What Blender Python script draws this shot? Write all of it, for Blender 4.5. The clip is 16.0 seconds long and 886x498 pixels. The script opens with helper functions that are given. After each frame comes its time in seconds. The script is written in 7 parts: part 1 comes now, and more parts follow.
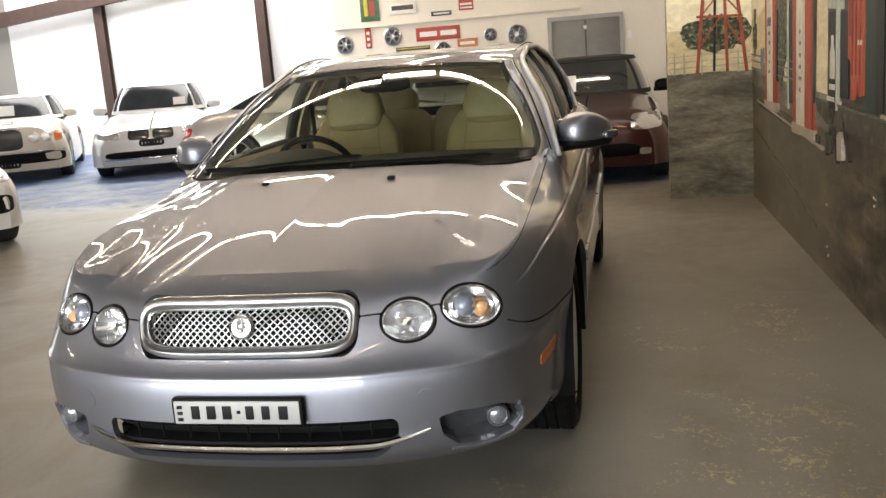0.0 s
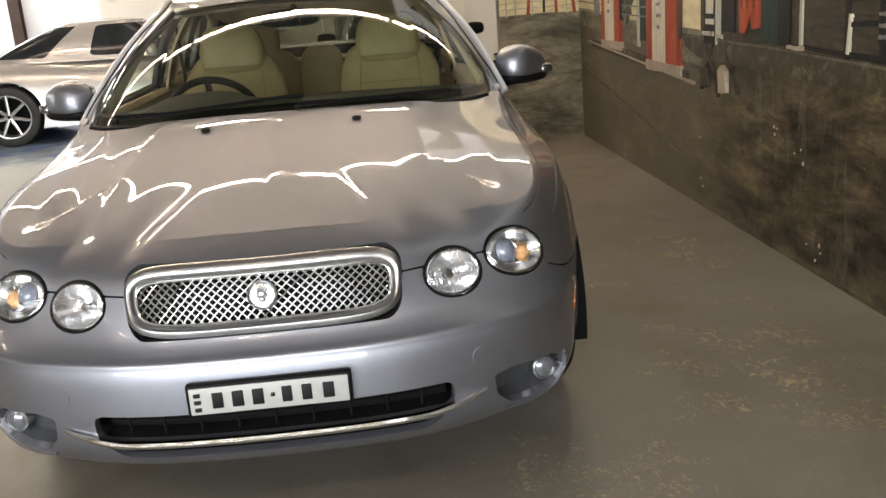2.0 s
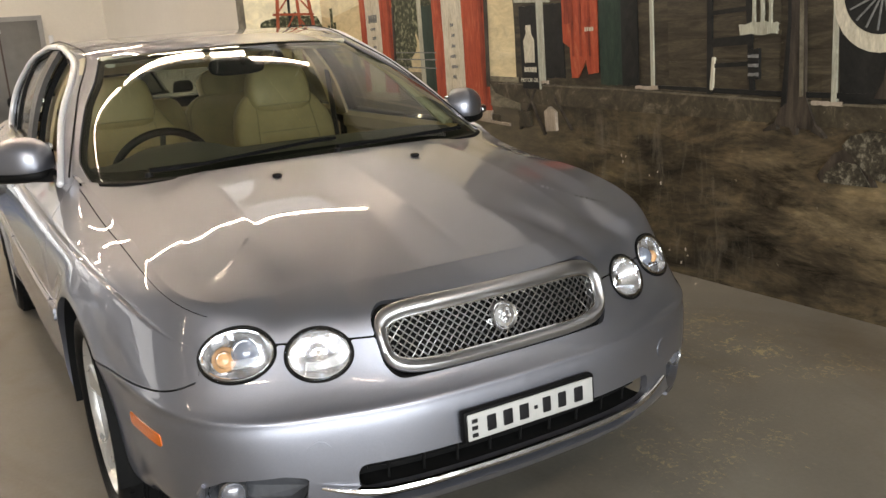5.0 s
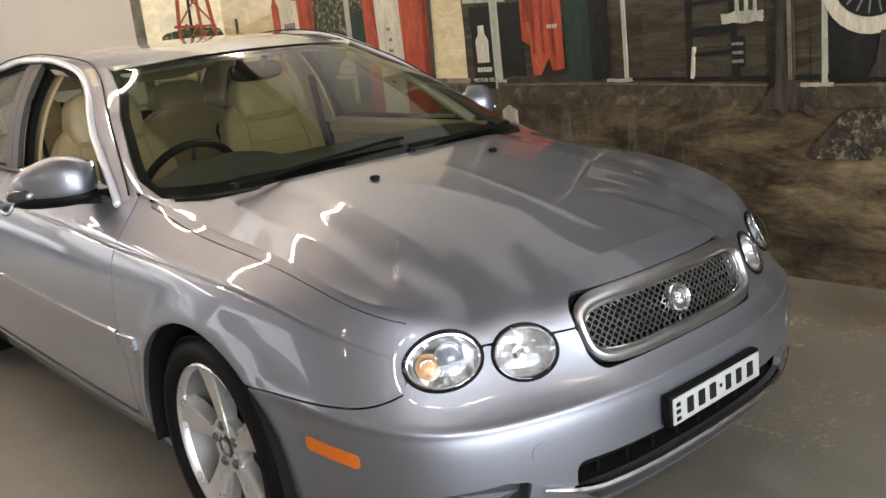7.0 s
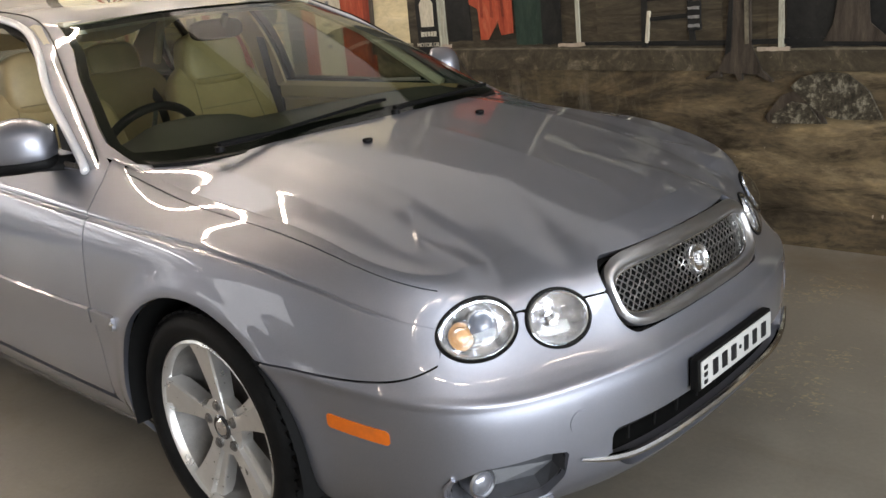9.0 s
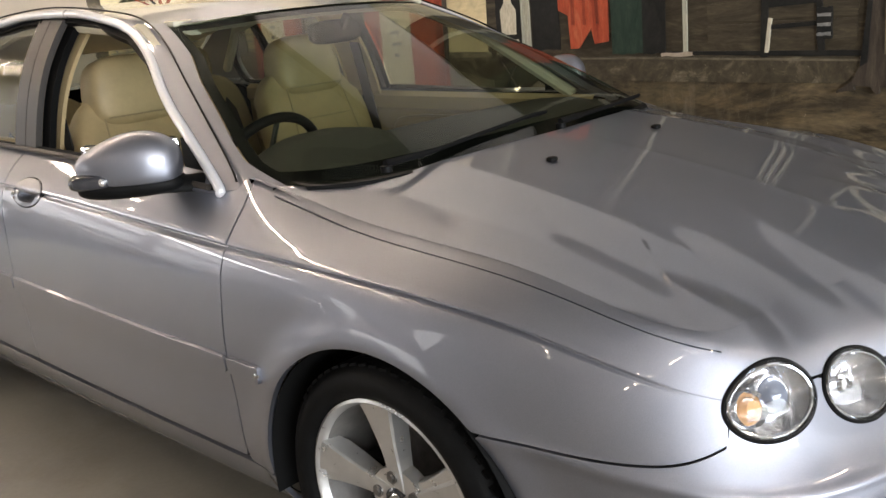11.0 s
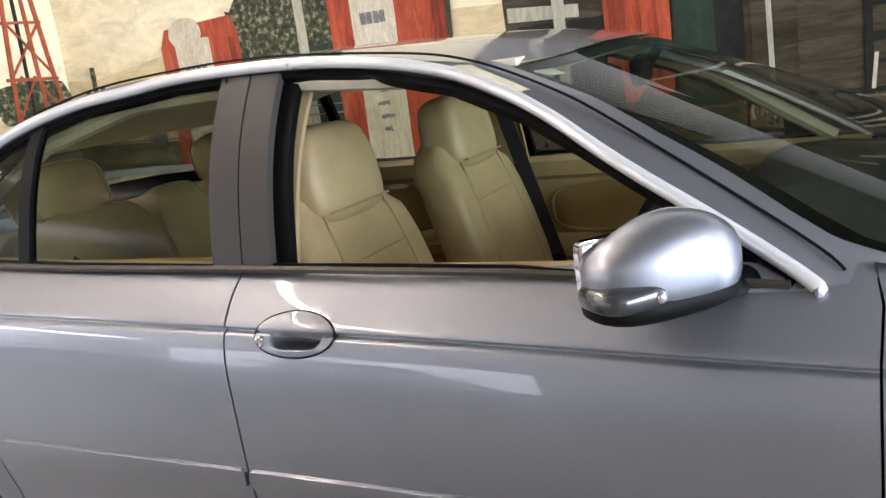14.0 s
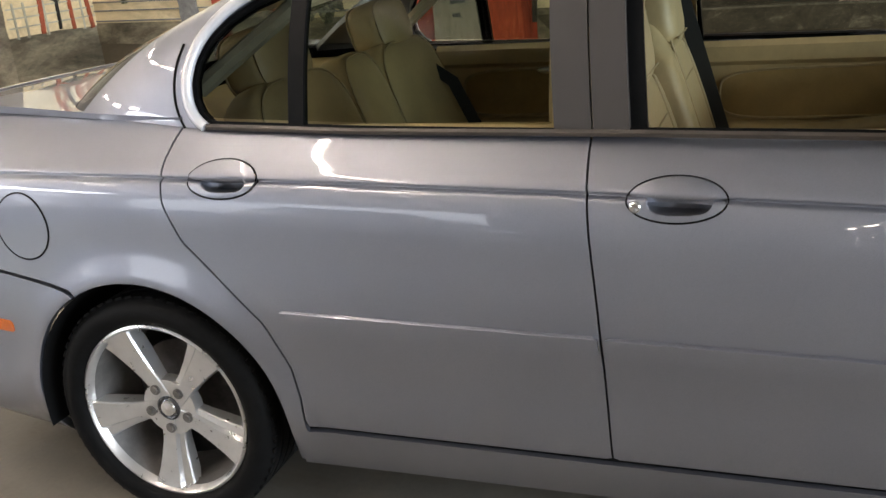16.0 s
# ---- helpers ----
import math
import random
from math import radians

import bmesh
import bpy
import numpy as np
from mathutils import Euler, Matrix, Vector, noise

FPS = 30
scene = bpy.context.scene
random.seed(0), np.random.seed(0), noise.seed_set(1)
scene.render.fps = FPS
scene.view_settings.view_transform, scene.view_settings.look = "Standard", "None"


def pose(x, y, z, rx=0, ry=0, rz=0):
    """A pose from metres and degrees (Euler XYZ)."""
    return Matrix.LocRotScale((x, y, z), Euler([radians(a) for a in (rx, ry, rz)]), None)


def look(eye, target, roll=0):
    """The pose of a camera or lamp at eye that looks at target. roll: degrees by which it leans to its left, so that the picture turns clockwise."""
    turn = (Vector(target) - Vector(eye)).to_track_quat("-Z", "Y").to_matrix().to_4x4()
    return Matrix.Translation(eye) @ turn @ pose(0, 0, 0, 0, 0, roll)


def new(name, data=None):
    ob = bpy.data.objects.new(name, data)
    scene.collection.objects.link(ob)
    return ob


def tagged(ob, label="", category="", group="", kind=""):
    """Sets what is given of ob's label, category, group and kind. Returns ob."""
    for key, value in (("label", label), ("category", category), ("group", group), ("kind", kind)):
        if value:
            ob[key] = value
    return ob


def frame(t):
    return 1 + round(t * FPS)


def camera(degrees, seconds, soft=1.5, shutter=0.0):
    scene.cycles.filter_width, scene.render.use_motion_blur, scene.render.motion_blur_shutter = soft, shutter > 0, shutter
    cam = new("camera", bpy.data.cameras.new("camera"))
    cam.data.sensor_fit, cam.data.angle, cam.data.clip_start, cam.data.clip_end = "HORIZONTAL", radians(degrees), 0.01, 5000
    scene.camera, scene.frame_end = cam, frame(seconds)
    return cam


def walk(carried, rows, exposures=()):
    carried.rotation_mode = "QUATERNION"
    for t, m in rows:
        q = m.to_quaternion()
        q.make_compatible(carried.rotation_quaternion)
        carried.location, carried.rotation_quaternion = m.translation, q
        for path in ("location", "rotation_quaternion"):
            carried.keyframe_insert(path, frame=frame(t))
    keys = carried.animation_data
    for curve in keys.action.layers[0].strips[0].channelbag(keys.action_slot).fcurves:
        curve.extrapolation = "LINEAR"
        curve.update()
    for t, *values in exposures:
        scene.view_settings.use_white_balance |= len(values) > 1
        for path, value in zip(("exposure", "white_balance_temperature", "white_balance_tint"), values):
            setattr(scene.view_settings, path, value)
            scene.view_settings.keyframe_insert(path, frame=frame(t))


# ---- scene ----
cam = camera(52.16, 16.0)
PATH = [
    (0, look((1.067, -2.234, 1.287), (0.655, -0.316, 0.900), -4.43)),
    (0.5, look((0.966, -2.174, 1.267), (0.567, -0.272, 0.796), -5.03)),
    (1, look((0.798, -2.153, 1.265), (0.518, -0.239, 0.755), -5.09)),
    (1.5, look((0.606, -2.097, 1.277), (0.514, -0.168, 0.757), -4.88)),
    (2, look((0.317, -2.032, 1.264), (0.423, -0.106, 0.736), -4.49)),
    (2.5, look((0.069, -2.022, 1.295), (0.310, -0.109, 0.764), -3.99)),
    (3, look((-0.231, -1.939, 1.272), (0.198, -0.037, 0.826), -4.12)),
    (3.5, look((-0.459, -1.896, 1.270), (0.105, -0.025, 0.843), -4.23)),
    (4, look((-0.713, -1.847, 1.277), (-0.006, -0.039, 0.799), -4.49)),
    (4.2, look((-0.799, -1.838, 1.285), (-0.044, -0.051, 0.800), -4.44)),
    (6.5, look((-1.654, -1.392, 1.334), (-0.473, 0.161, 0.896), -6.09)),
    (7, look((-1.757, -1.238, 1.324), (-0.517, 0.258, 0.851), -6.40)),
    (7.5, look((-1.825, -1.169, 1.309), (-0.444, 0.183, 0.795), -5.05)),
    (8, look((-1.850, -1.148, 1.297), (-0.442, 0.167, 0.760), -5.16)),
    (8.2, look((-1.870, -1.117, 1.300), (-0.464, 0.198, 0.756), -5.37)),
    (10.5, look((-1.892, -0.601, 1.312), (-0.545, 0.771, 0.762), -5.61)),
    (11, look((-1.929, -0.386, 1.306), (-0.539, 0.952, 0.778), -5.30)),
    (11.5, look((-2.081, -0.102, 1.355), (-0.602, 1.130, 0.812), -5.10)),
    (12, look((-2.112, 0.219, 1.331), (-0.568, 1.375, 0.802), -5.36)),
    (12.5, look((-2.136, 0.499, 1.331), (-0.541, 1.584, 0.806), -5.99)),
    (13, look((-2.164, 0.796, 1.373), (-0.515, 1.781, 0.816), -7.52)),
    (13.5, look((-2.161, 1.043, 1.342), (-0.464, 1.984, 0.856), -7.22)),
    (14, look((-2.18, 1.304, 1.34), (-0.441, 2.202, 0.927), -8.3)),
    (14.5, look((-2.243, 1.544, 1.379), (-0.479, 2.388, 0.957), -7.5)),
    (15, look((-2.4, 1.849, 1.348), (-0.591, 2.559, 0.874), -5.8)),
    (15.5, look((-2.465, 2.026, 1.363), (-0.674, 2.7, 0.781), -5.5)),
    (16, look((-2.495, 2.163, 1.35), (-0.725, 2.846, 0.717), -5.6)),
]
EXPOSURES = ((0.0, 0.08, 8700.0, 19.0), (4.0, 0.05, 8900.0, 19.0), (6.5, 0.20, 8300.0, 19.0), (7.0, 0.20, 8200.0, 19.0), (8.2, 0.18, 8000.0, 19.0), (10.5, 0.24, 8300.0, 20.0), (12.0, 0.28, 8000.0, 20.0),
             (13.0, 0.54, 7200.0, 20.0), (14.0, 0.72, 7300.0, 19.0), (14.5, 0.74, 7400.0, 19.0), (15.0, 0.63, 7400.0, 18.0), (15.5, 0.64, 7300.0, 18.0), (16.0, 0.64, 7400.0, 18.0))
TUBE = 66.0
DOOR_W, SKYL_W, WEST_W, FAR_W = 1750, 10, 260, 780
walk(cam, PATH, EXPOSURES)

# ---- light ----
world = bpy.data.worlds.new("hall_air")
scene.world = world
world.use_nodes = True
wn = world.node_tree.nodes
wn["Background"].inputs[0].default_value = (0.75, 0.86, 1.0, 1)
wn["Background"].inputs[1].default_value = 0.35


# ---- materials ----
def mat_new(name):
    m = bpy.data.materials.new(name)
    m.use_nodes = True
    return m, m.node_tree.nodes, m.node_tree.links, m.node_tree.nodes["Principled BSDF"]


def ramp(nt, fac, stops):
    r = nt.nodes.new("ShaderNodeValToRGB")
    while len(r.color_ramp.elements) < len(stops):
        r.color_ramp.elements.new(0.5)
    for e, (p, c) in zip(r.color_ramp.elements, stops):
        e.position, e.color = p, (*c, 1)
    nt.links.new(fac, r.inputs[0])
    return r.outputs[0]


def noise_tex(nt, scale, detail=4.0, rough=0.6, vec=None, dist=0.0):
    n = nt.nodes.new("ShaderNodeTexNoise")
    n.inputs["Scale"].default_value, n.inputs["Detail"].default_value = scale, detail
    n.inputs["Roughness"].default_value, n.inputs["Distortion"].default_value = rough, dist
    if vec is not None:
        nt.links.new(vec, n.inputs["Vector"])
    return n


def obj_vec(nt, scale=(1, 1, 1)):
    c = nt.nodes.new("ShaderNodeTexCoord")
    m = nt.nodes.new("ShaderNodeMapping")
    m.inputs["Scale"].default_value = scale
    nt.links.new(c.outputs["Object"], m.inputs["Vector"])
    return m.outputs["Vector"]


def mix_col(nt, fac, a, b, mode="MIX"):
    m = nt.nodes.new("ShaderNodeMix")
    m.data_type, m.blend_type = "RGBA", mode
    for sock, v in ((m.inputs[0], fac), (m.inputs[6], a), (m.inputs[7], b)):
        if isinstance(v, bpy.types.NodeSocket):
            nt.links.new(v, sock)
        elif isinstance(v, (int, float)):
            sock.default_value = v
        else:
            sock.default_value = (*v, 1)
    return m.outputs[2]


def bump_to(nt, bs, height, strength, distance=0.01):
    b = nt.nodes.new("ShaderNodeBump")
    b.inputs["Strength"].default_value, b.inputs["Distance"].default_value = strength, distance
    nt.links.new(height, b.inputs["Height"])
    nt.links.new(b.outputs[0], bs.inputs["Normal"])


def plain(name, col, rough=0.5, metal=0.0, vary=0.12, scale=12.0, bump=0.0, bscale=200.0, coat=0.0, spec=0.5):
    """A surface with a slight two-scale variation of colour and roughness."""
    m, n, l, bs = mat_new(name)
    nt = m.node_tree
    vec = obj_vec(nt)
    a, b = noise_tex(nt, scale, 5, 0.6, vec), noise_tex(nt, scale * 9, 3, 0.6, vec)
    lo, hi = tuple(c * (1 - vary) for c in col), tuple(min(1, c * (1 + vary)) for c in col)
    c1 = ramp(nt, a.outputs[0], ((0.3, lo), (0.7, hi)))
    c2 = ramp(nt, b.outputs[0], ((0.3, (1 - vary * 0.5,) * 3), (0.7, (1, 1, 1))))
    l.new(mix_col(nt, 1.0, c1, c2, "MULTIPLY"), bs.inputs["Base Color"])
    r = ramp(nt, a.outputs[0], ((0.2, (max(0, rough - 0.06),) * 3), (0.8, (min(1, rough + 0.06),) * 3)))
    l.new(r, bs.inputs["Roughness"])
    bs.inputs["Metallic"].default_value = metal
    bs.inputs["Coat Weight"].default_value = coat
    bs.inputs["Specular IOR Level"].default_value = spec
    if bump:
        bump_to(nt, bs, noise_tex(nt, bscale, 3, 0.6, vec).outputs[0], bump, 0.002)
    return m


def car_paint(name, col, flake=0.5, rough=0.47, metal=0.95, coat=1.0):
    """Metallic lacquer: fine flakes under a clear coat, with a slight film of dust."""
    m, n, l, bs = mat_new(name)
    nt = m.node_tree
    vec = obj_vec(nt)
    fl = noise_tex(nt, 900, 2, 0.7, vec)
    big = noise_tex(nt, 3, 3, 0.5, vec)
    c1 = ramp(nt, fl.outputs[0], ((0.35, tuple(c * (1 - 0.25 * flake) for c in col)), (0.7, tuple(min(1, c * (1 + 0.25 * flake)) for c in col))))
    c2 = ramp(nt, big.outputs[0], ((0.3, (0.96, 0.96, 0.97)), (0.7, (1, 1, 1))))
    l.new(mix_col(nt, 1.0, c1, c2, "MULTIPLY"), bs.inputs["Base Color"])
    bs.inputs["Metallic"].default_value, bs.inputs["Roughness"].default_value = metal, rough
    bs.inputs["Coat Weight"].default_value, bs.inputs["Coat IOR"].default_value = coat, 1.5
    smear = noise_tex(nt, 14, 5, 0.65, vec)
    l.new(ramp(nt, smear.outputs[0], ((0.35, (0.008,) * 3), (0.75, (0.03,) * 3))), bs.inputs["Coat Roughness"])
    return m


def pane(name, tint, gloss_rough=0.0, base=0.04):
    """A thin sheet of tinted glass, glossier at a shallow angle."""
    m, n, l, bs = mat_new(name)
    n.remove(bs)
    tr, gl, mx, lw = (n.new("ShaderNode" + k) for k in ("BsdfTransparent", "BsdfGlossy", "MixShader", "LayerWeight"))
    tr.inputs[0].default_value, gl.inputs["Roughness"].default_value = (*tint, 1), gloss_rough
    up, span = n.new("ShaderNodeMath"), n.new("ShaderNodeMath")
    up.operation, span.operation = "POWER", "MULTIPLY_ADD"
    up.inputs[1].default_value, span.inputs[1].default_value, span.inputs[2].default_value = 5.0, 1 - base, base
    l.new(lw.outputs["Facing"], up.inputs[0])
    l.new(up.outputs[0], span.inputs[0])
    l.new(span.outputs[0], mx.inputs[0])
    l.new(tr.outputs[0], mx.inputs[1])
    l.new(gl.outputs[0], mx.inputs[2])
    l.new(mx.outputs[0], n["Material Output"].inputs["Surface"])
    return m


def glow(name, col, strength):
    m, n, l, bs = mat_new(name)
    bs.inputs["Emission Color"].default_value = (*col, 1)
    bs.inputs["Emission Strength"].default_value = strength
    bs.inputs["Base Color"].default_value = (*col, 1)
    return m


M_PAINT = car_paint("silver_blue_paint", (0.285, 0.295, 0.335))
M_CHROME = plain("chrome", (0.82, 0.82, 0.83), 0.09, 1.0, 0.03, 30)
M_BRIGHT = plain("brushed_bright_trim", (0.70, 0.70, 0.71), 0.30, 0.35, 0.0, 2)
M_SATIN = plain("satin_metal", (0.46, 0.46, 0.47), 0.32, 1.0, 0.05, 30)
M_WIRE = plain("grille_wire", (0.40, 0.40, 0.40), 0.30, 1.0, 0.05, 30)
M_ALLOY = plain("alloy_wheel_paint", (0.62, 0.61, 0.59), 0.30, 0.75, 0.06, 25, coat=0.6)
M_RUBBER = plain("tyre_rubber", (0.007, 0.007, 0.007), 0.5, 0.0, 0.25, 30, 0.35, 240, spec=0.07)
M_BLACK = plain("black_plastic", (0.006, 0.006, 0.006), 0.5, 0.0, 0.2, 20, spec=0.08)
M_GLOSSBLACK = plain("gloss_black_trim", (0.03, 0.029, 0.03), 0.16, 0.0, 0.15, 20, coat=0.7)
M_RECESS = plain("dark_grey_plastic", (0.055, 0.058, 0.065), 0.42, 0.0, 0.15, 40, 0.2, 300)
M_BPOST = plain("dark_grey_pillar_film", (0.060, 0.054, 0.050), 0.36, 0.0, 0.04, 6, spec=0.14)
M_SEAL = plain("brown_black_rubber", (0.05, 0.04, 0.032), 0.5, 0.0, 0.2, 30)
# near-black: the shade inside hollows and under cars is put into this colour
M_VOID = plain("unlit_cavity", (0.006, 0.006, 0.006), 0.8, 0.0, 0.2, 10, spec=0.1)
M_GLASS = pane("windscreen_glass", (0.56, 0.61, 0.53), 0.0, 0.03)
M_SIDEGLASS = pane("side_glass", (0.60, 0.62, 0.54), 0.12, 0.002)
M_QUARTERGLASS = pane("dark_quarter_glass", (0.30, 0.32, 0.30), 0.12, 0.002)
M_REARGLASS = pane("tinted_rear_glass", (0.42, 0.45, 0.40), 0.02, 0.006)
M_LENS = pane("clear_lens", (0.96, 0.97, 0.98), 0.02)
M_REFLECT = plain("lamp_reflector", (0.74, 0.74, 0.75), 0.20, 0.85, 0.05, 60, coat=0.5)
M_FOGLENS = plain("fog_lens_glass", (0.20, 0.21, 0.24), 0.12, 0.5, 0.2, 60, coat=0.8)
M_AMBER = plain("amber_lens", (0.58, 0.115, 0.008), 0.18, 0.0, 0.12, 60, coat=0.8)
M_AMBERBULB = plain("amber_bulb", (0.78, 0.42, 0.20), 0.25, 0.0, 0.1, 60, coat=0.5)
M_LENSBLUE = plain("projector_lens", (0.22, 0.25, 0.31), 0.06, 0.2, 0.1, 60, coat=1.0)
M_TAN = plain("tan_leather", (0.46, 0.335, 0.18), 0.46, 0.0, 0.1, 9, 0.35, 260)
M_TANDARK = plain("tan_door_lining", (0.36, 0.24, 0.105), 0.55, 0.0, 0.12, 9, 0.35, 260)
M_SEAM = plain("brown_piping", (0.37, 0.275, 0.155), 0.6, 0.0, 0.15, 30)
M_DASH = plain("dark_dash_vinyl", (0.03, 0.034, 0.03), 0.6, 0.0, 0.15, 20, 0.3, 400)
M_BELT = plain("black_belt_webbing", (0.012, 0.013, 0.016), 0.75, 0.0, 0.2, 60, 0.4, 500)
M_LINING = plain("pale_roof_lining", (0.55, 0.50, 0.38), 0.85, 0.0, 0.06, 30)
M_PLATE = plain("white_plate", (0.40, 0.40, 0.385), 0.4, 0.0, 0.05, 40)
M_INK = plain("black_plate_ink", (0.012, 0.012, 0.013), 0.5, 0.0, 0.1, 40, spec=0.15)
M_PAPER = plain("white_paper", (0.80, 0.80, 0.78), 0.7, 0.0, 0.04, 15)


# ---- lamps of the hall ----
ROOF_Z = 4.7
M_TUBE = glow("tube_glow", (1.0, 0.945, 0.86), TUBE)
M_FIX = plain("white_enamel", (0.75, 0.74, 0.72), 0.4, 0, 0.05, 8)
# sky light through the open roller door behind the camera and the roof light; the far roof and west lamps are added
# fill
for nm, at, to, sx, sy, col, watt in (("door_daylight", (-3.7, -8.9, 1.9), (-3.7, 0, 1.2), 10.4, 3.4, (0.61, 0.80, 1.0), DOOR_W), ("roof_daylight", (1.6, 6.6, ROOF_Z - 0.02), (1.6, 6.6, 0), 1.0, 2.6, (0.74, 0.88, 1.0), SKYL_W),
                                      ("far_roof_fill", (-9.2, 14.6, ROOF_Z - 0.02), (-9.2, 14.6, 0), 7.0, 2.2, (0.72, 0.86, 1.0), FAR_W),
                                      ("west_fill", (-14.9, 11.0, 1.85), (0, 11.0, 1.5), 8.6, 3.3, (0.70, 0.85, 1.0), WEST_W)):
    d = bpy.data.lights.new(nm, "AREA")
    d.shape, d.size, d.size_y, d.energy, d.color = "RECTANGLE", sx, sy, watt, col
    o = new(nm, d)
    o.matrix_world = look(at, to)


# ---- mesh helpers ----
def mesh_ob(name, verts, faces, mat, parent=None, normals=None, smooth=True, label=""):
    me = bpy.data.meshes.new(name)
    me.from_pydata([tuple(map(float, v)) for v in verts], [], [tuple(map(int, f)) for f in faces])
    me.materials.append(mat)
    if smooth:
        me.shade_smooth()
    if normals is not None:
        me.normals_split_custom_set_from_vertices([tuple(map(float, v)) for v in normals])
    ob = new(name, me)
    if parent:
        ob.parent = parent
    return tagged(ob, label) if label else ob


def part(name, bm, mat, parent=None, label="", smooth=True):
    me = bpy.data.meshes.new(name)
    bmesh.ops.recalc_face_normals(bm, faces=bm.faces[:])
    bm.to_mesh(me)
    bm.free()
    me.materials.append(mat)
    if smooth:
        me.shade_smooth()
        me.set_sharp_from_angle(angle=radians(38))
    ob = new(name, me)
    if parent:
        ob.parent = parent
    return tagged(ob, label) if label else ob


def thing(name, label, category, group="", at=None, kind=""):
    ob = new(name)
    if at is not None:
        ob.matrix_world = at
    return tagged(ob, label, category, group, kind)


def box_bm(x0, x1, y0, y1, z0, z1, bevel=0.0, seg=2, bm=None):
    bm = bm or bmesh.new()
    m = Matrix.Translation(((x0 + x1) / 2, (y0 + y1) / 2, (z0 + z1) / 2)) @ Matrix.Diagonal((abs(x1 - x0), abs(y1 - y0), abs(z1 - z0), 1))
    r = bmesh.ops.create_cube(bm, size=1, matrix=m)
    if bevel:
        es = list({e for v in r["verts"] for e in v.link_edges})
        bmesh.ops.bevel(bm, geom=es, offset=bevel, segments=seg, affect="EDGES", profile=0.5)
    return bm


def cyl_bm(r, h, m=Matrix.Identity(4), seg=24, r2=None, bm=None):
    bm = bm or bmesh.new()
    bmesh.ops.create_cone(bm, cap_ends=True, segments=seg, radius1=r, radius2=r if r2 is None else r2, depth=h, matrix=m)
    return bm


def ball_bm(sx, sy, sz, m=Matrix.Identity(4), u=24, v=14, power=1.0, bm=None):
    """A rounded solid; power below one makes it boxier."""
    bm = bm or bmesh.new()
    r = bmesh.ops.create_uvsphere(bm, u_segments=u, v_segments=v, radius=1)
    for q in r["verts"]:
        c = [math.copysign(abs(k) ** power, k) for k in q.co]
        q.co = m @ Vector((c[0] * sx, c[1] * sy, c[2] * sz))
    return bm


def tube_bm(pts, r, seg=8, bm=None, flat=1.0, closed=False):
    """A tube along a line of points; flat squashes it along the second axis."""
    bm = bm or bmesh.new()
    pts = [Vector(p) for p in pts]
    rings, prev = [], None
    n = len(pts)
    for i, p in enumerate(pts):
        a, b = (pts[i - 1], pts[(i + 1) % n]) if closed else (pts[max(0, i - 1)], pts[min(n - 1, i + 1)])
        d = (b - a).normalized()
        if prev is None:
            prev = d.orthogonal().normalized()
        prev = (prev - d * prev.dot(d)).normalized()
        q = d.cross(prev)
        rr = r[i] if isinstance(r, (list, tuple)) else r
        rings.append([bm.verts.new(p + prev * rr * math.cos(2 * math.pi * k / seg) + q * rr * flat * math.sin(2 * math.pi * k / seg)) for k in range(seg)])
    for i in range(n if closed else n - 1):
        a, b = rings[i], rings[(i + 1) % n]
        for k in range(seg):
            bm.faces.new((a[k], a[(k + 1) % seg], b[(k + 1) % seg], b[k]))
    if not closed:
        bm.faces.new(rings[0][::-1])
        bm.faces.new(rings[-1])
    return bm


def lathe_bm(profile, seg=48, m=Matrix.Identity(4), bm=None):
    """Turn a profile of (radius, height) about z."""
    bm = bm or bmesh.new()
    rings = [[bm.verts.new(m @ Vector((r * math.cos(2 * math.pi * k / seg), r * math.sin(2 * math.pi * k / seg), h))) for k in range(seg)] for r, h in profile]
    for a, b in zip(rings, rings[1:]):
        for k in range(seg):
            bm.faces.new((a[k], a[(k + 1) % seg], b[(k + 1) % seg], b[k]))
    return bm


def prism_bm(poly, h, m=Matrix.Identity(4), bm=None, bevel=0.0):
    """An outline in the plane, raised by h."""
    bm = bm or bmesh.new()
    lo = [bm.verts.new(m @ Vector((x, y, 0))) for x, y in poly]
    hi = [bm.verts.new(m @ Vector((x, y, h))) for x, y in poly]
    f = [bm.faces.new(lo[::-1]), bm.faces.new(hi)]
    for k in range(len(poly)):
        f.append(bm.faces.new((lo[k], lo[(k + 1) % len(poly)], hi[(k + 1) % len(poly)], hi[k])))
    if bevel:
        bmesh.ops.bevel(bm, geom=list(f[1].edges), offset=bevel, segments=2, affect="EDGES", profile=0.5)
    return bm


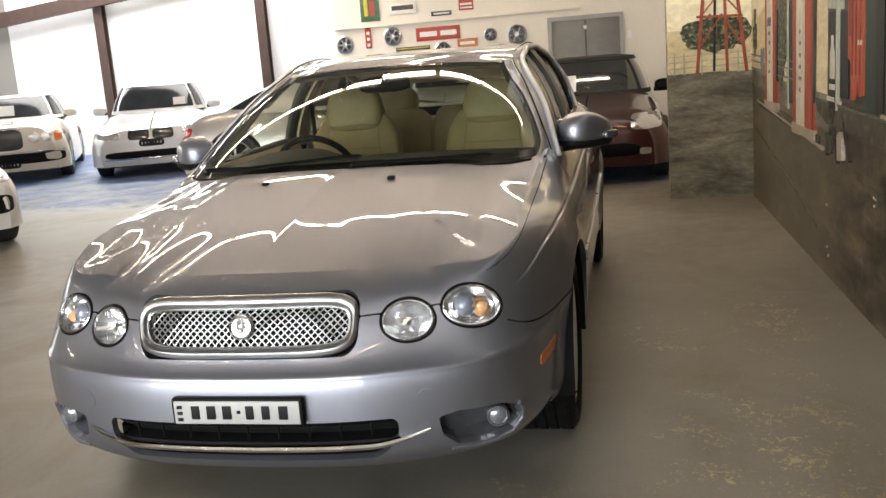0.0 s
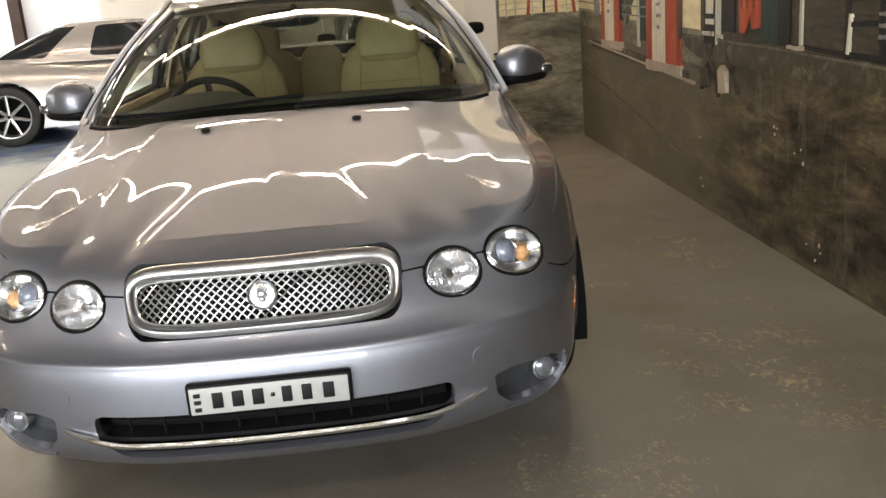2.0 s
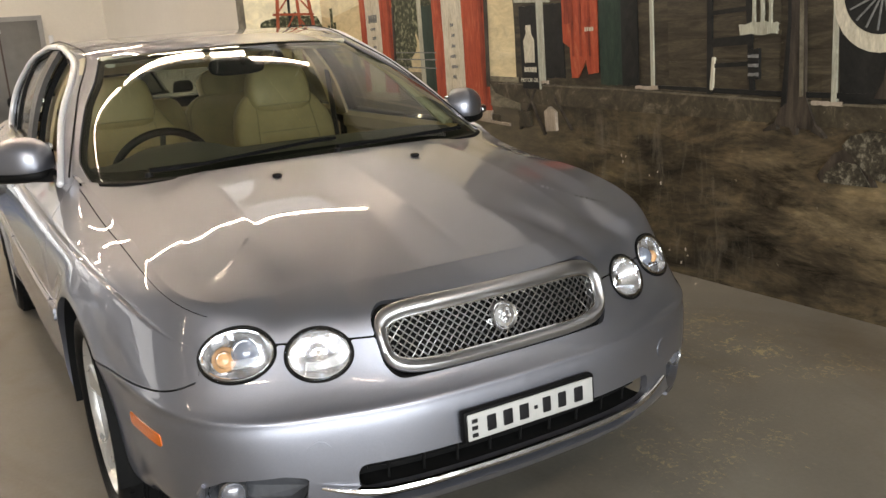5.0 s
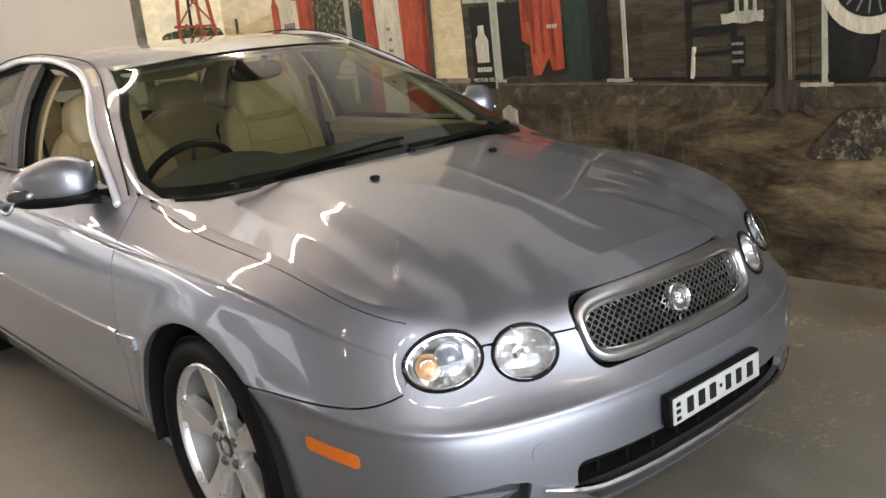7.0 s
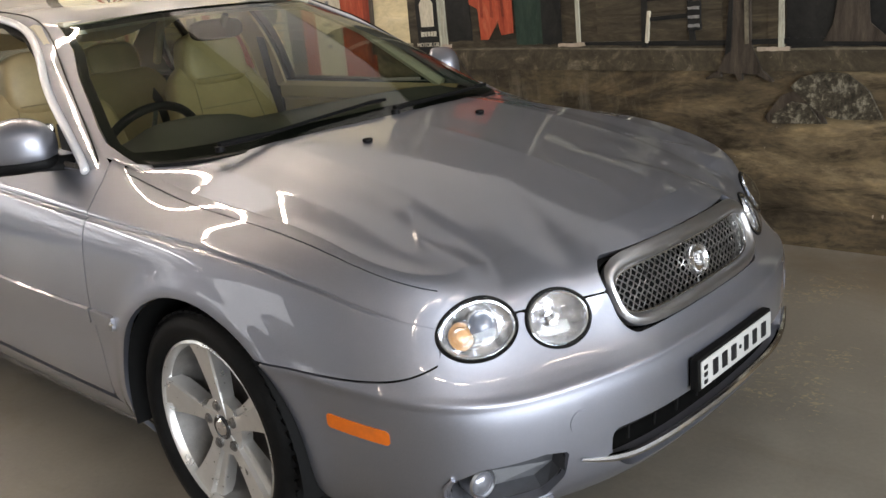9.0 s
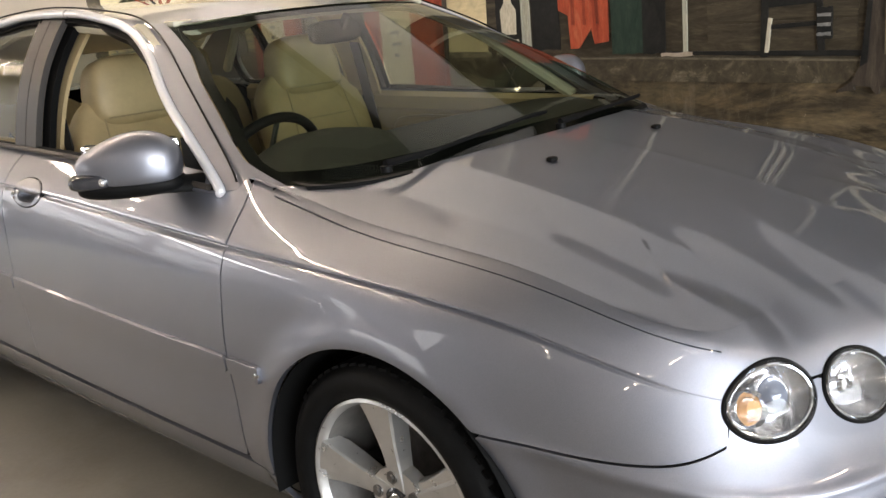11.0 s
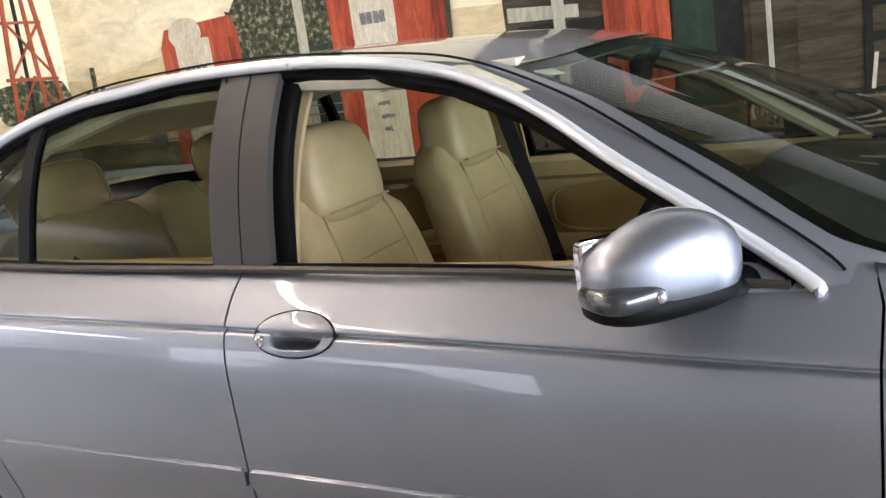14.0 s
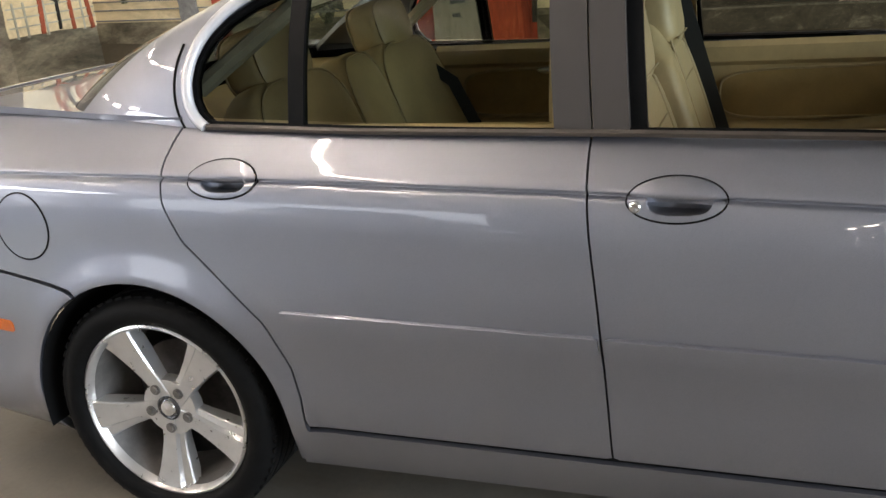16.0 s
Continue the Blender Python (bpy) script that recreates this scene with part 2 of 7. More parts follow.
class Spline:
    """Natural cubic spline through knots; values may be vectors."""

    def __init__(self, t, v):
        self.t, self.v = np.asarray(t, float), np.asarray(v, float)
        if self.v.ndim == 1:
            self.v = self.v[:, None]
        n = len(self.t)
        h = np.diff(self.t)
        a = np.eye(n)
        b = np.zeros_like(self.v)
        for i in range(1, n - 1):
            a[i, i - 1:i + 2] = h[i - 1], 2 * (h[i - 1] + h[i]), h[i]
            b[i] = 6 * ((self.v[i + 1] - self.v[i]) / h[i] - (self.v[i] - self.v[i - 1]) / h[i - 1])
        self.m = np.linalg.solve(a, b)

    def __call__(self, x):
        x = np.asarray(x, float)
        s = x.ravel()
        i = np.clip(np.searchsorted(self.t, s) - 1, 0, len(self.t) - 2)
        h = (self.t[i + 1] - self.t[i])[:, None]
        a, b = (self.t[i + 1] - s)[:, None] / h, (s - self.t[i])[:, None] / h
        r = a * self.v[i] + b * self.v[i + 1] + ((a ** 3 - a) * self.m[i] + (b ** 3 - b) * self.m[i + 1]) * h * h / 6
        return r.reshape(*x.shape, -1)


def poly_sdf(px, py, poly):
    """Signed distance to an outline, negative inside."""
    p = np.stack([px, py], -1)
    d, inside = np.full(px.shape, 1e9), np.zeros(px.shape, bool)
    q = np.asarray(poly, float)
    for a, b in zip(q, np.roll(q, -1, 0)):
        e, w = b - a, p - a
        k = np.clip((w @ e) / max(e @ e, 1e-12), 0, 1)
        d = np.minimum(d, np.hypot(*np.moveaxis(w - k[..., None] * e, -1, 0)))
        c = ((a[1] > py) != (b[1] > py)) & (px < (b[0] - a[0]) * (py - a[1]) / (b[1] - a[1] + 1e-15) + a[0])
        inside ^= c
    return np.where(inside, -d, d)


def ell_sdf(px, py, cx, cy, rx, ry):
    k = np.hypot((px - cx) / rx, (py - cy) / ry)
    return (k - 1) * min(rx, ry)


def rrect_sdf(px, py, cx, cy, hx, hy, r):
    qx, qy = np.abs(px - cx) - hx + r, np.abs(py - cy) - hy + r
    return np.hypot(np.maximum(qx, 0), np.maximum(qy, 0)) + np.minimum(np.maximum(qx, qy), 0) - r


def clip_grid(f):
    """Cut the cells of a grid by a field that is negative inside. Returns the corners as grid positions, and the faces."""
    ni, nj = f.shape
    idx, pos, faces = {}, [], []

    def node(i, j):
        if (i, j) not in idx:
            idx[i, j] = len(pos)
            pos.append((i, j))
        return idx[i, j]

    def cut(a, b):
        key = (a, b) if a < b else (b, a)
        if key not in idx:
            fa, fb = f[key[0]], f[key[1]]
            k = min(0.999, max(0.001, fa / (fa - fb)))
            idx[key] = len(pos)
            pos.append((key[0][0] + k * (key[1][0] - key[0][0]), key[0][1] + k * (key[1][1] - key[0][1])))
        return idx[key]

    ins = f < 0
    cells = ins[:-1, :-1] | ins[1:, :-1] | ins[:-1, 1:] | ins[1:, 1:]
    for i, j in zip(*np.nonzero(cells)):
        c = ((i, j), (i + 1, j), (i + 1, j + 1), (i, j + 1))
        face = []
        for a, b in zip(c, c[1:] + c[:1]):
            if ins[a]:
                face.append(node(*a))
            if ins[a] != ins[b]:
                face.append(cut(a, b))
        if len(face) > 2:
            faces.append(face)
    return np.array(pos, float).reshape(-1, 2), faces


def sheet(name, surf, us, vs, region, mat, parent=None, sides=(1,), lip=0.012, off=0.0, label="", flip=False, normals=True):
    """A panel: the part of surf(u, v) where region(u, v, place) is negative, with its edge folded in by lip. sides: 1 and -1 for the two halves of the car."""
    U, V = np.meshgrid(us, vs, indexing="ij")
    f = region(U, V, surf(U, V))
    pos, faces = clip_grid(f)
    if not faces:
        return None
    u, v = np.interp(pos[:, 0], range(len(us)), us), np.interp(pos[:, 1], range(len(vs)), vs)
    e = 1e-3
    p = surf(u, v)
    n = np.cross(surf(u + e, v) - surf(u - e, v), surf(u, v + e) - surf(u, v - e))
    n /= np.linalg.norm(n, axis=1)[:, None] + 1e-12
    if flip:
        n, faces = -n, [q[::-1] for q in faces]
    p = p + n * off
    use = {}
    for q in faces:
        for a, b in zip(q, q[1:] + q[:1]):
            use[a, b] = 1
    rim = [(a, b) for a, b in use if (b, a) not in use]
    if lip:
        # leave the car's middle line open
        rim = [(a, b) for a, b in rim if not (abs(p[a, 0]) < 1e-3 and abs(p[b, 0]) < 1e-3)]
        k, made = len(p), {}
        ep, en = [], []
        for a, b in rim:
            d = p[b] - p[a]
            o = np.cross(d, n[a])
            o /= np.linalg.norm(o) + 1e-9
            for i in (a, b):
                if i not in made:
                    made[i] = k + len(ep)
                    ep += [p[i], p[i] - n[i] * lip]
                    en += [o, o]
            faces.append([made[b], made[a], made[a] + 1, made[b] + 1])
        if ep:
            p, n = np.vstack([p, ep]), np.vstack([n, en])
    vv, nn, ff = [], [], []
    for s in sides:
        k = sum(len(x) for x in vv)
        m = np.array([s, 1, 1])
        vv.append(p * m)
        nn.append(n * m)
        ff += [[i + k for i in (q if s > 0 else q[::-1])] for q in faces]
    return mesh_ob(name, np.vstack(vv), ff, mat, parent, np.vstack(nn), True, label)


class Plate:
    """A thin-plate surface z(x, y) through scattered control points, mirrored in x."""

    def __init__(self, pts, smooth=1e-5):
        p = np.asarray(pts, float)
        p = np.vstack([p, p[p[:, 0] > 0.02] * (-1, 1, 1)])
        self.c = p[:, :2]
        n = len(p)
        k = self.kern(np.linalg.norm(self.c[:, None] - self.c[None], axis=-1)) + np.eye(n) * smooth
        q = np.hstack([np.ones((n, 1)), self.c])
        a = np.block([[k, q], [q.T, np.zeros((3, 3))]])
        self.w = np.linalg.lstsq(a, np.r_[p[:, 2], 0, 0, 0], rcond=None)[0]

    @staticmethod
    def kern(r):
        return np.where(r > 1e-9, r * r * np.log(np.maximum(r, 1e-9)), 0.0)

    def __call__(self, x, y):
        s = np.stack([np.ravel(x), np.ravel(y)], 1)
        r = np.linalg.norm(s[:, None] - self.c[None], axis=-1)
        z = self.kern(r) @ self.w[:-3] + self.w[-3] + s @ self.w[-2:]
        return z.reshape(np.shape(x))


# ---- the silver saloon: its surfaces ----
# The plan of the widest line, from the middle of the nose round the corner, along the side to the middle of the tail.
PLAN = Spline(*(lambda p: (np.r_[0, np.cumsum(np.hypot(*np.diff(np.array(p), axis=0).T))], p))([
    (0, -0.062), (0.15, -0.058), (0.32, -0.04), (0.50, 0.012), (0.62, 0.065), (0.72, 0.145), (0.795, 0.28), (0.838, 0.46), (0.862, 0.66), (0.876, 0.98), (0.884, 1.3),
    (0.889, 1.7), (0.890, 2.2), (0.890, 2.7), (0.890, 3.2), (0.886, 3.6), (0.872, 4.0), (0.835, 4.32), (0.74, 4.54), (0.50, 4.65), (0.25, 4.69), (0, 4.70)]))
A_TAB = np.linspace(0, PLAN.t[-1], 3000)
XY_TAB = PLAN(A_TAB)
A_END = PLAN.t[-1]


def a_at(y):
    """The way along the plan at which the flank passes y."""
    k = (A_TAB > 0.6) & (A_TAB < A_END - 0.6)
    return np.interp(y, XY_TAB[k, 1], A_TAB[k])


def a_nose(x):
    k = A_TAB < 0.85
    return np.interp(x, XY_TAB[k, 0], A_TAB[k])


STN = np.r_[a_nose([0, 0.3, 0.48, 0.64]), a_at([0.24, 0.5, 0.7, 1.0, 1.3, 2.0, 2.6, 3.3, 3.7, 4.1]), A_END - np.array([0.72, 0.45, 0.0])]
# eight lines along the body, each by its way in from the plan and its height at the stations
RAIL_IN = Spline(STN, np.array([
    [.06, .06, .06, .07, .075, .08, .08, .08, .085, .085, .085, .085, .085, .09, .10, .09, .09],
    [.015, .015, .015, .02, .02, .02, .02, .02, .022, .022, .022, .022, .022, .02, .02, .02, .02],
    [.0, .0, .0, .002, .006, .010, .010, .010, .010, .010, .010, .010, .010, .008, .005, .005, .005],
    [.008, .008, .008, .009, .008, .005, .002, .001, .001, .001, .001, .001, .001, .001, .002, .002, .002],
    [.045, .046, .05, .045, .03, .014, .006, .006, .008, .009, .009, .009, .007, .010, .02, .02, .02],
    [.072, .080, .098, .090, .065, .047, .040, .038, .040, .040, .038, .035, .035, .045, .05, .05, .05],
    [.110, .119, .140, .132, .098, .103, .120, .131, .131, .118, .127, .140, .155, .18, .19, .18, .18],
    [.207, .216, .232, .200, .123, .133, .150, .161, .150, .128, .137, .150, .170, .20, .22, .21, .21]]).T)
RAIL_Z = Spline(STN, np.array([
    [.225, .225, .225, .225, .22, .21, .20, .185, .18, .18, .18, .18, .18, .20, .22, .22, .22],
    [.285, .285, .285, .285, .29, .295, .30, .30, .30, .30, .305, .31, .31, .30, .30, .30, .30],
    [.42, .42, .42, .42, .425, .43, .44, .45, .45, .45, .455, .46, .46, .45, .45, .45, .45],
    [.50, .50, .50, .50, .515, .545, .562, .568, .572, .578, .592, .612, .615, .60, .58, .57, .57],
    [.545, .545, .545, .548, .58, .635, .67, .69, .70, .72, .74, .765, .77, .75, .72, .70, .70],
    [.632, .630, .628, .632, .668, .745, .780, .803, .817, .857, .884, .912, .922, .925, .91, .89, .89],
    [.706, .702, .695, .701, .737, .806, .834, .866, .930, .952, .972, 1.000, 1.018, 1.03, 1.03, 1.03, 1.03],
    [.757, .753, .745, .741, .756, .820, .850, .882, .944, .958, .978, 1.006, 1.026, 1.045, 1.045, 1.045, 1.045]]).T)
KNOT = np.arange(8) / 7.0
ACROSS = Spline(KNOT, np.eye(8))
HUB_F, HUB_R = (0.865, 0.305), (3.575, 0.305)


A_LI, A_LO = a_nose(0.487), a_nose(0.664) + 0.016


def body(a, u):
    """The outer skin of the right-hand half: a along the plan, u from the sill up."""
    a, u = np.asarray(a, float), np.asarray(u, float)
    w = ACROSS(u)
    d, z = (w * RAIL_IN(a)).sum(-1), (w * RAIL_Z(a)).sum(-1)
    p, e = PLAN(a), 1e-3
    t = PLAN(a + e) - PLAN(a - e)
    t /= np.linalg.norm(t, axis=-1)[..., None]
    n = np.stack([t[..., 1], -t[..., 0]], -1)
    y = p[..., 1]
    # the flared arches and the sharp shoulder crease
    for (hy, hz) in (HUB_F, HUB_R):
        r = np.hypot(y - hy, z - hz)
        d = d - 0.013 * np.exp(-((r - 0.375) / 0.045) ** 2) * (z > 0.2)
    fade = np.clip((a - STN[4]) / 0.35, 0, 1) * np.clip((A_END - 0.8 - a) / 0.3, 0, 1)
    k = (u - KNOT[5]) * 7
    d = d + fade * 0.0105 * np.exp(-((k + 0.02) / 0.032) ** 2) - fade * 0.0012 * np.exp(-((k - 0.10) / 0.08) ** 2)
    crest = 1 - np.clip((a - STN[5]) / 0.25, 0, 1)
    d = d - crest * 0.0045 * np.exp(-(((u - KNOT[3]) * 7 - 0.12) / 0.20) ** 2)
    # the bonnet's front edge swells over each lamp
    g = lambda c, w_: np.exp(-((a - c) / w_) ** 2)
    swell = np.clip((u - 0.74) / 0.26, 0, 1)
    swell = swell * swell * (3 - 2 * swell) * (0.006 * g(A_LI, 0.060) + 0.006 * g(A_LO, 0.062) - 0.003 * g((A_LI + A_LO) / 2, 0.034) - 0.004 * g(A_LI - 0.105, 0.040))
    d, z = d - 0.6 * swell, z + 0.9 * swell
    q = p - n * d[..., None]
    return np.stack([q[..., 0], q[..., 1], z], -1)


def rail(k, a):
    return body(a, np.full(np.shape(a), KNOT[k]))


U_FINE = np.unique(np.r_[np.linspace(0, 1, 57), KNOT[5] + np.linspace(-0.03, 0.045, 31)])
CAR = thing("saloon_car", "silver blue four door saloon with mesh grille and alloy wheels", "car")
# lamp and grille places as (way along the plan, height, half sizes)
LAMP_O = (a_nose(0.664) + 0.016, 0.640, 0.110, 0.058)
LAMP_I = (a_nose(0.487) - 0.002, 0.622, 0.083, 0.056)
A_GRILLE = a_nose(0.352)
A_LAMPEND = LAMP_O[0] + 0.102
A_BONNET = a_at(1.255)


def grille_sdf(a, z, grow=0.0):
    half = A_GRILLE - 0.022 * np.clip((0.69 - z) / 0.13, 0, 1)
    return rrect_sdf(a / half * A_GRILLE, z, 0, 0.631, A_GRILLE + grow, 0.079 + grow, 0.05)


def lamps_sdf(a, z, grow=0.0):
    return np.minimum(ell_sdf(a, z, LAMP_O[0], LAMP_O[1], LAMP_O[2] + grow, LAMP_O[3] + grow), ell_sdf(a, z, LAMP_I[0], LAMP_I[1], LAMP_I[2] + grow, LAMP_I[3] + grow))


def arch_sdf(p, grow=0.0):
    return np.minimum(*(np.hypot(p[..., 1] - h[0], p[..., 2] - h[1]) - 0.368 - grow for h in (HUB_F, HUB_R)))


SEAM = Spline([0, 0.06, 0.16, 0.30, 0.46, 0.8], [0.588, 0.568, 0.557, 0.560, 0.570, 0.585])
GAP = 0.0022


def bumper_top(a):
    lead = 0.650 + 0.004 * np.cos(a * 9)
    return np.where(a < A_LAMPEND, lead, SEAM(np.clip(a - A_LAMPEND, 0, 0.8))[..., 0])


def nose_holes(a, z):
    """Lower mouth, lower slot and the fog lamp recesses of the front bumper."""
    mouth = rrect_sdf(a, z, 0, 0.345, 0.435, 0.034, 0.022)
    slot = rrect_sdf(a, z, 0, 0.283, 0.40 + (z - 0.283) * 1.2, 0.022, 0.018)
    fog = poly_sdf(a, z, FOG_OUT)
    return np.minimum(np.minimum(mouth, slot), fog)


FOG_OUT = [(0.545, 0.365), (0.60, 0.376), (0.74, 0.368), (0.80, 0.345), (0.815, 0.31), (0.79, 0.272), (0.70, 0.262), (0.60, 0.272), (0.555, 0.31)]


def r_bumper(a, u, p):
    z = p[..., 2]
    f = np.maximum(z - bumper_top(a) + GAP, a - a_at(0.80))
    for g in (lamps_sdf(a, z, 0.001), grille_sdf(a, z, 0.004), nose_holes(a, z), arch_sdf(p)):
        f = np.maximum(f, -g)
    return f


def r_fender(a, u, p):
    z, y = p[..., 2], p[..., 1]
    f = np.maximum(np.where(y < 0.85, bumper_top(a) - z + GAP, 0.288 - z), A_LAMPEND - 0.075 - a)
    f = np.maximum(f, poly_sdf(y, z, [(-1, 0.2), (1.34 - GAP, 0.2), (1.338 - GAP, 0.5), (1.334 - GAP, 0.68), (1.331 - GAP, 0.825), (1.325 - GAP, 0.90), (1.335, 0.955), (1.38, 0.99), (1.38, 1.2), (-1, 1.2)]))
    f = np.maximum(f, np.where(a < A_BONNET, (u - KNOT[6]) * 0.5 + 0.0015, -1))
    f = np.maximum(f, -lamps_sdf(a, z, 0.001))
    return np.maximum(f, -arch_sdf(p))


FRONT_EDGE = [(1.34, 0.30), (1.338, 0.5), (1.334, 0.68), (1.331, 0.825), (1.325, 0.90), (1.335, 0.955), (1.38, 0.99), (1.38, 1.2)]
MID_EDGE = [(2.499, 1.2), (2.499, 1.0), (2.499, 0.94), (2.491, 0.80), (2.478, 0.66), (2.469, 0.53), (2.461, 0.315)]
REAR_EDGE = [(3.455, 1.2), (3.452, 1.02), (3.457, 0.944), (3.450, 0.86), (3.412, 0.775), (3.328, 0.69), (3.228, 0.585), (3.180, 0.48), (3.167, 0.40), (3.167, 0.325)]


HANDLES = ((2.330, 0.868, 0.092, 0.041), (3.297, 0.911, 0.088, 0.040))


def handles_sdf(a, z, grow=0.0):
    return np.minimum(*(ell_sdf(a, z, a_at(y), h, ry + grow, rz + grow) for y, h, ry, rz in HANDLES))


def r_door(outline):
    return lambda a, u, p: np.maximum(np.maximum(np.maximum(poly_sdf(p[..., 1], p[..., 2], outline) + GAP, (u - KNOT[6]) * 0.5 - 0.02), -handles_sdf(a, p[..., 2])), -arch_sdf(p, 0.004))


DOOR_F = FRONT_EDGE + MID_EDGE
DOOR_R = [(y, z) for y, z in MID_EDGE[::-1]] + REAR_EDGE
FUEL = (a_at(3.875), 0.800)


def r_quarter(a, u, p):
    y, z = p[..., 1], p[..., 2]
    f = poly_sdf(y, z, REAR_EDGE + [(3.15, 0.25), (3.6, 0.25), (3.75, 0.646), (3.98, 0.684), (4.3, 0.70), (5.0, 0.70), (5.0, 1.2)]) + GAP
    tail = np.maximum(np.maximum((A_END - 0.92) - a, 0.74 - z), z - 0.93)
    return np.maximum(np.maximum(f, -tail), -arch_sdf(p))


def r_rear_bumper(a, u, p):
    y, z = p[..., 1], p[..., 2]
    f = poly_sdf(y, z, [(3.6, 0.1), (3.752, 0.640), (3.98, 0.680), (4.3, 0.696), (5.0, 0.696), (5.0, 0.1)]) + GAP
    return np.maximum(f, -arch_sdf(p))


def r_sill(a, u, p):
    y, z = p[..., 1], p[..., 2]
    f = np.maximum(z - np.interp(y, [1.2, 2.48, 3.2], [0.287, 0.303, 0.315]) + 0.003, np.maximum(1.1 - y, y - 3.35))
    return np.maximum(f, -arch_sdf(p))


A_ALL = lambda lo, hi, step=0.014: np.linspace(lo, hi, max(8, int((hi - lo) / step)))
sheet("front_bumper", body, A_ALL(0, a_at(0.82), 0.009), np.linspace(0, 1, 95), r_bumper, M_PAINT, CAR, (1, -1), 0.02)
for s, w in ((1, "left"), (-1, "right")):
    fender = sheet("front_fender", body, A_ALL(A_LAMPEND - 0.1, a_at(1.42), 0.010), U_FINE, r_fender, M_PAINT, CAR, (s,), 0.02)
    sill = sheet("sill", body, A_ALL(a_at(1.1), a_at(3.35)), np.linspace(0, 0.4, 24), r_sill, M_PAINT, CAR, (s,), 0.012)
    quarter = sheet("rear_quarter", body, A_ALL(a_at(3.1), A_END, 0.012), U_FINE, r_quarter, M_PAINT, CAR, (s,), 0.02)
sheet("rear_bumper", body, A_ALL(a_at(3.55), A_END), np.linspace(0, 0.8, 50), r_rear_bumper, M_PAINT, CAR, (1, -1), 0.02)
DOORS = {}
for s in (1, -1):
    DOORS["f", s] = sheet("front_door", body, A_ALL(a_at(1.29), a_at(2.52), 0.012), U_FINE, r_door(DOOR_F), M_PAINT, CAR, (s,), 0.02)
    DOORS["r", s] = sheet("rear_door", body, A_ALL(a_at(2.44), a_at(3.50), 0.012), U_FINE, r_door(DOOR_R), M_PAINT, CAR, (s,), 0.02)
# an added near-black shell; its colour is the shade behind the panel gaps
sheet("gap_shade_shell", body, A_ALL(0, A_END, 0.03), np.linspace(0.02, 0.93, 40),
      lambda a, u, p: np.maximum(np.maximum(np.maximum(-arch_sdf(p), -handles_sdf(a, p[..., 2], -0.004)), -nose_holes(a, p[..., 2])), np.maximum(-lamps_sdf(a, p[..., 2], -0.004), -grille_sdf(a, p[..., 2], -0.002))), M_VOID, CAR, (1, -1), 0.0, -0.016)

# ---- bonnet ----
inner = np.array([(0, .22, .788), (0, .45, .842), (0, .70, .896), (0, .90, .934), (0, 1.04, .952), (.24, .45, .836), (.24, .86, .927),
                  (.46, .45, .820), (.46, .86, .908), (.46, 1.02, .932), (.62, .60, .842), (.62, 1.0, .908)])


def bonnet_terms(x, y):
    return np.stack([x ** i * y ** j for i in (0, 2, 4, 6) for j in range(4 if i < 6 else 2)], -1)


# a smooth cushion, drawn to the edge of the opening over a hand's width
B_EDGE = rail(7, np.linspace(0, A_BONNET, 200))
_p, _w = np.vstack([B_EDGE, inner]), np.r_[np.full(200, 0.28), np.full(len(inner), 2.0)][:, None]
B_FIT = np.linalg.lstsq(np.vstack([bonnet_terms(_p[:, 0], _p[:, 1]) * _w, np.eye(14) * 0.004]), np.r_[_p[:, 2] * _w[:, 0], np.zeros(14)], rcond=None)[0]
B_REST = B_EDGE[:, 2] - bonnet_terms(B_EDGE[:, 0], B_EDGE[:, 1]) @ B_FIT
_e = rail(7, np.linspace(0, a_at(0.3), 40))
EDGE_X, EDGE_Y = _e[:, 0], _e[:, 1]


def smooth01(k):
    k = np.clip(k, 0, 1)
    return k * k * (3 - 2 * k)


BLEND = 0.34


def bonnet_z(x, y):
    shape, x, y = np.shape(x), np.ravel(np.abs(x)), np.ravel(y)
    d = np.hypot(x[:, None] - B_EDGE[None, :, 0], y[:, None] - B_EDGE[None, :, 1])
    near = d.min(1)
    w = np.exp(-(d ** 2 - near[:, None] ** 2) / (2 * 0.012 ** 2))
    rest = (w @ B_REST) / w.sum(1) * (1 - smooth01(near / BLEND))
    k = y - np.interp(x, EDGE_X, EDGE_Y)
    front = smooth01(k / 0.16) * (0.35 + 0.65 * np.clip(1 - k / 1.05, 0, 1)) * smooth01((near - 0.006) / 0.07)
    ridge = lambda c, s: np.exp(-np.sqrt((x - c) ** 2 + 0.007 ** 2) / s)
    g = lambda c, s: np.exp(-((x - c) / s) ** 2)
    # long flutes behind the lamps with valleys between, and the fine crest along the middle
    z = front * (0.0060 * ridge(0.45 - 0.06 * k, 0.038) + 0.0050 * ridge(0.625 - 0.03 * k, 0.032) - 0.0030 * g(0.555 - 0.05 * k, 0.040))
    z += 0.0035 * np.exp(-np.sqrt(x ** 2 + 0.006 ** 2) / 0.022) * smooth01(k / 0.15) * smooth01((1.0 - y) / 0.3)
    return (bonnet_terms(x, y) @ B_FIT + rest + z).reshape(shape)


def bonnet(x, y):
    return np.stack([x, y, bonnet_z(x, y)], -1)


e7 = rail(7, np.linspace(0, A_BONNET, 160))
REAR_LINE = [(0.690, 1.225), (0.665, 1.165), (0.61, 1.115), (0.50, 1.075), (0.35, 1.045), (0.15, 1.025), (0.0, 1.02)]
half = [tuple(q[:2]) for q in e7 if q[1] < 1.21 or q[0] > 0.7] + REAR_LINE
BON_OUT = half + [(-x, y) for x, y in half[::-1][1:-1]]


